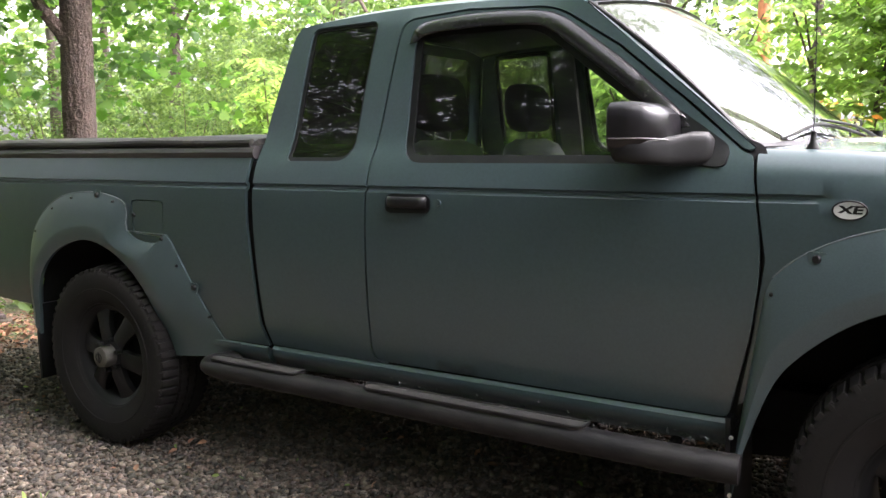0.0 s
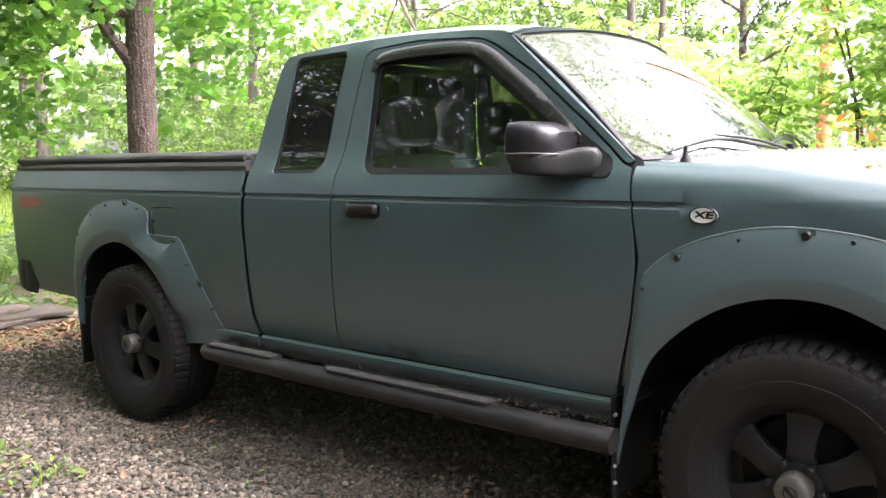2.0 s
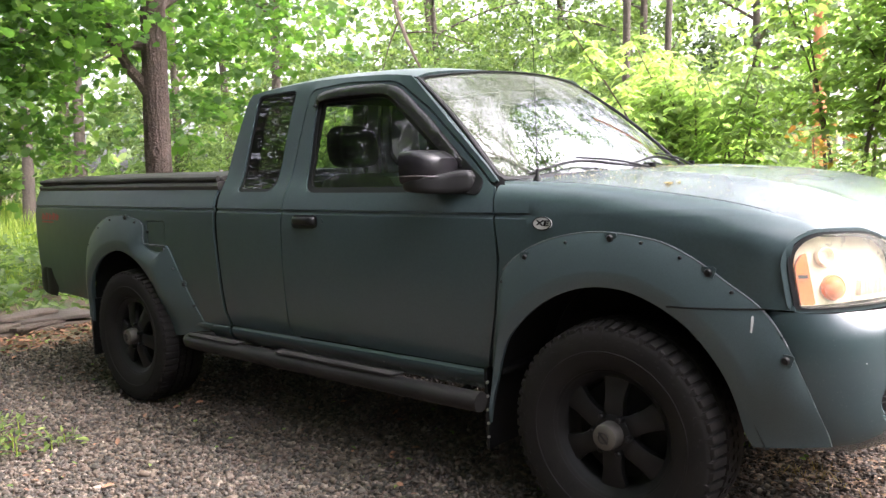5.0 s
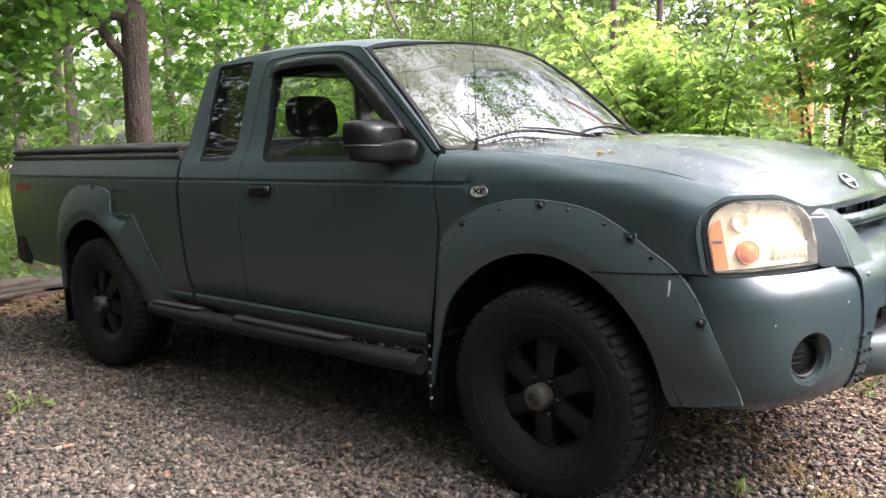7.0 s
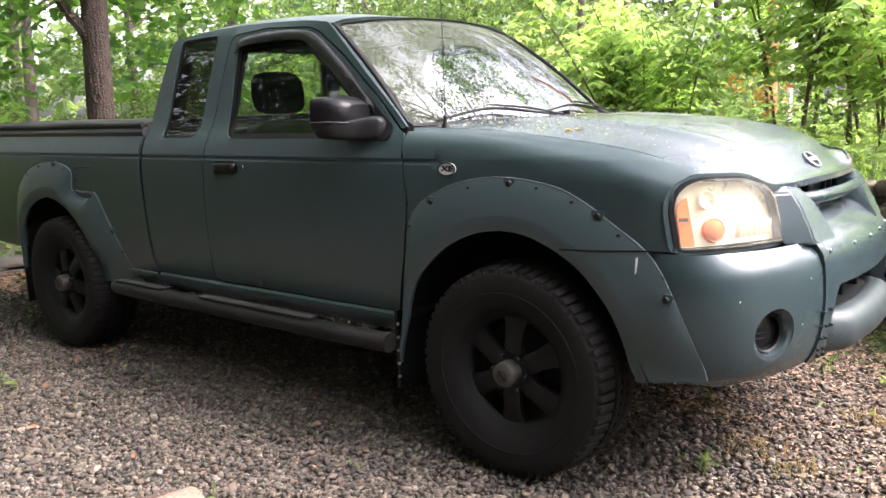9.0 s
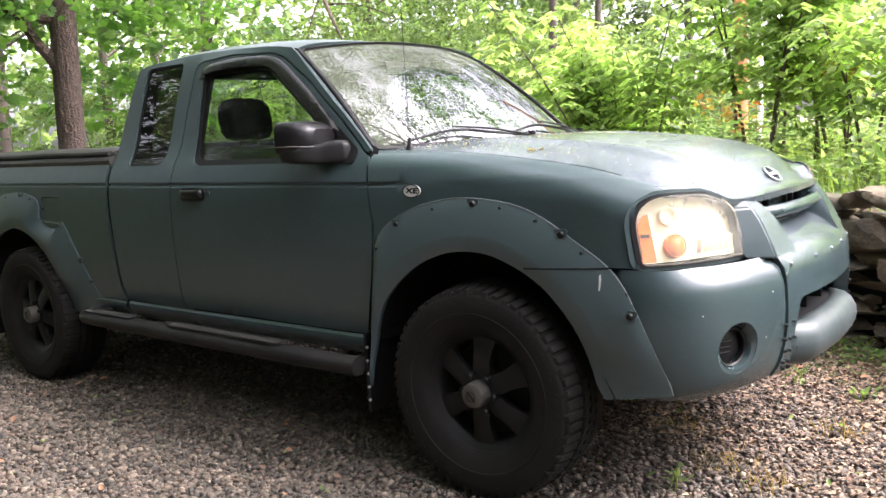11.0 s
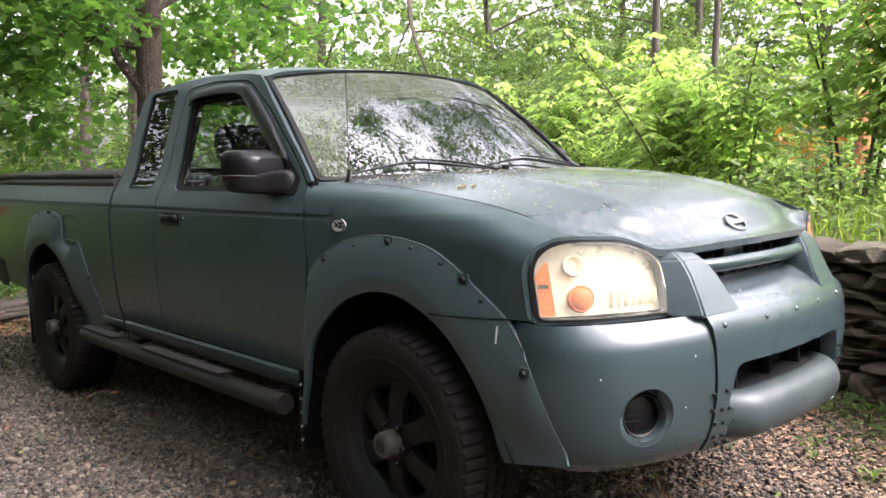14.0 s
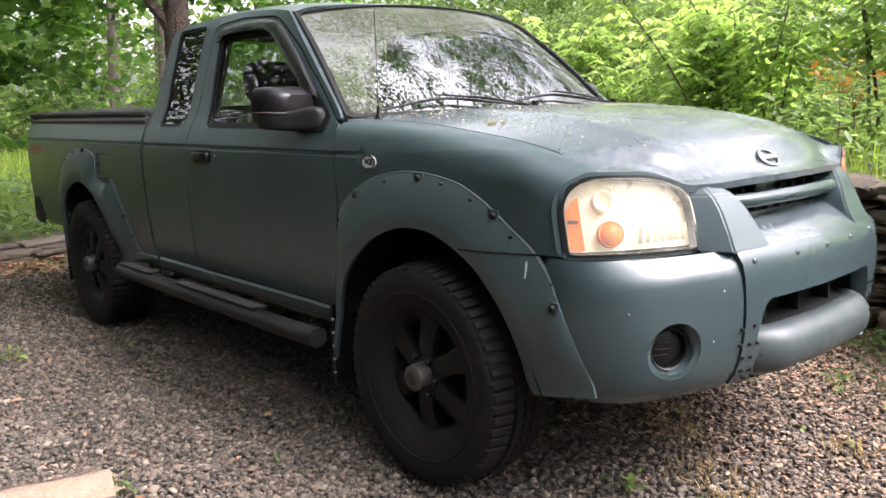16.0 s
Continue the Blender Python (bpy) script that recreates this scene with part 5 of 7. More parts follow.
def cover_z(x, y):
    sag = 0.006 * math.sin(5.2 * x) * math.sin(3 * y) - 0.004 * noise.noise((x * 3, y * 3, 0.2))
    edge = smooth([0, 0.02, 0.05, 0.9], [1.2, 1.226, 1.236, 1.246])(min(abs(y - 0.122), abs(2 * YC - 0.122 - y)))
    return edge + sag


panel("bed_cover", [rounded([(-1.15, 0.122), (0.80, 0.122), (0.80, 2 * YC - 0.122), (-1.15, 2 * YC - 0.122)], 0.03)],
      lambda x, y: (x, y, cover_z(x, y)), VINYL, truck, (0, 0, 1), step=0.07, rim=0.022, label="dusty black vinyl tonneau cover")
for s in (0, 1):
    bm = tube([(x, 0.128, 1.216 + 0.002 * math.sin(7 * x)) for x in np.linspace(-1.14, 0.79, 20)], 0.014, 8)
    part("cover_hem", flip(bm) if s else bm, VINYL, truck)

# tailgate, lamps, rear bumper
part("tailgate", box((-1.205, YC, 0.86), (0.05, 1.36, 0.60), 0.015), PAINT, truck)
for s in (0, 1):
    bm = loft([[(-1.20, side_y(-1.2, z) + 0.014, z), (-1.15, side_y(-1.15, z) + 0.014, z), (-1.15, side_y(-1.15, z) + 0.03, z), (-1.235, side_y(-1.2, z) + 0.1, z), (-1.235, side_y(-1.2, z) + 0.02, z)] for z in np.linspace(0.72, 1.08, 9)])
    part("tail_lamp", flip(bm) if s else bm, REDLAMP, truck, "red tail lamp")
bumper_path = [(-1.02, 0.10, 0.59), (-1.14, 0.09, 0.60), (-1.24, 0.14, 0.61), (-1.29, 0.3, 0.61), (-1.31, YC, 0.61), (-1.29, 2 * YC - 0.3, 0.61), (-1.24, 2 * YC - 0.14, 0.61), (-1.14, 2 * YC - 0.09, 0.60), (-1.02, 2 * YC - 0.1, 0.59)]
bump_rings = [[(x + dx, y, z + dz) for dx, dz in ((0, 0.08), (0.05, 0.085), (0.06, -0.04), (0.04, -0.085), (0, -0.07), (-0.01, 0))] for x, y, z in spline(bumper_path, 5)]
part("rear_bumper", loft(bump_rings), BLACK, truck, "black steel rear bumper")

for k in (0, 1):
    bm = loft([[(x - 0.045, side_y(x, z) + 0.018, z), (x + 0.045, side_y(x, z) + 0.018, z), (x + 0.045, side_y(x, z) + 0.12, z), (x - 0.045, side_y(x, z) + 0.12, z)] for x, z in ((0.884, 0.49), (0.853, 0.58), (0.837, 0.76), (0.822, 0.94), (0.818, 1.15))])
    part("gap_seal", flip(bm) if k else bm, DARK, truck)
# red lettering on the bed side, too worn to read
for i in range(5):
    x0 = -1.10 + i * 0.052
    bar = [(x0, 0.985), (x0 + 0.042, 0.985), (x0 + 0.056, 1.012 + 0.014 * (i % 2)), (x0 + 0.012, 1.03)]
    panel("decal_bar", [bar], glass_at(-0.0012), RED, truck, (0, -1, 0), rim=0, label="worn red lettering")
panel("decal_bar", [[(-1.10, 0.968), (-0.93, 0.968), (-0.925, 0.977), (-1.095, 0.977)]], glass_at(-0.0012), RED, truck, (0, -1, 0), rim=0)

# ---- cab ----
DOOR = rounded([(1.333, 0.515, 0.05), (1.328, 0.90, 0), (1.333, 1.20, 0), (1.365, 1.592, 0.045), (1.60, 1.606, 0), (1.895, 1.588, 0.06), (2.10, 1.462, 0), (2.30, 1.306, 0), (2.452, 1.178, 0.012), (2.480, 1.168, 0.006), (2.519, 0.92, 0.1), (2.497, 0.73, 0.05), (2.446, 0.512, 0.02)], 0.01)
DWIN = rounded([(1.440, 1.147, 0.08), (1.420, 1.556, 0.045), (1.845, 1.558, 0.07), (2.32, 1.212, 0.03), (2.345, 1.147, 0.02)], 0.03)
QWIN = rounded([(0.964, 1.152, 0.03), (0.982, 1.600, 0.035), (1.262, 1.606, 0.03), (1.240, 1.152, 0.06)], 0.03)


def shrink(poly, d):
    c = np.mean(np.array(poly), 0)
    P = np.array(poly)
    nxt, prv = np.roll(P, -1, 0), np.roll(P, 1, 0)
    t = nxt - prv
    nrm = np.stack([t[:, 1], -t[:, 0]], 1) / (np.linalg.norm(t, axis=1)[:, None] + 1e-9)
    area = 0.5 * np.sum(P[:, 0] * nxt[:, 1] - nxt[:, 0] * P[:, 1])
    return [tuple(p) for p in (P - nrm * d * (1 if area > 0 else -1))]


cab_outline = [(0.892, 0.512), (0.866, 0.58), (0.850, 0.76), (0.838, 0.94), (0.835, 1.17), (0.85, 1.30), (0.905, 1.575)]
cab_outline += [(x, rail_z(x)) for x in np.linspace(0.925, 1.97, 14)]
cab_outline += [(1.995, 1.588), (2.24, 1.387), (2.482, 1.186), (2.470, 1.1815)]
d = [p for p in DOOR]
grown = shrink(DOOR, -0.007)
top = [p for p in grown if p[1] > 1.185 and p[0] > 1.5]
top.sort(key=lambda p: -p[0])
left_edge = [p for p in grown if p[0] <= 1.5]
left_edge.sort(key=lambda p: -p[1])
cab_outline += top + left_edge
cab_sides = both("cab_side", [cab_outline, QWIN], on_side, PAINT, (0, -1, 0), step=0.045, rows=CREASE)
for k, P in enumerate((on_side, other(on_side))):
    dp = panel("door", [shrink(DOOR, 0.0), DWIN], P, PAINT, truck, (0, -1 if k == 0 else 1, 0), step=0.045, label="front door with its window closed", rows=CREASE)
    sgn = 1 if k == 0 else -1
    R = (lambda Q: Q) if k == 0 else other
    panel("window_glass", [shrink(DWIN, -0.008)], R(glass_at(0.018)), GLASS, dp, (0, -sgn, 0), rim=0.003, label="clear side window glass").visible_shadow = False
    panel("door_seal", [shrink(DOOR, -0.030), shrink(DOOR, 0.012)], R(glass_at(0.016)), DARK, cab_sides[k], (0, -sgn, 0), step=0.05, rim=0.0, label="black rubber behind the door's gap")
    # rubber round the glass
    for w, owner in ((DWIN, dp), (QWIN, cab_sides[k])):
        seal = panel("window_seal", [shrink(w, -0.001), shrink(w, 0.022 if w is DWIN else 0.012)], R(glass_at(0.008)), BLACK, owner, (0, -sgn, 0), step=0.06, rim=0.008, label="black rubber seal")
    panel("quarter_glass", [shrink(QWIN, -0.006)], R(glass_at(0.012)), TINTED, cab_sides[k], (0, -sgn, 0), rim=0.003, label="dark tinted quarter window").visible_shadow = False
    # handle
    hx, hz = 1.487, 1.026
    hy = side_y(hx, hz)
    rec = panel_bm([rounded([(1.405, 0.995), (1.572, 0.998), (1.570, 1.056), (1.408, 1.054)], 0.03, 7)], lambda x, z: (x, side_y(x, z) - 0.004, z), (0, -1, 0), 0.02, 0.006)
    part("handle_bezel", flip(rec) if k else rec, HANDLE, dp)
    grip = loft([[(x, hy - 0.006 - b * 0.017 - a[0], hz + 0.006 + a[1]) for a in ((0.0, -0.019), (0.006, -0.016), (0.009, -0.006), (0.009, 0.004), (0.006, 0.012), (0.0, 0.015), (-0.012, 0.0))] for x, b in ((1.42, 0.0), (1.43, 0.5), (1.445, 0.85), (1.47, 1.0), (1.52, 1.0), (1.54, 0.85), (1.553, 0.5), (1.56, 0.0))])
    part("door_handle", flip(grip) if k else grip, HANDLE, dp, "black pull handle", 60)
    key = lathe([(0, -0.004), (0.009, -0.003), (0.01, 0.003)], 14)
    key = moved(key, Matrix.Translation((1.60, side_y(1.6, 1.03), 1.03)))
    part("lock_cylinder", flip(key) if k else key, PAINT, dp)
    # rain visor over the window
    outer = evenly(spline([(1.398, 1.518), (1.404, 1.548), (1.435, 1.580), (1.52, 1.592), (1.68, 1.596), (1.84, 1.585), (1.93, 1.556), (2.05, 1.474), (2.145, 1.404), (2.30, 1.272), (2.335, 1.242)], 8), 46)
    inner = evenly(spline([(1.428, 1.520), (1.442, 1.532), (1.50, 1.543), (1.60, 1.547), (1.72, 1.547), (1.84, 1.540), (1.905, 1.516), (2.02, 1.436), (2.11, 1.370), (2.24, 1.268), (2.275, 1.236)], 8), 46)
    rings = []
    for i, (a, b) in enumerate(zip(outer, inner)):
        e = 1.0 if 1 < i < 44 else 0.35
        pts = [a * (1 - t) + b * t for t in (0, 0.12, 0.5, 0.9, 1.0)]
        lift = (0.001, 0.014, 0.022, 0.022, 0.019)
        top_row = [(p[0], side_y(p[0], p[1]) - h * e, p[1]) for p, h in zip(pts, lift)]
        low_row = [(p[0], side_y(p[0], p[1]) - max(0.0, h - 0.004) * e + 0.001, p[1]) for p, h in zip(pts, lift)][::-1]
        rings.append(top_row + low_row)
    vb = loft(rings)
    part("rain_visor", flip(vb) if k else vb, VISOR_MAT, dp, "smoked plastic rain visor with worn edges")

# roof, windscreen, rear window, back wall
ROOF = [(x, 0.281) for x in np.linspace(0.92, 1.975, 12)] + [(2.02, 0.42), (2.048, 0.65), (2.055, YC), (2.048, 2 * YC - 0.65), (2.02, 2 * YC - 0.42)]
ROOF += [(x, 2 * YC - 0.281) for x in np.linspace(1.975, 0.92, 12)] + [(0.885, 2 * YC - 0.36), (0.872, YC), (0.885, 0.36)]
panel("roof", [ROOF], lambda x, y: (x, y, roof_z(x, y)), PAINT, truck, (0, 0, 1), step=0.06, rim=0.01)
BACK = rounded([(0.19, 1.17), (0.275, 1.60), (0.42, 1.625), (2 * YC - 0.42, 1.625), (2 * YC - 0.275, 1.60), (2 * YC - 0.19, 1.17)], 0.03)
BWIN = rounded([(0.31, 1.215), (0.375, 1.57), (2 * YC - 0.375, 1.57), (2 * YC - 0.31, 1.215)], 0.06)
back_x = smooth([1.1, 1.2, 1.3, 1.575, 1.64], [0.845, 0.848, 0.86, 0.91, 0.935])


def on_back(y, z):
    e = max(0.0, abs(y - YC) - 0.45)
    return (back_x(z) + 0.25 * e * e - 0.012, y, z)


panel("cab_back", [BACK, BWIN], on_back, PAINT, truck, (-1, 0, 0), step=0.07)
panel("rear_window", [shrink(BWIN, -0.01)], lambda y, z: (on_back(y, z)[0] + 0.012, y, z), REARGLASS, truck, (-1, 0, 0), step=0.1, rim=0.003).visible_shadow = False
part("cab_back_lower", box((0.855, YC, 0.85), (0.03, 1.45, 0.66), 0.01), PAINT, truck)


def on_screen(u, v):
    """u across from -1 to 1, v from the base to the top edge."""
    y = YC + u * (0.735 * (1 - v) + 0.622 * v)
    x = (2.635 - 0.165 * abs(u) ** 2.2) * (1 - v) + (2.058 - 0.072 * abs(u) ** 2.2) * v
    z = (1.192 - 0.006 * abs(u) ** 2) * (1 - v) + (1.640 - 0.048 * abs(u) ** 2.2) * v + 0.022 * math.sin(math.pi * v)
    return (x, y, z)




def screen_in(d):
    return rounded([(-1 + d, d * 1.6), (1 - d, d * 1.6), (1 - d, 1 - d * 1.2), (-1 + d, 1 - d * 1.2)], 0.05)


windscreen = panel("windscreen", [rounded([(-0.985, 0.02), (0.985, 0.02), (0.985, 0.985), (-0.985, 0.985)], 0.04)], on_screen, SCREEN, truck, (1, 0, 0.5), step=0.08, rim=0.004, label="dusty curved windscreen reflecting trees and sky")
windscreen.visible_shadow = False
panel("windscreen_seal", [rounded([(-1.006, -0.01), (1.006, -0.01), (1.006, 0.998), (-1.006, 0.998)], 0.03), screen_in(0.008)], lambda u, v: tuple(Vector(on_screen(u, v)) + Vector((0.004, 0, 0.006))), BLACK, truck, (1, 0, 0.5), step=0.06, rim=0.010, label="black windscreen surround")
for s in (-1, 1):
    part("screen_moulding", tube([Vector(on_screen(s * 1.014, v)) + Vector((0.003, 0, 0.004)) for v in np.linspace(0.0, 1.0, 14)], 0.0085, 8), BLACK, truck, "black rubber moulding beside the windscreen")
# front pillar's outer cover between side and screen
for s in (0, 1):
    rings = []
    for v in np.linspace(0, 1, 9):
        a = Vector(on_screen(-1.0, v))
        q = Vector((2.482 + (1.995 - 2.482) * v, 0, 1.186 + (1.588 - 1.186) * v))
        b = Vector((q.x, side_y(q.x, q.z), q.z))
        mid = a * 0.35 + b * 0.65 + Vector((0.003, -0.003, 0.002))
        rings.append([a + Vector((-0.006, 0.01, -0.012)), a + Vector((-0.003, 0, -0.003)), mid, b + Vector((0.002, 0, 0.002)), b + Vector((-0.02, 0.03, -0.03))])
    bm = loft(rings)
    part("front_pillar", flip(bm) if s else bm, PAINT, truck)

# rocker: a rolled sill that catches the light along its top
def on_rocker(x, z):
    return (x, side_y(x, 0.512) + float(np.interp(z, (0.40, 0.43, 0.455, 0.48, 0.497, 0.508), (0.10, 0.035, 0.004, -0.008, -0.007, 0.004))), z)


SILL = (0.43, 0.443, 0.455, 0.467, 0.48, 0.489, 0.497)
both("rocker_panel", [[(0.890, 0.508), (0.90, 0.41), (2.44, 0.41), (2.446, 0.508)]], on_rocker, PAINT, (0, -1, 0), rim=0.03, rows=SILL)
both("bed_sill", [[(0.50, 0.503), (0.52, 0.43), (0.865, 0.43), (0.868, 0.503)]], on_rocker, PAINT, (0, -1, 0), rim=0.03, rows=SILL)

def sill_flecks():
    """Chipped pale specks along the lower edge of the sill."""
    r = np.random.default_rng(63)
    n = 260
    x = np.concatenate([r.uniform(1.38, 2.1, 150), r.uniform(2.1, 2.44, 110)])
    z = 0.432 + 0.012 * r.normal(0, 1, n)
    P = np.stack([x, np.array([on_rocker(a, b)[1] for a, b in zip(x, z)]) - 0.004, z], 1)
    D = r.normal(0, 1, (n, 3)) * (1, 0.1, 0.4)
    me = leaf_mesh("flaked_paint", P, D, r.normal(0, 0.3, (n, 3)) + (0, -1, 0.2), r.uniform(0.003, 0.013, n), OVAL)
    link("flaked_paint", me, EDGE_WEAR, truck, "pale chipped specks along the sill", 0)["kind"] = "stuff"


sill_flecks()

# ---- front fenders and hood ----
fender_top = smooth([2.45, 2.6, 2.8, 3.1, 3.3, 3.45, 3.55, 3.66, 3.74], [1.184, 1.180, 1.170, 1.137, 1.107, 1.070, 1.036, 0.96, 0.90])
seam_y = smooth([2.45, 3.0, 3.55, 3.75], [0.178, 0.205, 0.219, 0.223])


def on_fender(x, v):
    zt, w = fender_top(x), 0.095
    if v <= zt - w:
        return (x, side_y(x, v), v)
    a = (v - (zt - w)) / w * math.pi / 2
    y0 = side_y(x, min(zt - w, 1.12))
    return (x, y0 + (seam_y(x) - y0) * (1 - math.cos(a)), zt - w + w * math.sin(a))


fa = [tuple(p) for p in wider(FRONT_ARCH, (2.95, 0.40), 1.07) if p[1] > 0.50]
fender_outline = [(2.487, 1.165), (2.526, 0.92), (2.504, 0.73), (2.47, 0.55)] + [p for p in fa if p[0] > 2.49 and p[0] < 3.36] + [(3.335, 0.816), (3.514, 0.818), (3.500, 0.90), (3.494, 0.948), (3.501, 0.987), (3.523, 1.014)]
fender_outline += [(x, fender_top(x)) for x in np.linspace(3.552, 2.455, 22)]
both("front_fender", [fender_outline], on_fender, PAINT, (0, -1, 0.2), step=0.022, rows=CREASE)

hood_mid = smooth([2.55, 2.75, 3.0, 3.25, 3.45, 3.58, 3.66, 3.745], [1.206, 1.206, 1.198, 1.176, 1.140, 1.096, 1.058, 0.998])


front_edge = [(3.558, 0.2235), (3.608, 0.29), (3.650, 0.38), (3.680, 0.45), (3.706, 0.53), (3.726, 0.65), (3.742, YC)]
edge_x = smooth([p[1] for p in front_edge], [p[0] for p in front_edge])
edge_z = smooth([0.2235, 0.29, 0.38, 0.45, 0.53, 0.65, YC], [1.033, 1.030, 1.012, 0.989, 0.989, 0.993, 0.995])


def on_hood(x, y):
    dmax = YC - seam_y(x)
    k = min(1.0, max(0.0, 1 - abs(y - YC) / dmax))
    zt, zc = fender_top(x), hood_mid(x)
    shape = 1 - (1 - k) ** 2.4
    ridge = 0.010 * math.exp(-((abs(y - YC) - 0.40) / 0.05) ** 2) * smooth([2.5, 2.8, 3.4, 3.65], [0.2, 1, 1, 0])(x)
    yy = min(y, 2 * YC - y)
    w = float(step01(x, edge_x(yy) - 0.16, edge_x(yy)))
    return (x, y, (zt + (zc - zt) * shape + ridge) * (1 - w) + edge_z(yy) * w)


hood_half = [(x, seam_y(x) + 0.006) for x in np.linspace(2.50, 3.54, 20)] + front_edge
hood_outline = hood_half + [(x, 2 * YC - y) for x, y in reversed(hood_half)] + [(2.60, 2 * YC - 0.40), (2.655, YC), (2.60, 0.40)]
hood = panel("hood", [hood_outline], on_hood, HOODPAINT, truck, (0, 0, 1), step=0.03, rim=0.02, label="hood dulled by dust and fallen catkins")
# emblem: a plain ring with a bar
e0 = Vector(on_hood(3.655, YC))
ex, ey = Vector(on_hood(3.665, YC)) - Vector(on_hood(3.645, YC)), Vector((0, 1, 0))
nrm = ex.cross(ey).normalized()
frame_m = Matrix((ey, nrm.cross(ey), nrm)).transposed().to_4x4()
ringb = tube([(0.046 * math.cos(a), 0.034 * math.sin(a), 0.0) for a in np.linspace(0, 2 * math.pi, 33)], 0.0042, 8)
barb = box((0, 0, 0.001), (0.108, 0.016, 0.008), 0.002)
part("hood_emblem", join(ringb, barb), EMBLEM, hood, "dulled chrome ring emblem with a cross bar", m=Matrix.Translation(e0 + nrm * 0.004) @ frame_m)

# cowl, wipers, aerial
COWL = [(2.500, 0.185), (2.60, 0.395), (2.652, YC), (2.60, 2 * YC - 0.395), (2.500, 2 * YC - 0.185), (2.455, 2 * YC - 0.185), (2.57, 2 * YC - 0.42), (2.615, YC), (2.57, 0.42), (2.455, 0.185)]
panel("cowl", [COWL], lambda x, y: (x, y, 1.184 + 0.008 * (1 - ((y - YC) / 0.75) ** 2)), BLACK, truck, (0, 0, 1), step=0.04, rim=0.03, label="black cowl strewn with debris")


def wiper(way):
    """A wiper lying on the glass: blade along the way (u, v), arm, pivot."""
    uv = spline(way, 7)
    n = len(uv)
    pts = [Vector(on_screen(u, v)) + Vector((0.012, 0, 0.013)) for u, v in uv]
    w = part("wiper", tube(pts, [0.0024 + 0.0016 * math.sin(math.pi * i / (n - 1)) for i in range(n)], 6, 1.6), BLACK, truck, "black wiper at rest on the glass")
    end = pts[-1] + Vector((0.03, 0.02, -0.004))
    mid = pts[n // 3] + Vector((0.006, 0, 0.014))
    part("wiper_arm", tube(spline([end, (end + mid) / 2 + Vector((0.012, 0, 0.008)), mid + Vector((0.004, 0.05, -0.002)), mid], 5), [0.0052 - 0.0025 * i / 15 for i in range(16)], 7), BLACK, w)
    part("wiper_pivot", moved(lathe([(0, -0.02), (0.014, -0.02), (0.016, 0.02)], 12), Matrix.Translation(end) @ pose(0, 0, 0, 90)), BLACK, w)


wiper([(-0.88, 0.012), (-0.54, 0.078), (-0.25, 0.045), (0.0, 0.008)])
wiper([(-0.06, 0.042), (0.27, 0.082), (0.6, 0.05), (0.93, 0.012)])
ant = part("aerial", tube([(2.60, 0.207, 1.20), (2.598, 0.208, 1.4), (2.588, 0.211, 1.9)], [0.0016, 0.0013, 0.0009], 6), BLACK, truck, "thin black whip aerial")
part("aerial_base", moved(lathe([(0.0, 0.05), (0.006, 0.045), (0.008, 0.02), (0.016, 0.006), (0.018, -0.004)], 14), Matrix.Translation((2.60, 0.207, 1.178)) @ pose(0, 0, 0, 90)), BLACK, ant)

# oval badge with its letters on each fender
for s in (0, 1):
    bx, bz = 2.703, 1.044
    oval = panel_bm([[(bx + 0.037 * math.cos(a), bz + 0.0225 * math.sin(a)) for a in np.linspace(0, 2 * math.pi, 29)[:-1]]], glass_at(-0.005), (0, -1, 0), 0.02, 0.005)
    badge = part("fender_badge", flip(oval) if s else oval, BADGE, truck, "oval silver badge with black letters")
    ring = tube([(bx + 0.036 * math.cos(a), side_y(bx, bz) - 0.006, bz + 0.0215 * math.sin(a)) for a in np.linspace(0, 2 * math.pi, 29)], 0.0022, 6)
    part("badge_rim", flip(ring) if s else ring, BLACK, badge)
    cu = bpy.data.curves.new("letters", "FONT")
    cu.body, cu.size, cu.extrude, cu.shear, cu.offset = "XE", 0.025, 0.0006, 0.15, 0.0010
    cu.align_x, cu.align_y = "CENTER", "CENTER"
    tmp = bpy.data.objects.new("tmp", cu)
    me = bpy.data.meshes.new_from_object(tmp)
    bpy.data.objects.remove(tmp)
    y = side_y(bx, bz) - 0.0058
    at = Matrix.Translation((bx, y if not s else 2 * YC - y, bz)) @ Euler((radians(90), 0, radians(180) if s else 0)).to_matrix().to_4x4() @ Matrix.Diagonal((1.7, 1, 1, 1))
    link("badge_letters", me, BLACK, badge, "black letters XE", 0, at)


# ---- wheel arch flares ----
def flare_base(x, z):
    """The surface that a flare lies on: the body's side, and the bumper's end in front of the wheel."""
    y = side_y(x, min(max(z, 0.5), 1.06))
    if x > 3.40 and z < 0.81:
        plan = 0.118 + (0.096 - 0.118) * (x - 3.395) / 0.105 if x < 3.50 else 0.096 + 0.24 * max(0.0, x - 3.52)
        y = min(y, plan + 0.002 - float(np.interp(z, (0.42, 0.48, 0.56, 0.65, 0.71, 0.785, 0.81), (-0.05, -0.012, 0.005, 0.011, 0.009, -0.01, -0.03))))
    return y


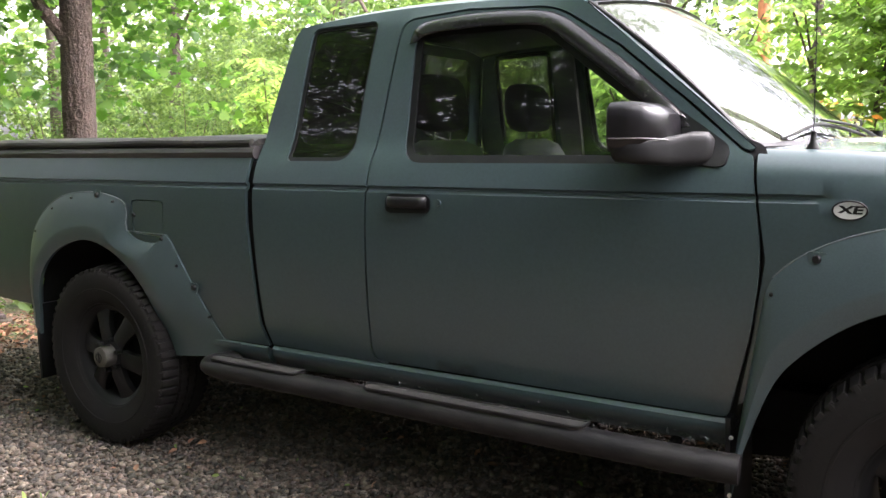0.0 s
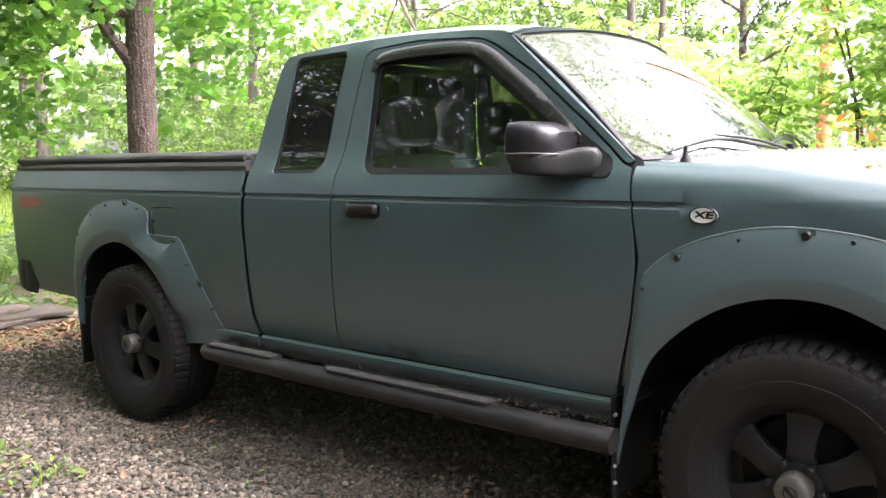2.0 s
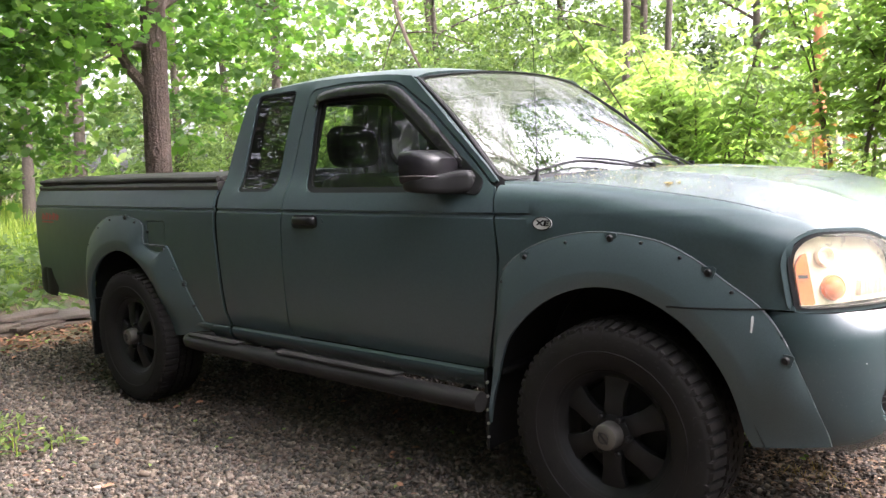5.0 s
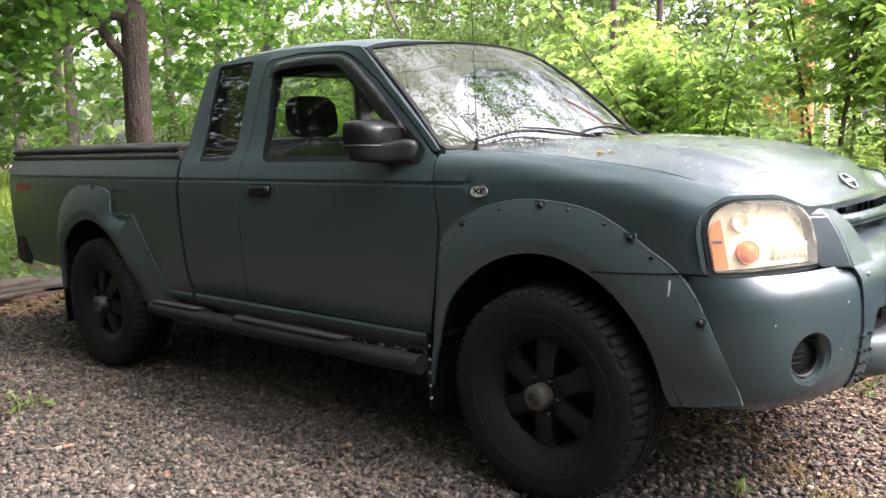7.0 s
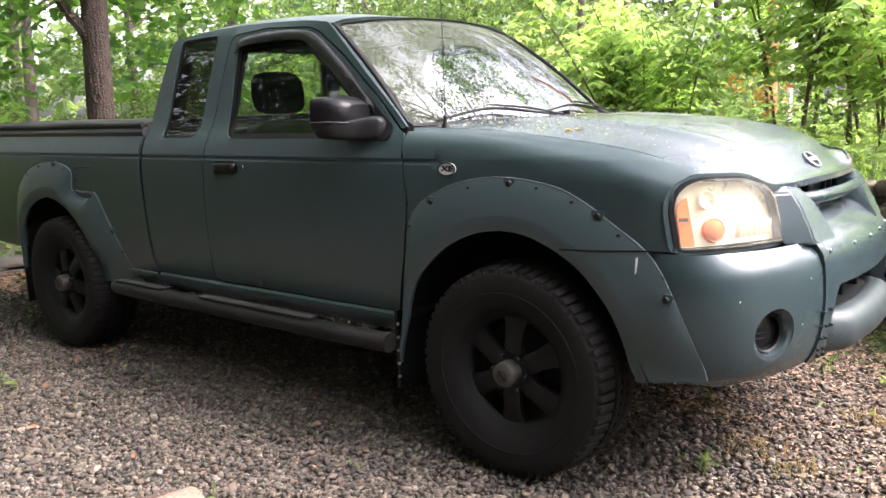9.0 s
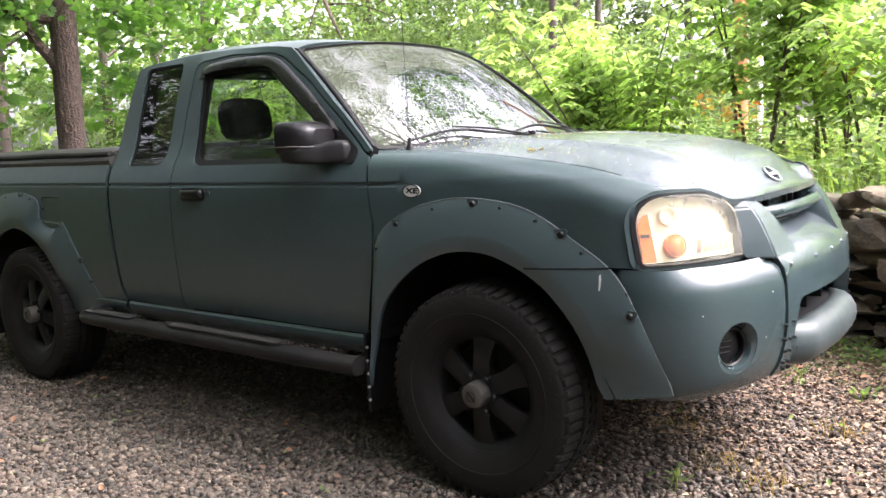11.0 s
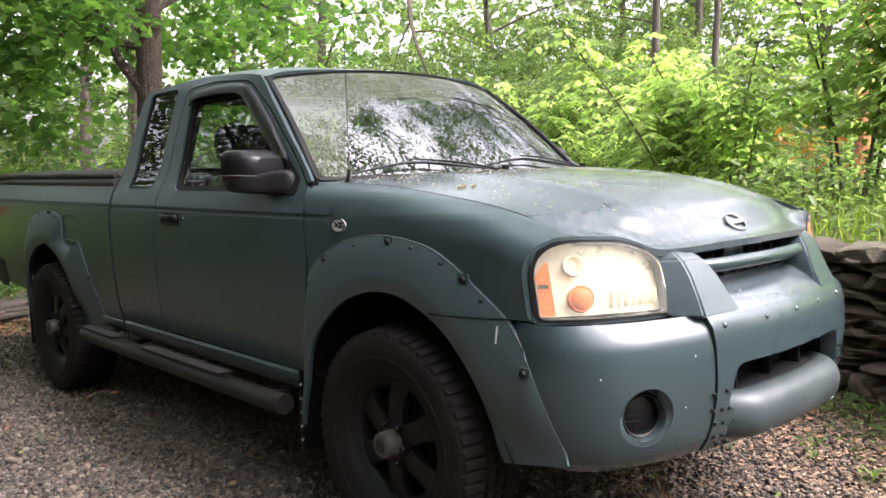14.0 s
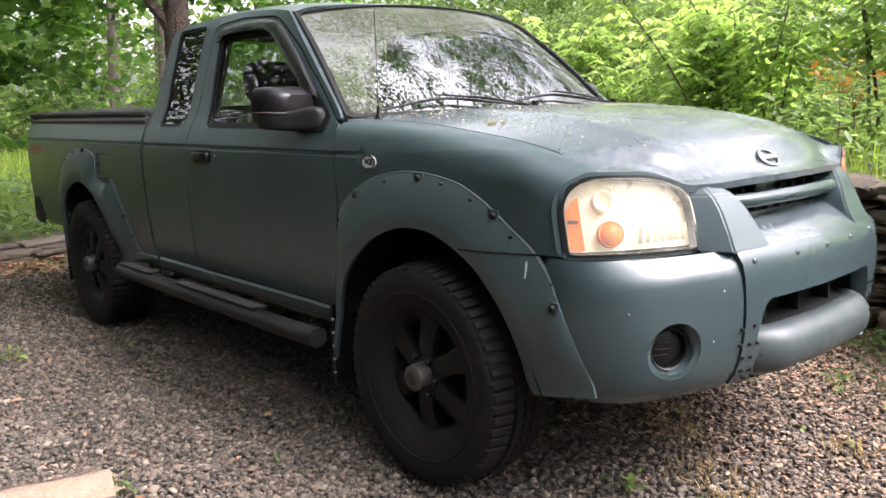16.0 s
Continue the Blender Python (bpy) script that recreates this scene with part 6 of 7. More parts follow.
def flare(name, outer, inner, bolts, label, proud=0.036, lip=0.55):
    """A moulded plastic flare: raised outer edge, a swelling face, a crease and a turned-in lip."""
    n = 56
    O, I = evenly(spline(outer, 8), n), evenly(inner, n)
    ts = (0.0, 0.0, 0.035, 0.2, 0.45, lip + 0.12, lip + 0.16, 0.9, 1.0, 1.0)
    hs = (0.0, 0.007, 0.010, 0.020, 0.030, proud, proud + 0.001, proud - 0.004, proud - 0.008, proud - 0.022)
    made = []
    for s in (0, 1):
        rings = []
        for a, b in zip(O, I):
            row = []
            for t, h in zip(ts, hs):
                p = a * (1 - t) + b * t
                fade = (0.3 + 0.7 * float(step01(p[1], 0.42, 0.62)) if 0.2 < p[0] < 1.0 and h > 0 else 1.0) if p[0] < 3.2 or h < 0 else 0.5 + 0.5 * float(step01(p[1], 0.40, 0.66))
                y0 = flare_base(p[0], p[1])
                row.append((p[0], y0 - h * fade + (0.004 if t == 0 and h == 0 else 0), p[1]))
            rings.append(row)
        bm = loft(rings, closed=False)
        if sum(f.normal.y * f.calc_area() for f in bm.faces) > 0:
            bmesh.ops.reverse_faces(bm, faces=bm.faces)
        fl = part(name, flip(bm) if s else bm, FLARE, truck, label, 30)
        edge = tube([(p[0], flare_base(p[0], p[1]) - 0.0075 * (1.0 if p[0] < 3.2 else 0.25 + 0.75 * float(step01(p[1], 0.40, 0.66))), p[1]) for p in O if p[1] > (0.87 if p[0] < 1.5 else 0.70 if p[0] > 3.0 else 0.86)], 0.0022, 6)
        part("flare_edge", flip(edge) if s else edge, EDGE_WEAR, fl, "pale worn edge")
        for bx, bz, r in bolts:
            y = flare_base(bx, bz) - (0.016 if r > 0.008 else 0.015)
            bolt = moved(lathe([(0.0, -0.006), (r * 0.7, -0.005), (r, 0.0), (r * 1.05, 0.008)], 12), Matrix.Translation((bx, y, bz)))
            part("flare_bolt", flip(bolt) if s else bolt, RIM, fl)
            if r > 0.008:
                cup = panel_bm([rounded([(bx - 0.024, bz + 0.018), (bx + 0.026, bz + 0.016), (bx + 0.012, bz - 0.022), (bx - 0.014, bz - 0.022)], 0.012)], lambda x, z: (x, flare_base(x, z) - 0.0135, z), (0, -1, 0), 0.02, 0.003)
                part("bolt_pocket", flip(cup) if s else cup, FLARE, fl)
        made.append(fl)
    return made


F_OUT = [(2.476, 0.50), (2.508, 0.70), (2.531, 0.845), (2.560, 0.896), (2.633, 0.951), (2.754, 0.999), (2.913, 1.022), (3.102, 1.003), (3.221, 0.956), (3.334, 0.883), (3.424, 0.820), (3.498, 0.725), (3.547, 0.624), (3.583, 0.525), (3.608, 0.445)]
F_IN = [p for p in FRONT_ARCH if p[1] > 0.30]
front_flares = flare("front_flare", F_OUT, F_IN, [(2.641, 0.930, 0.010), (2.80, 0.985, 0.006), (2.960, 1.003, 0.012), (3.065, 0.992, 0.006), (3.19, 0.953, 0.006), (3.276, 0.913, 0.012), (3.345, 0.860, 0.006), (3.500, 0.682, 0.012), (2.545, 0.84, 0.006)],
                     "bolt-on front wheel arch flare with a scuffed edge")
R_OUT = [(-0.545, 0.50), (-0.515, 0.70), (-0.44, 0.88), (-0.27, 0.998), (-0.05, 1.030), (0.135, 1.003), (0.172, 0.96), (0.162, 0.89), (0.235, 0.848), (0.345, 0.846), (0.392, 0.878), (0.45, 0.80), (0.53, 0.68), (0.65, 0.50), (0.69, 0.445)]
flare("rear_flare", R_OUT, REAR_ARCH, [(-0.43, 0.855, 0.006), (-0.30, 0.955, 0.006), (-0.165, 1.003, 0.006), (0.0, 1.018, 0.012), (0.10, 0.995, 0.006), (0.375, 0.862, 0.008), (0.45, 0.765, 0.006), (0.535, 0.69, 0.012), (0.60, 0.585, 0.006)],
                    "bolt-on rear wheel arch flare")
# dark joint across the flare where the bumper's end begins
FO, FI = evenly(spline(F_OUT, 8), 56), evenly(F_IN, 56)


def flare_y(x, z):
    """Where the flare's face lies over a point of the side."""
    best = (9.0, 0.0)
    for a, b in zip(FO, FI):
        ab = b - a
        t = float(np.clip(((x - a[0]) * ab[0] + (z - a[1]) * ab[1]) / (ab @ ab), 0, 1))
        q = a + ab * t
        best = min(best, (math.hypot(x - q[0], z - q[1]), t))
    return flare_base(x, z) - float(np.interp(best[1], (0, 0.035, 0.2, 0.45, 0.67, 0.9, 1.0), (0.007, 0.010, 0.020, 0.030, 0.036, 0.032, 0.028)))


for k in (0, 1):
    sm = tube([(x, flare_y(x, z) - 0.0005, z) for x, z in ((3.155 + 0.29 * t, 0.806 + 0.012 * t) for t in np.linspace(0, 1, 16))], 0.003, 6)
    part("flare_joint", flip(sm) if k else sm, DARK, front_flares[k], "dark joint line")
# white scuff on the front flare, and the line where the bumper's end meets it
panel("scuff", [[(3.403, 0.752), (3.407, 0.750), (3.411, 0.785), (3.408, 0.800), (3.403, 0.795)]], lambda x, z: (x, flare_y(x, z) - 0.002, z), SCUFF, front_flares[0], (0, -1, 0), rim=0, label="white scrape in the paint")

# ---- front bumper ----
PLAN = spline([(3.395, 0.118), (3.50, 0.094), (3.60, 0.118), (3.685, 0.185), (3.745, 0.29), (3.79, 0.42), (3.822, 0.56), (3.842, 0.73), (3.850, YC)], 8)
PLAN = PLAN + [np.array((p[0], 2 * YC - p[1])) for p in reversed(PLAN[:-1])]
PLAN = np.array(PLAN)
PS = np.r_[0, np.cumsum(np.linalg.norm(np.diff(PLAN, axis=0), axis=1))]
LEN = PS[-1]
PT = np.gradient(PLAN, axis=0)
PN = np.stack([PT[:, 1], -PT[:, 0]], 1)
PN /= np.linalg.norm(PN, axis=1)[:, None]
bump_out = smooth([0.405, 0.43, 0.48, 0.56, 0.65, 0.71, 0.755, 0.785, 0.804, 0.818], [-0.075, -0.04, -0.012, 0.004, 0.010, 0.008, 0.001, -0.012, -0.030, -0.058])
end_out = smooth([0.65, 0.74, 0.785, 0.805, 0.818], [0.010, 0.005, -0.002, -0.008, -0.014])
flat_out = smooth([0.65, 0.74, 0.785, 0.805, 0.818], [0.010, 0.006, -0.002, -0.012, -0.035])


def mid_out(z):
    """How far the middle stands out past the rounded ends."""
    return 0.006 + (flat_out(z) - bump_out(z) if z > 0.65 else 0.0)




def on_bumper(s, z, extra=0.0):
    s = min(max(s, 0), LEN)
    p = np.array([np.interp(s, PS, PLAN[:, k]) for k in (0, 1)])
    n = np.array([np.interp(s, PS, PN[:, k]) for k in (0, 1)])
    e = min(s, LEN - s)
    soft = 1 - float(step01(e, 0.16, 0.34))
    out = bump_out(z) * (1 - soft) + (end_out(z) if z > 0.65 else bump_out(z)) * soft
    q = p + n * (out + extra)
    return (float(q[0]), float(q[1]), z)


def s_at(y):
    half = PS[: len(PS) // 2 + 1]
    return float(np.interp(y, PLAN[8:len(half), 1], half[8:]))


S1 = s_at(0.485)
FOG_S, FOG_Z, FOG_R = s_at(0.284), 0.566, 0.080


def ring2(cx, cy, r, n=28):
    return [(cx + r * math.cos(a), cy + r * math.sin(a)) for a in np.linspace(0, 2 * math.pi, n + 1)[:-1]]


seam_s = lambda z: S1 + 0.012 * math.sin((z - 0.42) / 0.4 * math.pi)
end_outline = [(0.0, 0.500), (0.02, 0.425), (0.12, 0.410), (0.30, 0.408), (S1 - 0.06, 0.424)] + [(seam_s(z), z) for z in np.linspace(0.435, 0.812, 12)] + [(0.30, 0.812), (0.025, 0.812), (0.05, 0.70)]
fog_hole = ring2(FOG_S, FOG_Z, FOG_R)
ends = both("bumper_end", [end_outline, fog_hole], on_bumper, BUMPER, (0.6, -1, 0), step=0.035, rim=0.02, label="painted plastic bumper end with a round lamp recess")
mid_outline = [(seam_s(z) + 0.004, z) for z in np.linspace(0.812, 0.43, 12)] + [(LEN / 2 - 0.15, 0.425), (LEN / 2 + 0.15, 0.425)] + [(LEN - seam_s(z) - 0.004, z) for z in np.linspace(0.43, 0.812, 12)]
SO0, SO1 = s_at(0.545), LEN - s_at(0.545)
mouth = rounded([(SO0, 0.545), (SO0 + 0.035, 0.672), (SO1 - 0.035, 0.672), (SO1, 0.545)], 0.035)
bumper = panel("front_bumper", [mid_outline, mouth], lambda s, z: on_bumper(s, z, mid_out(z)), BUMPER, truck, (1, 0, 0), step=0.035, rim=0.05, label="middle of the front bumper with an air opening")
for i, y in enumerate((0.539, 0.734, 0.905, 1.076, 1.271)):
    s = s_at(y) if y <= YC else LEN - s_at(2 * YC - y)
    p = on_bumper(s, 0.782, mid_out(0.782))
    part("bumper_bolt", moved(lathe([(0, -0.003), (0.006, -0.003), (0.009, 0.0), (0.011, 0.006)], 14), Matrix.Translation(p) @ pose(0, 0, 0, 0, 0, 90)), BUMPER, bumper, "painted bolt head")
for k in (0, 1):
    for y, z in ((0.490, 0.600), (0.535, 0.605), (0.488, 0.555), (0.522, 0.553), (0.552, 0.552), (0.503, 0.515), (0.535, 0.512), (0.575, 0.512), (0.510, 0.475), (0.545, 0.472), (0.585, 0.470), (0.535, 0.447), (0.575, 0.444)):
        p = Vector(on_bumper(s_at(y), z, 0.008))
        if k:
            p.y = 2 * YC - p.y
        part("rivet", moved(lathe([(0, -0.006), (0.0042, -0.005), (0.005, 0.0), (0.007, 0.001), (0.007, 0.004)], 8), Matrix.Translation(p) @ pose(0, 0, 0, 0, 0, 75)), RIM, bumper)
# rolled lower bar across the opening
bar_rings = []
for t in np.linspace(0, 1, 19):
    y = 0.535 + t * (2 * YC - 1.07)
    k = math.sin(math.pi * t)
    x = on_bumper(s_at(min(y, 2 * YC - y)), 0.55)[0]
    r = 0.058 + 0.012 * min(1, 4 * k)
    bar_rings.append([(x - 0.075 + 0.065 * min(1, 2.5 * k) + r * math.cos(a) * 0.85, y, 0.515 + r * math.sin(a)) for a in np.linspace(0, 2 * math.pi, 17)[:-1]])
part("lower_bar", loft(bar_rings), BARPAINT, bumper, "rounded painted bar under the opening")
for i in range(4):
    y = 0.70 + i * 0.14
    part("bar_dimple", moved(lathe([(0, 0.004), (0.016, 0.002), (0.024, -0.002), (0.028, 0.004)], 16), Matrix.Translation((3.868, y, 0.487)) @ pose(0, 0, 0, -20, 0, 90)), BUMPER, bumper)
# dark hollow and ribs behind the opening
part("air_duct", box((3.70, YC, 0.60), (0.02, 0.85, 0.26), 0.004), DARK, bumper)
for i in range(3):
    part("duct_rib", box((3.745, 0.70 + i * 0.205, 0.605), (0.06, 0.012, 0.16), 0.003), DARK, bumper)
part("duct_shelf", box((3.76, YC, 0.565), (0.10, 0.72, 0.01), 0.003), DARK, bumper)
# fog lamps
fogs = []
for k in (0, 1):
    c = Vector(on_bumper(FOG_S, FOG_Z))
    nn = Vector((np.interp(FOG_S, PS, PN[:, 0]), np.interp(FOG_S, PS, PN[:, 1]), 0)).normalized()
    yaw = math.degrees(math.atan2(nn.y, nn.x)) + 90
    T = Matrix.Translation(c) @ pose(0, 0, 0, 0, 0, yaw)
    fun = bmesh.new()
    rows = []
    for r, dpt in ((FOG_R + 0.002, None), (0.066, 0.014), (0.058, 0.035), (0.056, 0.06)):
        row = []
        for i in range(28):
            a = 2 * math.pi * i / 28
            if dpt is None:
                row.append(fun.verts.new(Vector(on_bumper(FOG_S + r * math.cos(a), FOG_Z + r * math.sin(a), -0.001))))
            else:
                row.append(fun.verts.new(T @ Vector((r * math.cos(a), dpt, r * math.sin(a)))))
        rows.append(row)
    for a, b in zip(rows, rows[1:]):
        for i in range(28):
            fun.faces.new((a[i], a[(i + 1) % 28], b[(i + 1) % 28], b[i]))
    bmesh.ops.recalc_face_normals(fun, faces=fun.faces)
    part("lamp_recess", flip(fun) if k else fun, BUMPER, ends[k])
    lens = moved(lathe([(0.0, 0.038), (0.03, 0.040), (0.05, 0.046), (0.057, 0.056)], 28), T)
    FOG_T = T
    fog = part("fog_lamp", flip(lens) if k else lens, HANDLE, ends[k], "round fog lamp with a dark glossy lens")
    rim_bm = moved(lathe([(0.052, 0.03), (0.057, 0.026), (0.06, 0.034), (0.055, 0.046)], 28, True), T)
    fogs.append(fog)
    part("lamp_ring", flip(rim_bm) if k else rim_bm, RIM, fog)

for k in (0, 1):
    for i in range(3):
        rb = moved(box((-0.022 + 0.005 * i, 0.040, -0.016 + 0.016 * i), (0.045, 0.010, 0.003), 0.001), FOG_T)
        part("lamp_rib", flip(rb) if k else rb, RIM, fogs[k])
for s, z, r in ((S1 - 0.06, 0.715, 0.0022), (FOG_S + 0.12, 0.58, 0.002), (FOG_S - 0.13, 0.68, 0.0016)):
    panel("paint_chip", [[(s + r * (1 + 0.5 * math.sin(3 * a)) * math.cos(a), z + 1.3 * r * math.sin(a)) for a in np.linspace(0, 6.28, 9)[:-1]]], lambda u, v: on_bumper(u, v, 0.0012), SCUFF, ends[0], (1, -1, 0), rim=0)

# ---- headlights ----
lamp_x = smooth([0.09, 0.12, 0.17, 0.25, 0.35, 0.44, 0.47], [3.495, 3.535, 3.592, 3.648, 3.690, 3.716, 3.722])


def on_lamp(y, z, back=0.0):
    return (lamp_x(y) - 0.205 * (z - 0.82) - back, y + back * 0.25, z)


LAMP = rounded([(0.114, 0.824, 0.012), (0.439, 0.822, 0.012), (0.436, 0.925, 0.02), (0.431, 0.958, 0.015), (0.396, 0.993, 0.025), (0.315, 1.020, 0.03), (0.19, 1.025, 0.03), (0.152, 1.014, 0.02), (0.128, 0.986, 0.02), (0.116, 0.945, 0.02), (0.115, 0.90, 0.02)], 0.02)
lamps = []
for k in (0, 1):
    R = (lambda P: P) if k == 0 else other
    sg = 1 if k == 0 else -1
    lens = panel("headlight", [LAMP], R(on_lamp), LAMPGLASS, truck, (1, -0.5 * sg, 0.1), step=0.03, rim=0.006, label="large yellowed headlight with amber corner and round amber signal")
    lens.visible_shadow = False
    panel("headlight_seal", [shrink(LAMP, -0.006), shrink(LAMP, 0.003)], R(lambda y, z: on_lamp(y, z, 0.008)), HANDLE, lens, (1, -0.5 * sg, 0.1), step=0.03, rim=0.025)
    panel("lamp_surround", [shrink(LAMP, -0.015), shrink(LAMP, -0.006)], R(lambda y, z: on_lamp(y, z, 0.012)), PAINT, truck, (1, -0.5 * sg, 0.1), step=0.03, rim=0.004, label="painted edge round the headlight")
    panel("lamp_bowl", [shrink(LAMP, 0.002)], R(lambda y, z: on_lamp(y, z, 0.030 + 0.02 * math.sin((y - 0.1) / 0.36 * math.pi))), CREAM, lens, (1, -0.5 * sg, 0.1), step=0.02, rim=0.0)
    amber = panel("corner_lens", [rounded([(0.119, 0.832), (0.144, 0.832), (0.145, 0.976), (0.133, 0.964), (0.122, 0.938)], 0.006)], R(lambda y, z: on_lamp(y, z, 0.006)), AMBER, lens, (1, -0.5 * sg, 0.1), step=0.02, rim=0.015, label="amber corner lens")
    panel("corner_strip", [[(0.122, 0.905), (0.139, 0.905), (0.139, 0.915), (0.122, 0.915)]], R(lambda y, z: on_lamp(y, z, 0.0035)), BLACK, amber, (1, -0.5 * sg, 0.1), rim=0)
    for cy, cz, r, mat_, nm in ((0.212, 0.873, 0.031, AMBER, "signal_lens"), (0.205, 0.960, 0.026, CREAM, "small_reflector")):
        dome = lathe([(0.0, -0.016), (r * 0.5, -0.013), (r * 0.85, -0.005), (r, 0.002), (r * 1.12, 0.0), (r * 1.2, 0.012)] if mat_ is AMBER else [(0.0, 0.02), (r * 0.6, 0.012), (r * 0.95, -0.004), (r * 1.05, -0.004), (r * 1.1, 0.012)], 28)
        p = Vector(on_lamp(cy, cz, 0.030))
        dx = (on_lamp(cy + 0.03, cz)[0] - on_lamp(cy - 0.03, cz)[0]) / 0.06
        dome = moved(dome, Matrix.Translation(p) @ pose(0, 0, 0, -12, 0, 90 - math.degrees(math.atan(dx))))
        part(nm, flip(dome) if k else dome, mat_, lens, "round amber signal lens" if mat_ is AMBER else "")
    for i in range(7):
        y = 0.285 + i * 0.022
        rib = box(on_lamp(y, 0.865, 0.030), (0.016, 0.006, 0.045), 0.002)
        part("reflector_rib", flip(rib) if k else rib, CREAM, lens)

# ---- grille ----
grille_back = part("grille_back", box((3.61, YC, 0.88), (0.03, 0.80, 0.20), 0.004), DARK, truck)
for i in range(9):
    part("grille_bar", box((3.655, 0.60 + i * 0.0765, 0.885), (0.02, 0.012, 0.13), 0.003), BLACK, grille_back)
part("grille_plate", box((3.672, 0.86, 0.945), (0.012, 0.12, 0.075), 0.004), BUMPER, grille_back)
for k in (0, 1):
    secs = [(0.808, [(3.715, 0.425), (3.798, 0.478), (3.818, 0.640), (3.72, 0.665)]), (0.86, [(3.70, 0.428), (3.774, 0.486), (3.786, 0.628), (3.70, 0.65)]),
            (0.92, [(3.68, 0.435), (3.745, 0.49), (3.756, 0.605), (3.67, 0.625)]), (0.96, [(3.665, 0.44), (3.720, 0.488), (3.727, 0.578), (3.65, 0.60)]), (0.984, [(3.64, 0.445), (3.69, 0.485), (3.695, 0.552), (3.63, 0.575)])]
    bm = loft([[(x, y, z) for x, y in s] for z, s in secs])
    bmesh.ops.bevel(bm, geom=bm.edges[:], offset=0.006, segments=2, affect="EDGES")
    part("grille_bracket", flip(bm) if k else bm, BUMPER, truck, "painted upright beside the grille", 18)
shelf_rings = []
for t in np.linspace(0, 1, 21):
    y = 0.615 + t * (2 * YC - 1.23)
    x = on_bumper(s_at(min(y, 2 * YC - y)), 0.74)[0]
    shelf_rings.append([(x - 0.018, y, 0.802), (x - 0.022, y, 0.811), (x - 0.05, y, 0.834), (x - 0.10, y, 0.866), (x - 0.155, y, 0.884), (x - 0.165, y, 0.84), (x - 0.10, y, 0.808)])
part("grille_shelf", loft(shelf_rings), HOODPAINT, truck, "dusty sloping shelf under the grille")
gb = tube(spline([(3.690, 0.560, 0.930), (3.738, 0.66, 0.931), (3.752, 0.78, 0.932), (3.758, YC, 0.932), (3.752, 2 * YC - 0.78, 0.932), (3.738, 2 * YC - 0.66, 0.931), (3.690, 2 * YC - 0.560, 0.930)], 6), 0.021, 14)
part("grille_tube", gb, BUMPER, truck, "round painted cross bar in the grille")
# strip behind the bumper's top edge
part("front_frame", box((3.60, YC, 0.70), (0.10, 1.30, 0.20), 0.01), DARK, truck)

# ---- door mirrors ----
for k in (0, 1):
    def ring_at(x, y0, y1, z0, z1, r):
        return [(x - 0.030, y + 0.022, z) for y, z in rounded([(y0, z0), (y1, z0), (y1, z1), (y0, z1)], r, 4)]
    case = [ring_at(2.195, -0.062, 0.125, 1.185, 1.295, 0.03), ring_at(2.20, -0.068, 0.130, 1.178, 1.302, 0.035), ring_at(2.235, -0.066, 0.132, 1.176, 1.304, 0.04),
            ring_at(2.275, -0.055, 0.130, 1.180, 1.300, 0.045), ring_at(2.308, -0.03, 0.125, 1.190, 1.288, 0.045), ring_at(2.325, 0.0, 0.118, 1.205, 1.272, 0.03)]
    bm = loft(case)
    mirror = part("door_mirror", flip(bm) if k else bm, MIRROR_CASE, truck, "bulky dark plastic door mirror with scratches", 40)
    foot = [ring_at(x, y0, y1, z0, z1, 0.024) for x, y0, y1, z0, z1 in ((2.205, -0.054, 0.125, 1.160, 1.206), (2.215, -0.060, 0.13, 1.154, 1.208), (2.25, -0.060, 0.135, 1.150, 1.210), (2.30, -0.040, 0.14, 1.146, 1.212), (2.335, 0.005, 0.13, 1.142, 1.218), (2.372, 0.045, 0.12, 1.142, 1.228), (2.402, 0.070, 0.115, 1.146, 1.226), (2.415, 0.085, 0.11, 1.158, 1.210))]
    bm = loft(foot)
    part("mirror_foot", flip(bm) if k else bm, BLACK, mirror, "black mirror arm", 50)
    bm = panel_bm([rounded([(2.27, 1.150), (2.42, 1.140), (2.425, 1.19), (2.28, 1.29)], 0.02)], glass_at(-0.006), (0, -1, 0), 0.03, 0.008)
    part("mirror_base", flip(bm) if k else bm, BLACK, mirror)
    bm = box((2.163, 0.054, 1.24), (0.004, 0.165, 0.095), 0.001)
    part("mirror_glass", flip(bm) if k else bm, CHROME, mirror)
    line = tube(spline([(2.17, -0.0485, 1.212), (2.21, -0.047, 1.212), (2.25, -0.036, 1.212), (2.28, -0.010, 1.21), (2.30, 0.022, 1.208)], 4), 0.0025, 6)
    part("mirror_seam", flip(line) if k else line, RAIL, mirror)

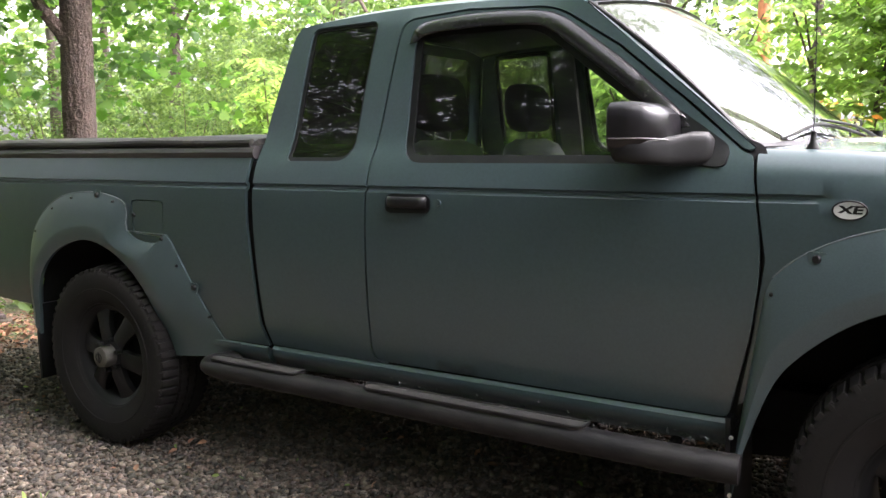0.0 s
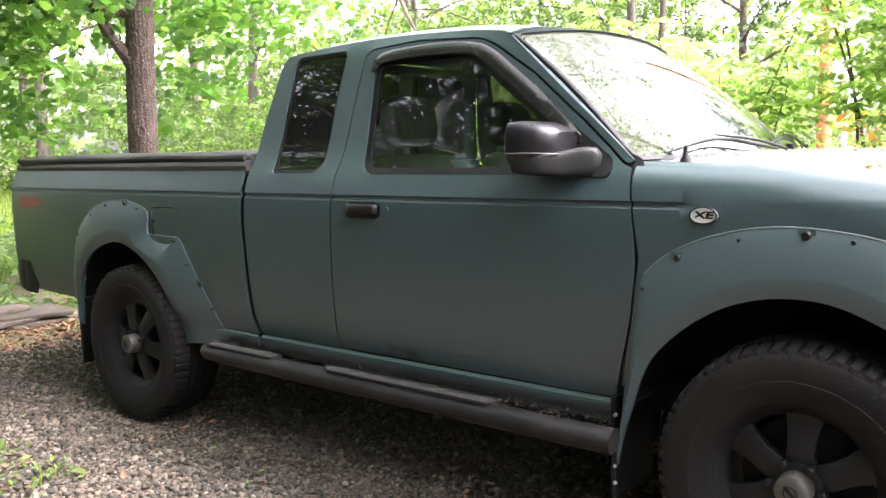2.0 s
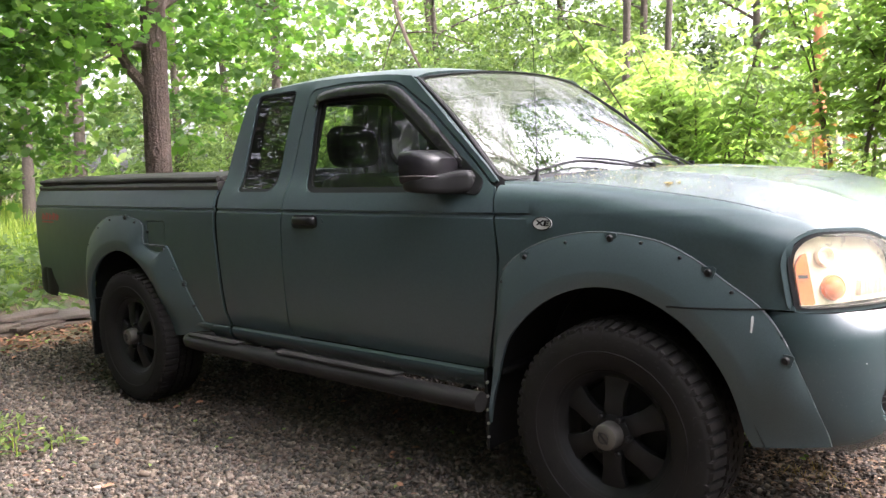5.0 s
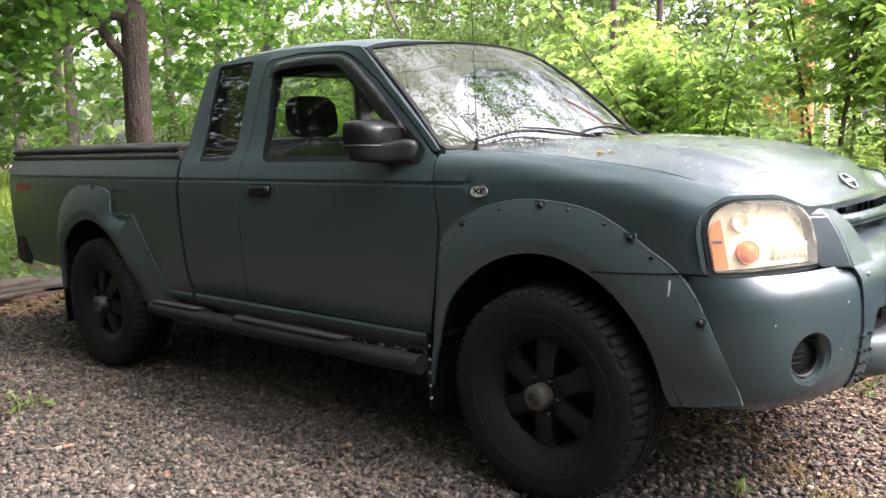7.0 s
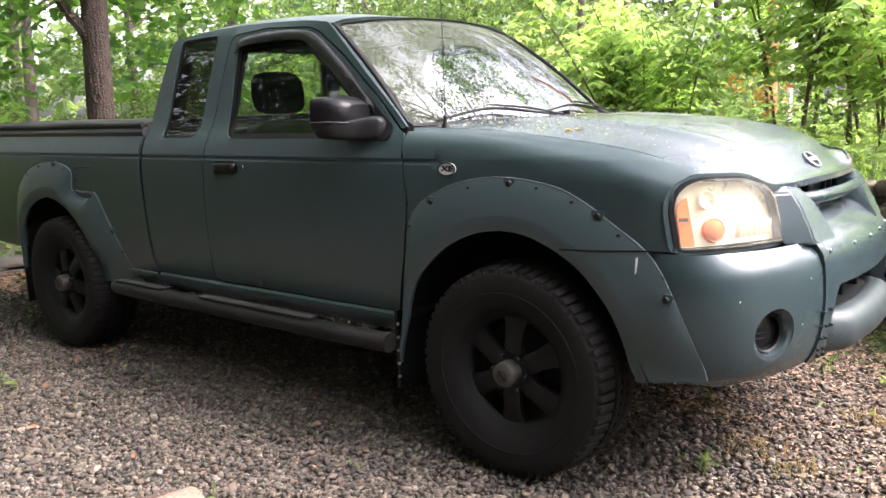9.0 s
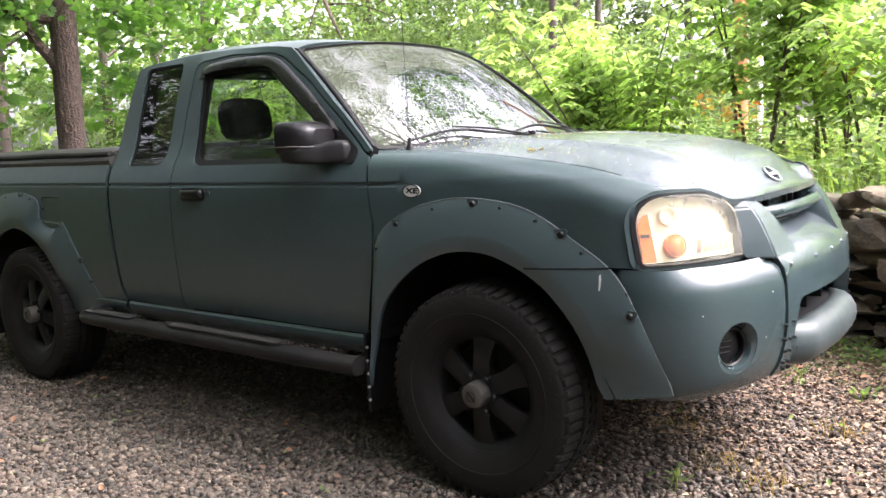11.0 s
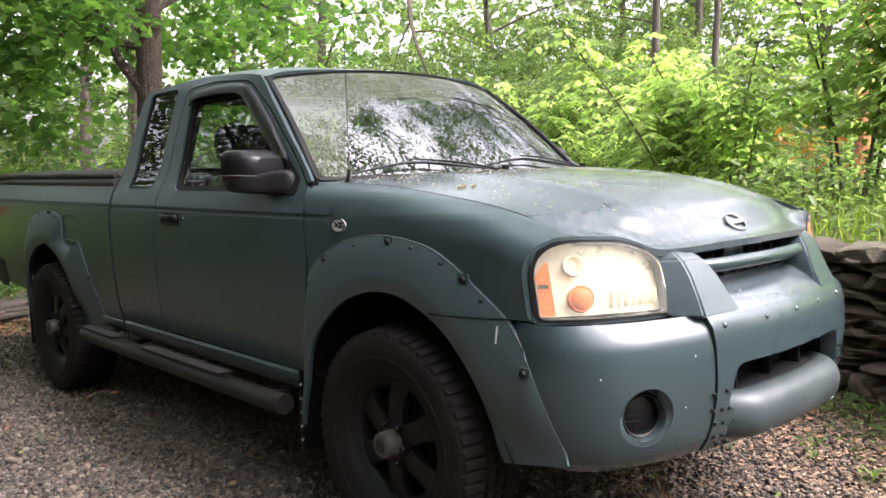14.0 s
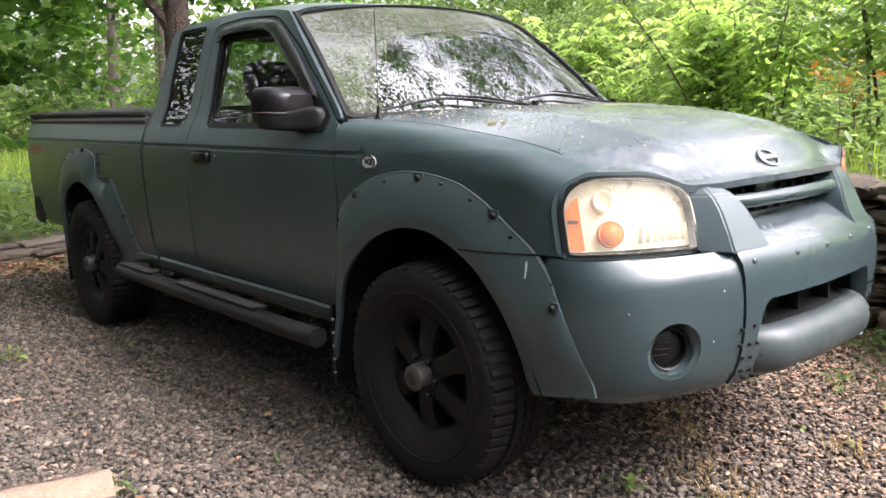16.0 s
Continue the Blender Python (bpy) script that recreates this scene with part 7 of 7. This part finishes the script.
# ---- running boards ----
for k in (0, 1):
    path = spline([(0.70, 0.10, 0.43), (0.685, 0.02, 0.435), (0.735, -0.034, 0.44), (1.0, -0.040, 0.438), (1.6, -0.040, 0.434), (2.2, -0.038, 0.430), (2.44, -0.036, 0.429), (2.505, -0.030, 0.428)], 6)
    bm = tube(path, 0.042, 14, 0.85)
    board = part("running_board", flip(bm) if k else bm, BOARD, truck, "black oval step tube with worn step pads")
    for x0, x1 in ((0.73, 1.13), (1.40, 2.12)):
        pad = [(x, y) for x, y in rounded([(x0, -0.064), (x1, -0.062), (x1, 0.0), (x0, 0.0)], 0.03, 5)]
        bm = panel_bm([pad], lambda x, y: (x, y, 0.4795 - 0.004 * (x - 0.7) / 1.4 - 6 * (y + 0.035) ** 2), (0, 0, 1), 0.03, 0.008)
        pad_ob = part("step_pad", flip(bm) if k else bm, PAD, board, "dirty ribbed step pad")
        rim = tube([(x, y, 0.4805 - 0.004 * (x - 0.7) / 1.4 - 6 * (y + 0.035) ** 2) for x, y in pad + pad[:1]], 0.004, 6)
        part("pad_rim", flip(rim) if k else rim, BOARD, pad_ob)
    for x in (0.95, 1.65, 2.3):
        bm = tube([(x, -0.02, 0.42), (x, 0.12, 0.40), (x, 0.25, 0.42)], 0.016, 8)
        part("board_bracket", flip(bm) if k else bm, DARK, board)

# ---- mud flaps, wheel wells, chassis ----
for k in (0, 1):
    for x, z0, z1, nm in ((2.452, 0.225, 0.52, "mud_flap"), (-0.49, 0.20, 0.53, "mud_flap")):
        rings = [[(x + 0.02 * (z1 - z) - 0.006, 0.065, z), (x + 0.02 * (z1 - z) + 0.006, 0.065, z), (x + 0.02 * (z1 - z) + 0.006, 0.31, z), (x + 0.02 * (z1 - z) - 0.006, 0.31, z)] for z in np.linspace(z0, z1, 6)]
        bm = loft(rings)
        part(nm, flip(bm) if k else bm, BLACK, truck, "hanging black mud flap")
    for i in range(5):
        bm = moved(lathe([(0, -0.004), (0.005, -0.003), (0.006, 0.004)], 8), Matrix.Translation((2.462, 0.062, 0.27 + i * 0.05)))
        part("flap_screw", flip(bm) if k else bm, CAP, truck)
    for arch, c in ((REAR_ARCH, (-0.05, 0.40)), (FRONT_ARCH, (2.95, 0.40))):
        A = evenly(wider(arch, c, 1.09), 24)
        rings = [[(p[0], y, p[1]) for p in A] for y in (0.10, 0.25, 0.45)]
        bm = loft(rings, closed=False)
        wall = [bm.verts.new((p[0], 0.452, p[1])) for p in A] 
        bm.faces.new(wall)
        part("wheel_well", flip(bm) if k else bm, DARK, truck)
    bm = box((1.25, 0.42, 0.46), (4.6, 0.08, 0.12), 0.01)
    part("frame_rail", flip(bm) if k else bm, DARK, truck)
part("cab_floor", box((1.68, YC, 0.50), (1.62, 1.56, 0.03), 0.01), DARK, truck)
part("bed_floor", box((-0.16, YC, 0.60), (1.90, 1.20, 0.03), 0.01), DARK, truck)
part("engine_block", box((3.02, YC, 0.72), (1.0, 0.72, 0.42), 0.03), DARK, truck)
part("skid_plate", box((3.42, YC, 0.40), (0.42, 0.70, 0.02), 0.006), DARK, truck)
for x in (0.0, 2.95):
    part("axle", moved(lathe([(0.035, -0.62), (0.035, -0.16), (0.09, -0.1), (0.13, 0.0), (0.09, 0.1), (0.035, 0.16), (0.035, 0.62)], 16), Matrix.Translation((x, YC, 0.375))), DARK, truck)
for y in (0.40, 2 * YC - 0.40):
    part("leaf_spring", tube([(-0.62, y, 0.46), (-0.3, y, 0.36), (0, y, 0.32), (0.3, y, 0.36), (0.62, y, 0.46)], 0.025, 8), DARK, truck)
    part("shock_absorber", tube([(-0.16, y - 0.06, 0.80), (-0.12, y - 0.06, 0.58), (-0.1, y - 0.06, 0.36)], [0.034, 0.034, 0.022], 10), RIM, truck)
part("exhaust_pipe", tube(spline([(2.2, 1.2, 0.40), (1.2, 1.25, 0.38), (0.5, 1.25, 0.40), (-0.4, 1.3, 0.48), (-1.0, 1.35, 0.42)], 6), 0.03, 10), DARK, truck)

# ---- wheels ----
tyre_prof = [(0.203, 0.036), (0.212, 0.022), (0.232, 0.010), (0.265, -0.001), (0.30, -0.004), (0.328, -0.002), (0.338, 0.001), (0.345, 0.008), (0.348, 0.030), (0.350, 0.062), (0.350, 0.073), (0.350, 0.076), (0.352, 0.084), (0.365, 0.087), (0.366, 0.112), (0.353, 0.115), (0.353, 0.121), (0.366, 0.124),
             (0.366, 0.150), (0.353, 0.153), (0.353, 0.161), (0.364, 0.164), (0.364, 0.178), (0.360, 0.205), (0.355, 0.226), (0.343, 0.240), (0.30, 0.249), (0.265, 0.247), (0.212, 0.23), (0.203, 0.215)]
T_TYRE = lathe(tyre_prof, 72, True)
tyre_me = bpy.data.meshes.new("tyre")
T_TYRE.to_mesh(tyre_me)
T_TYRE.free()
raised = lathe([(0.268, 0.0005), (0.27, -0.0035), (0.276, -0.0045), (0.278, -0.001)], 72)
raised_me = bpy.data.meshes.new("sidewall_ring")
for f in [f for f in raised.faces if len(f.verts) > 8]:
    raised.faces.remove(f)
raised.to_mesh(raised_me)
raised.free()
block = bmesh.new()
bmesh.ops.create_cube(block, size=1)
bmesh.ops.scale(block, vec=(0.026, 0.070, 0.027), verts=block.verts)
for v in block.verts:
    if v.co.y < 0:
        v.co.x -= 0.010
        v.co.z *= 0.9
bmesh.ops.bevel(block, geom=block.edges[:], offset=0.002, segments=1, affect="EDGES")
block_me = bpy.data.meshes.new("tread_block")
block.to_mesh(block_me)
block.free()
inner_block = bmesh.new()
bmesh.ops.create_cube(inner_block, size=1)
bmesh.ops.scale(inner_block, vec=(0.010, 0.032, 0.019), verts=inner_block.verts)
for v in inner_block.verts:
    v.co.z += 0.18 * v.co.y
inner_me = bpy.data.meshes.new("tread_block")
inner_block.to_mesh(inner_me)
inner_block.free()


def spoke_bm():
    """One spoke of the cast wheel, from hub to rim."""
    rings = []
    for r, w, y in ((0.05, 0.034, 0.040), (0.08, 0.034, 0.033), (0.11, 0.033, 0.035), (0.14, 0.036, 0.041), (0.168, 0.043, 0.048), (0.192, 0.056, 0.052)):
        rings.append([(-w, y + 0.03, r), (-w, y + 0.006, r), (-w * 0.7, y, r), (w * 0.7, y, r), (w, y + 0.006, r), (w, y + 0.03, r)])
    return loft(rings)


barrel = lathe([(0.207, 0.030), (0.214, 0.020), (0.218, 0.026), (0.212, 0.036), (0.198, 0.046), (0.190, 0.06), (0.186, 0.19), (0.176, 0.19), (0.178, 0.062), (0.186, 0.048), (0.200, 0.036)], 60, True)


def small_mesh(name, bm):
    me = bpy.data.meshes.new(name)
    bm.to_mesh(me)
    bm.free()
    return me


rim_me = small_mesh("wheel", barrel)
spoke_me = small_mesh("spoke", spoke_bm())
hub_me = small_mesh("hub", lathe([(0.0, 0.030), (0.03, 0.030), (0.062, 0.036), (0.072, 0.05), (0.074, 0.09), (0.0, 0.09)], 36))
cap_me = small_mesh("hub_cap", lathe([(0.0, -0.020), (0.02, -0.021), (0.034, -0.020), (0.041, -0.015), (0.0435, 0.005), (0.044, 0.034)], 32))
cap_ring_me = small_mesh("cap_emblem", join(tube([(0.017 * math.cos(a), -0.0215, 0.017 * math.sin(a)) for a in np.linspace(0, 2 * math.pi, 21)], 0.0022, 6), box((0, -0.0215, 0), (0.046, 0.004, 0.007), 0.001)))
lug_me = small_mesh("lug_nut", lathe([(0.0, 0.012), (0.007, 0.012), (0.0105, 0.016), (0.011, 0.04)], 6))
side_lug = bmesh.new()
bmesh.ops.create_cube(side_lug, size=1)
bmesh.ops.scale(side_lug, vec=(0.040, 0.018, 0.016), verts=side_lug.verts)
for v in side_lug.verts:
    v.co.y += 0.006 * (v.co.x > 0) - 0.002 * (v.co.x < 0)
    v.co.z *= 1.0 if v.co.x > 0 else 0.7
bmesh.ops.bevel(side_lug, geom=side_lug.edges[:], offset=0.002, segments=1, affect="EDGES")
side_lug_me = small_mesh("sidewall_lug", side_lug)
disc_me = small_mesh("brake_disc", lathe([(0.0, 0.10), (0.15, 0.10), (0.16, 0.105), (0.16, 0.12), (0.0, 0.12)], 36))


def wheel(x, y, turn, spin):
    w = link("wheel", rim_me, RIM, truck, "black cast wheel with six spokes", 35, pose(x, y, 0.370, 0, 0, turn) @ Matrix.Rotation(spin, 4, "Y"))
    link("tyre", tyre_me, RUBBER, w, "dusty black all-terrain tyre", 30)
    link("sidewall_ring", raised_me, RUBBER, w)
    link("hub", hub_me, RIM, w)
    for i in range(6):
        link("spoke", spoke_me, RIM, w, m=Matrix.Rotation(i * math.pi / 3 + 0.2, 4, "Y"))
    link("hub_cap", cap_me, HUBCAP, w, "dull silver centre cap")
    link("cap_emblem", cap_ring_me, RIM, w, m=Matrix.Rotation(0.95, 4, "Y"))
    link("brake_disc", disc_me, DARK, w)
    for i in range(6):
        a = i * math.pi / 3 + math.pi / 6 + 0.2
        link("lug_nut", lug_me, RIM, w, m=Matrix.Translation((0.064 * math.sin(a), 0.0, 0.064 * math.cos(a))))
    for i in range(60):
        a = 2 * math.pi * i / 60
        for side in (0, 1):
            m = Matrix.Rotation(-a - side * 0.05, 4, "Y") @ Matrix.Translation((0.3515, 0.039 if not side else 0.205, 0))
            if side:
                m = m @ Matrix.Diagonal((1, -1, 1, 1))
            link("tread_block", block_me, RUBBER, w, m=m)
        link("sidewall_lug", side_lug_me, RUBBER, w, m=Matrix.Rotation(-a - 0.05 * (i % 2), 4, "Y") @ Matrix.Translation((0.334 - 0.008 * (i % 2), 0.0065, 0)))
        m = Matrix.Rotation(-a - 0.04, 4, "Y") @ Matrix.Translation((0.3635, 0.0995, 0))
        link("tread_block", inner_me, RUBBER, w, m=m)
        m = Matrix.Rotation(-a - 0.1, 4, "Y") @ Matrix.Translation((0.3635, 0.137, 0))
        link("tread_block", inner_me, RUBBER, w, m=m)
    return w


wheel(0.015, 0.028, 0, 0.5)
wheel(2.953, 0.045, 0, -0.15)
wheel(0.0, 2 * YC - 0.045, 180, 0.9)
wheel(2.95, 2 * YC - 0.045, 180, 0.1)

# ---- inside the cab ----
part("dashboard", loft([[(2.30, y, 1.02), (2.28, y, 1.14), (2.36, y, 1.175), (2.55, y, 1.165), (2.60, y, 1.0), (2.5, y, 0.8), (2.32, y, 0.85)] for y in np.linspace(0.17, 2 * YC - 0.17, 8)]), CABIN, truck, "dark dashboard")
part("headliner", loft([[(x, y, roof_z(x, y) - 0.03) for y in np.linspace(0.34, 2 * YC - 0.34, 9)] for x in np.linspace(0.95, 1.98, 8)], closed=False), LINER, truck)
part("cabin_carpet", box((1.55, YC, 0.535), (1.35, 1.5, 0.02), 0.005), CABIN, truck)
for k in (0, 1):
    bm = loft([[(1.30, side_y(1.3, z) + 0.05, z), (1.40, side_y(1.4, z) + 0.05, z), (1.40, side_y(1.4, z) + 0.075, z), (1.30, side_y(1.3, z) + 0.075, z)] for z in (0.55, 0.9, 1.2, 1.4, 1.6)])
    part("inner_pillar", flip(bm) if k else bm, LINER, truck)
    bm = box((1.9, 0.155, 0.82), (1.1, 0.03, 0.56), 0.01)
    part("door_lining", flip(bm) if k else bm, CABIN, truck)


def seat(y, k):
    """A front seat: cushion, backrest, headrest on two posts."""
    back = [rounded_ring(x - 0.18, y, z, w, t) for x, z, w, t in ((1.66, 0.72, 0.24, 0.07), (1.60, 0.86, 0.25, 0.075), (1.545, 1.02, 0.245, 0.07), (1.515, 1.13, 0.225, 0.06), (1.50, 1.19, 0.19, 0.045), (1.495, 1.215, 0.12, 0.02))]
    s = part("seat", loft(back), FABRIC, truck, "grey cloth bucket seat", 50)
    cushion = [[(x - 0.18, yy, z) for yy, z in rounded([(y - 0.25, 0.60), (y + 0.25, 0.60), (y + 0.25, zt), (y - 0.25, zt)], 0.05, 4)] for x, zt in ((1.58, 0.78), (1.8, 0.77), (2.02, 0.80), (2.08, 0.76))]
    part("cushion", loft(cushion), FABRIC, s, "", 50)
    head = [rounded_ring(x - 0.18, y, z - 0.1 * (z - 1.245), w * 0.88, t) for x, z, w, t in ((1.49, 1.245, 0.08, 0.025), (1.488, 1.258, 0.125, 0.048), (1.484, 1.29, 0.148, 0.058), (1.478, 1.35, 0.155, 0.06), (1.472, 1.42, 0.148, 0.055), (1.468, 1.455, 0.12, 0.042), (1.466, 1.468, 0.07, 0.02))]
    part("headrest", loft(head), HEADREST, s, "dark headrest on two metal posts", 50)
    for dy in (-0.05, 0.05):
        part("headrest_post", tube([(1.315, y + dy, 1.19), (1.309, y + dy, 1.28)], 0.006, 8), CHROME, s)


def rounded_ring(x, y, z, w, t):
    return [(x + b, y + a, z) for a, b in rounded([(-w, -t), (w, -t), (w, t), (-w, t)], min(t, w) * 0.8, 4)]


seat(0.55, 0)
seat(2 * YC - 0.55, 1)
wheel_c = Vector((2.12, 2 * YC - 0.52, 1.06))
tilt_m = Matrix.Translation(wheel_c) @ pose(0, 0, 0, 0, -62, 0)
sw = moved(tube([(0.185 * math.cos(a), 0.185 * math.sin(a), 0) for a in np.linspace(0, 2 * math.pi, 37)], 0.014, 8), tilt_m)
steer = part("steering_wheel", sw, CABIN, truck, "dark steering wheel")
part("wheel_boss", moved(box((0, 0, -0.03), (0.12, 0.16, 0.05), 0.015), tilt_m), CABIN, steer)
for a in (0.0, 2.2, 4.1):
    part("wheel_spoke", moved(tube([(0.05 * math.cos(a), 0.05 * math.sin(a), -0.02), (0.18 * math.cos(a), 0.18 * math.sin(a), 0)], 0.012, 6), tilt_m), CABIN, steer)
part("rear_view_mirror", box((2.0, YC, 1.535), (0.03, 0.24, 0.06), 0.012), CABIN, truck)

# ---- debris on the truck and the drive ----
def fallen_bits():
    r = np.random.default_rng(29)
    n = 2600
    x, y = r.uniform(2.56, 3.62, n), r.uniform(0.26, 1.55, n)
    keep = r.uniform(0, 1, n) < 0.12 + 0.88 * np.exp(-np.maximum(0, x - 2.62) / 0.32)
    x, y = x[keep], y[keep]
    P = np.array([(*on_hood(a, b)[:2], on_hood(a, b)[2] + 0.002) for a, b in zip(x, y)])
    m = 700
    ys = r.uniform(0.22, 1.6, m)
    C = np.stack([2.60 + 0.03 * r.uniform(-1, 1, m) - 0.17 * np.abs((ys - YC) / 0.73) ** 2.2, ys, np.full(m, 1.196)], 1)
    P = np.r_[P, C]
    D = r.normal(0, 1, (len(P), 3)) * (1, 1, 0.08)
    N = r.normal(0, 0.15, (len(P), 3)) + (0, 0, 1)
    me = leaf_mesh("fallen_catkins", P, D, N, r.uniform(0.003, 0.013, len(P)), OVAL)
    tagged(link("fallen_catkins", me, BLOSSOM, None, "", 0), "tiny dry catkins and seeds lying on the hood and cowl", "plant debris", "", "stuff")
    me = leaf_mesh("green_leaf", np.array([(0.43, -0.50, 0.025)]), np.array([(1, 0.3, 0.05)]), np.array([(0.1, 0, 1)]), np.array([0.085]), OVAL)
    tagged(link("green_leaf", me, SPRING, None, "", 0), "single fresh green leaf lying on the gravel", "leaf")
    me = leaf_mesh("yellow_sprig", np.array([on_hood(3.05, 0.33)] * 5) + r.normal(0, 0.008, (5, 3)) * (1, 1, 0) + (0, 0, 0.004), r.normal(0, 1, (5, 3)) * (1, 1, 0.1), np.tile((0, 0, 1.0), (5, 1)), np.full(5, 0.03), OVAL)
    tagged(link("yellow_sprig", me, DRYGRASS, None, "", 0), "small yellow sprig fallen on the hood", "sprig")


fallen_bits()
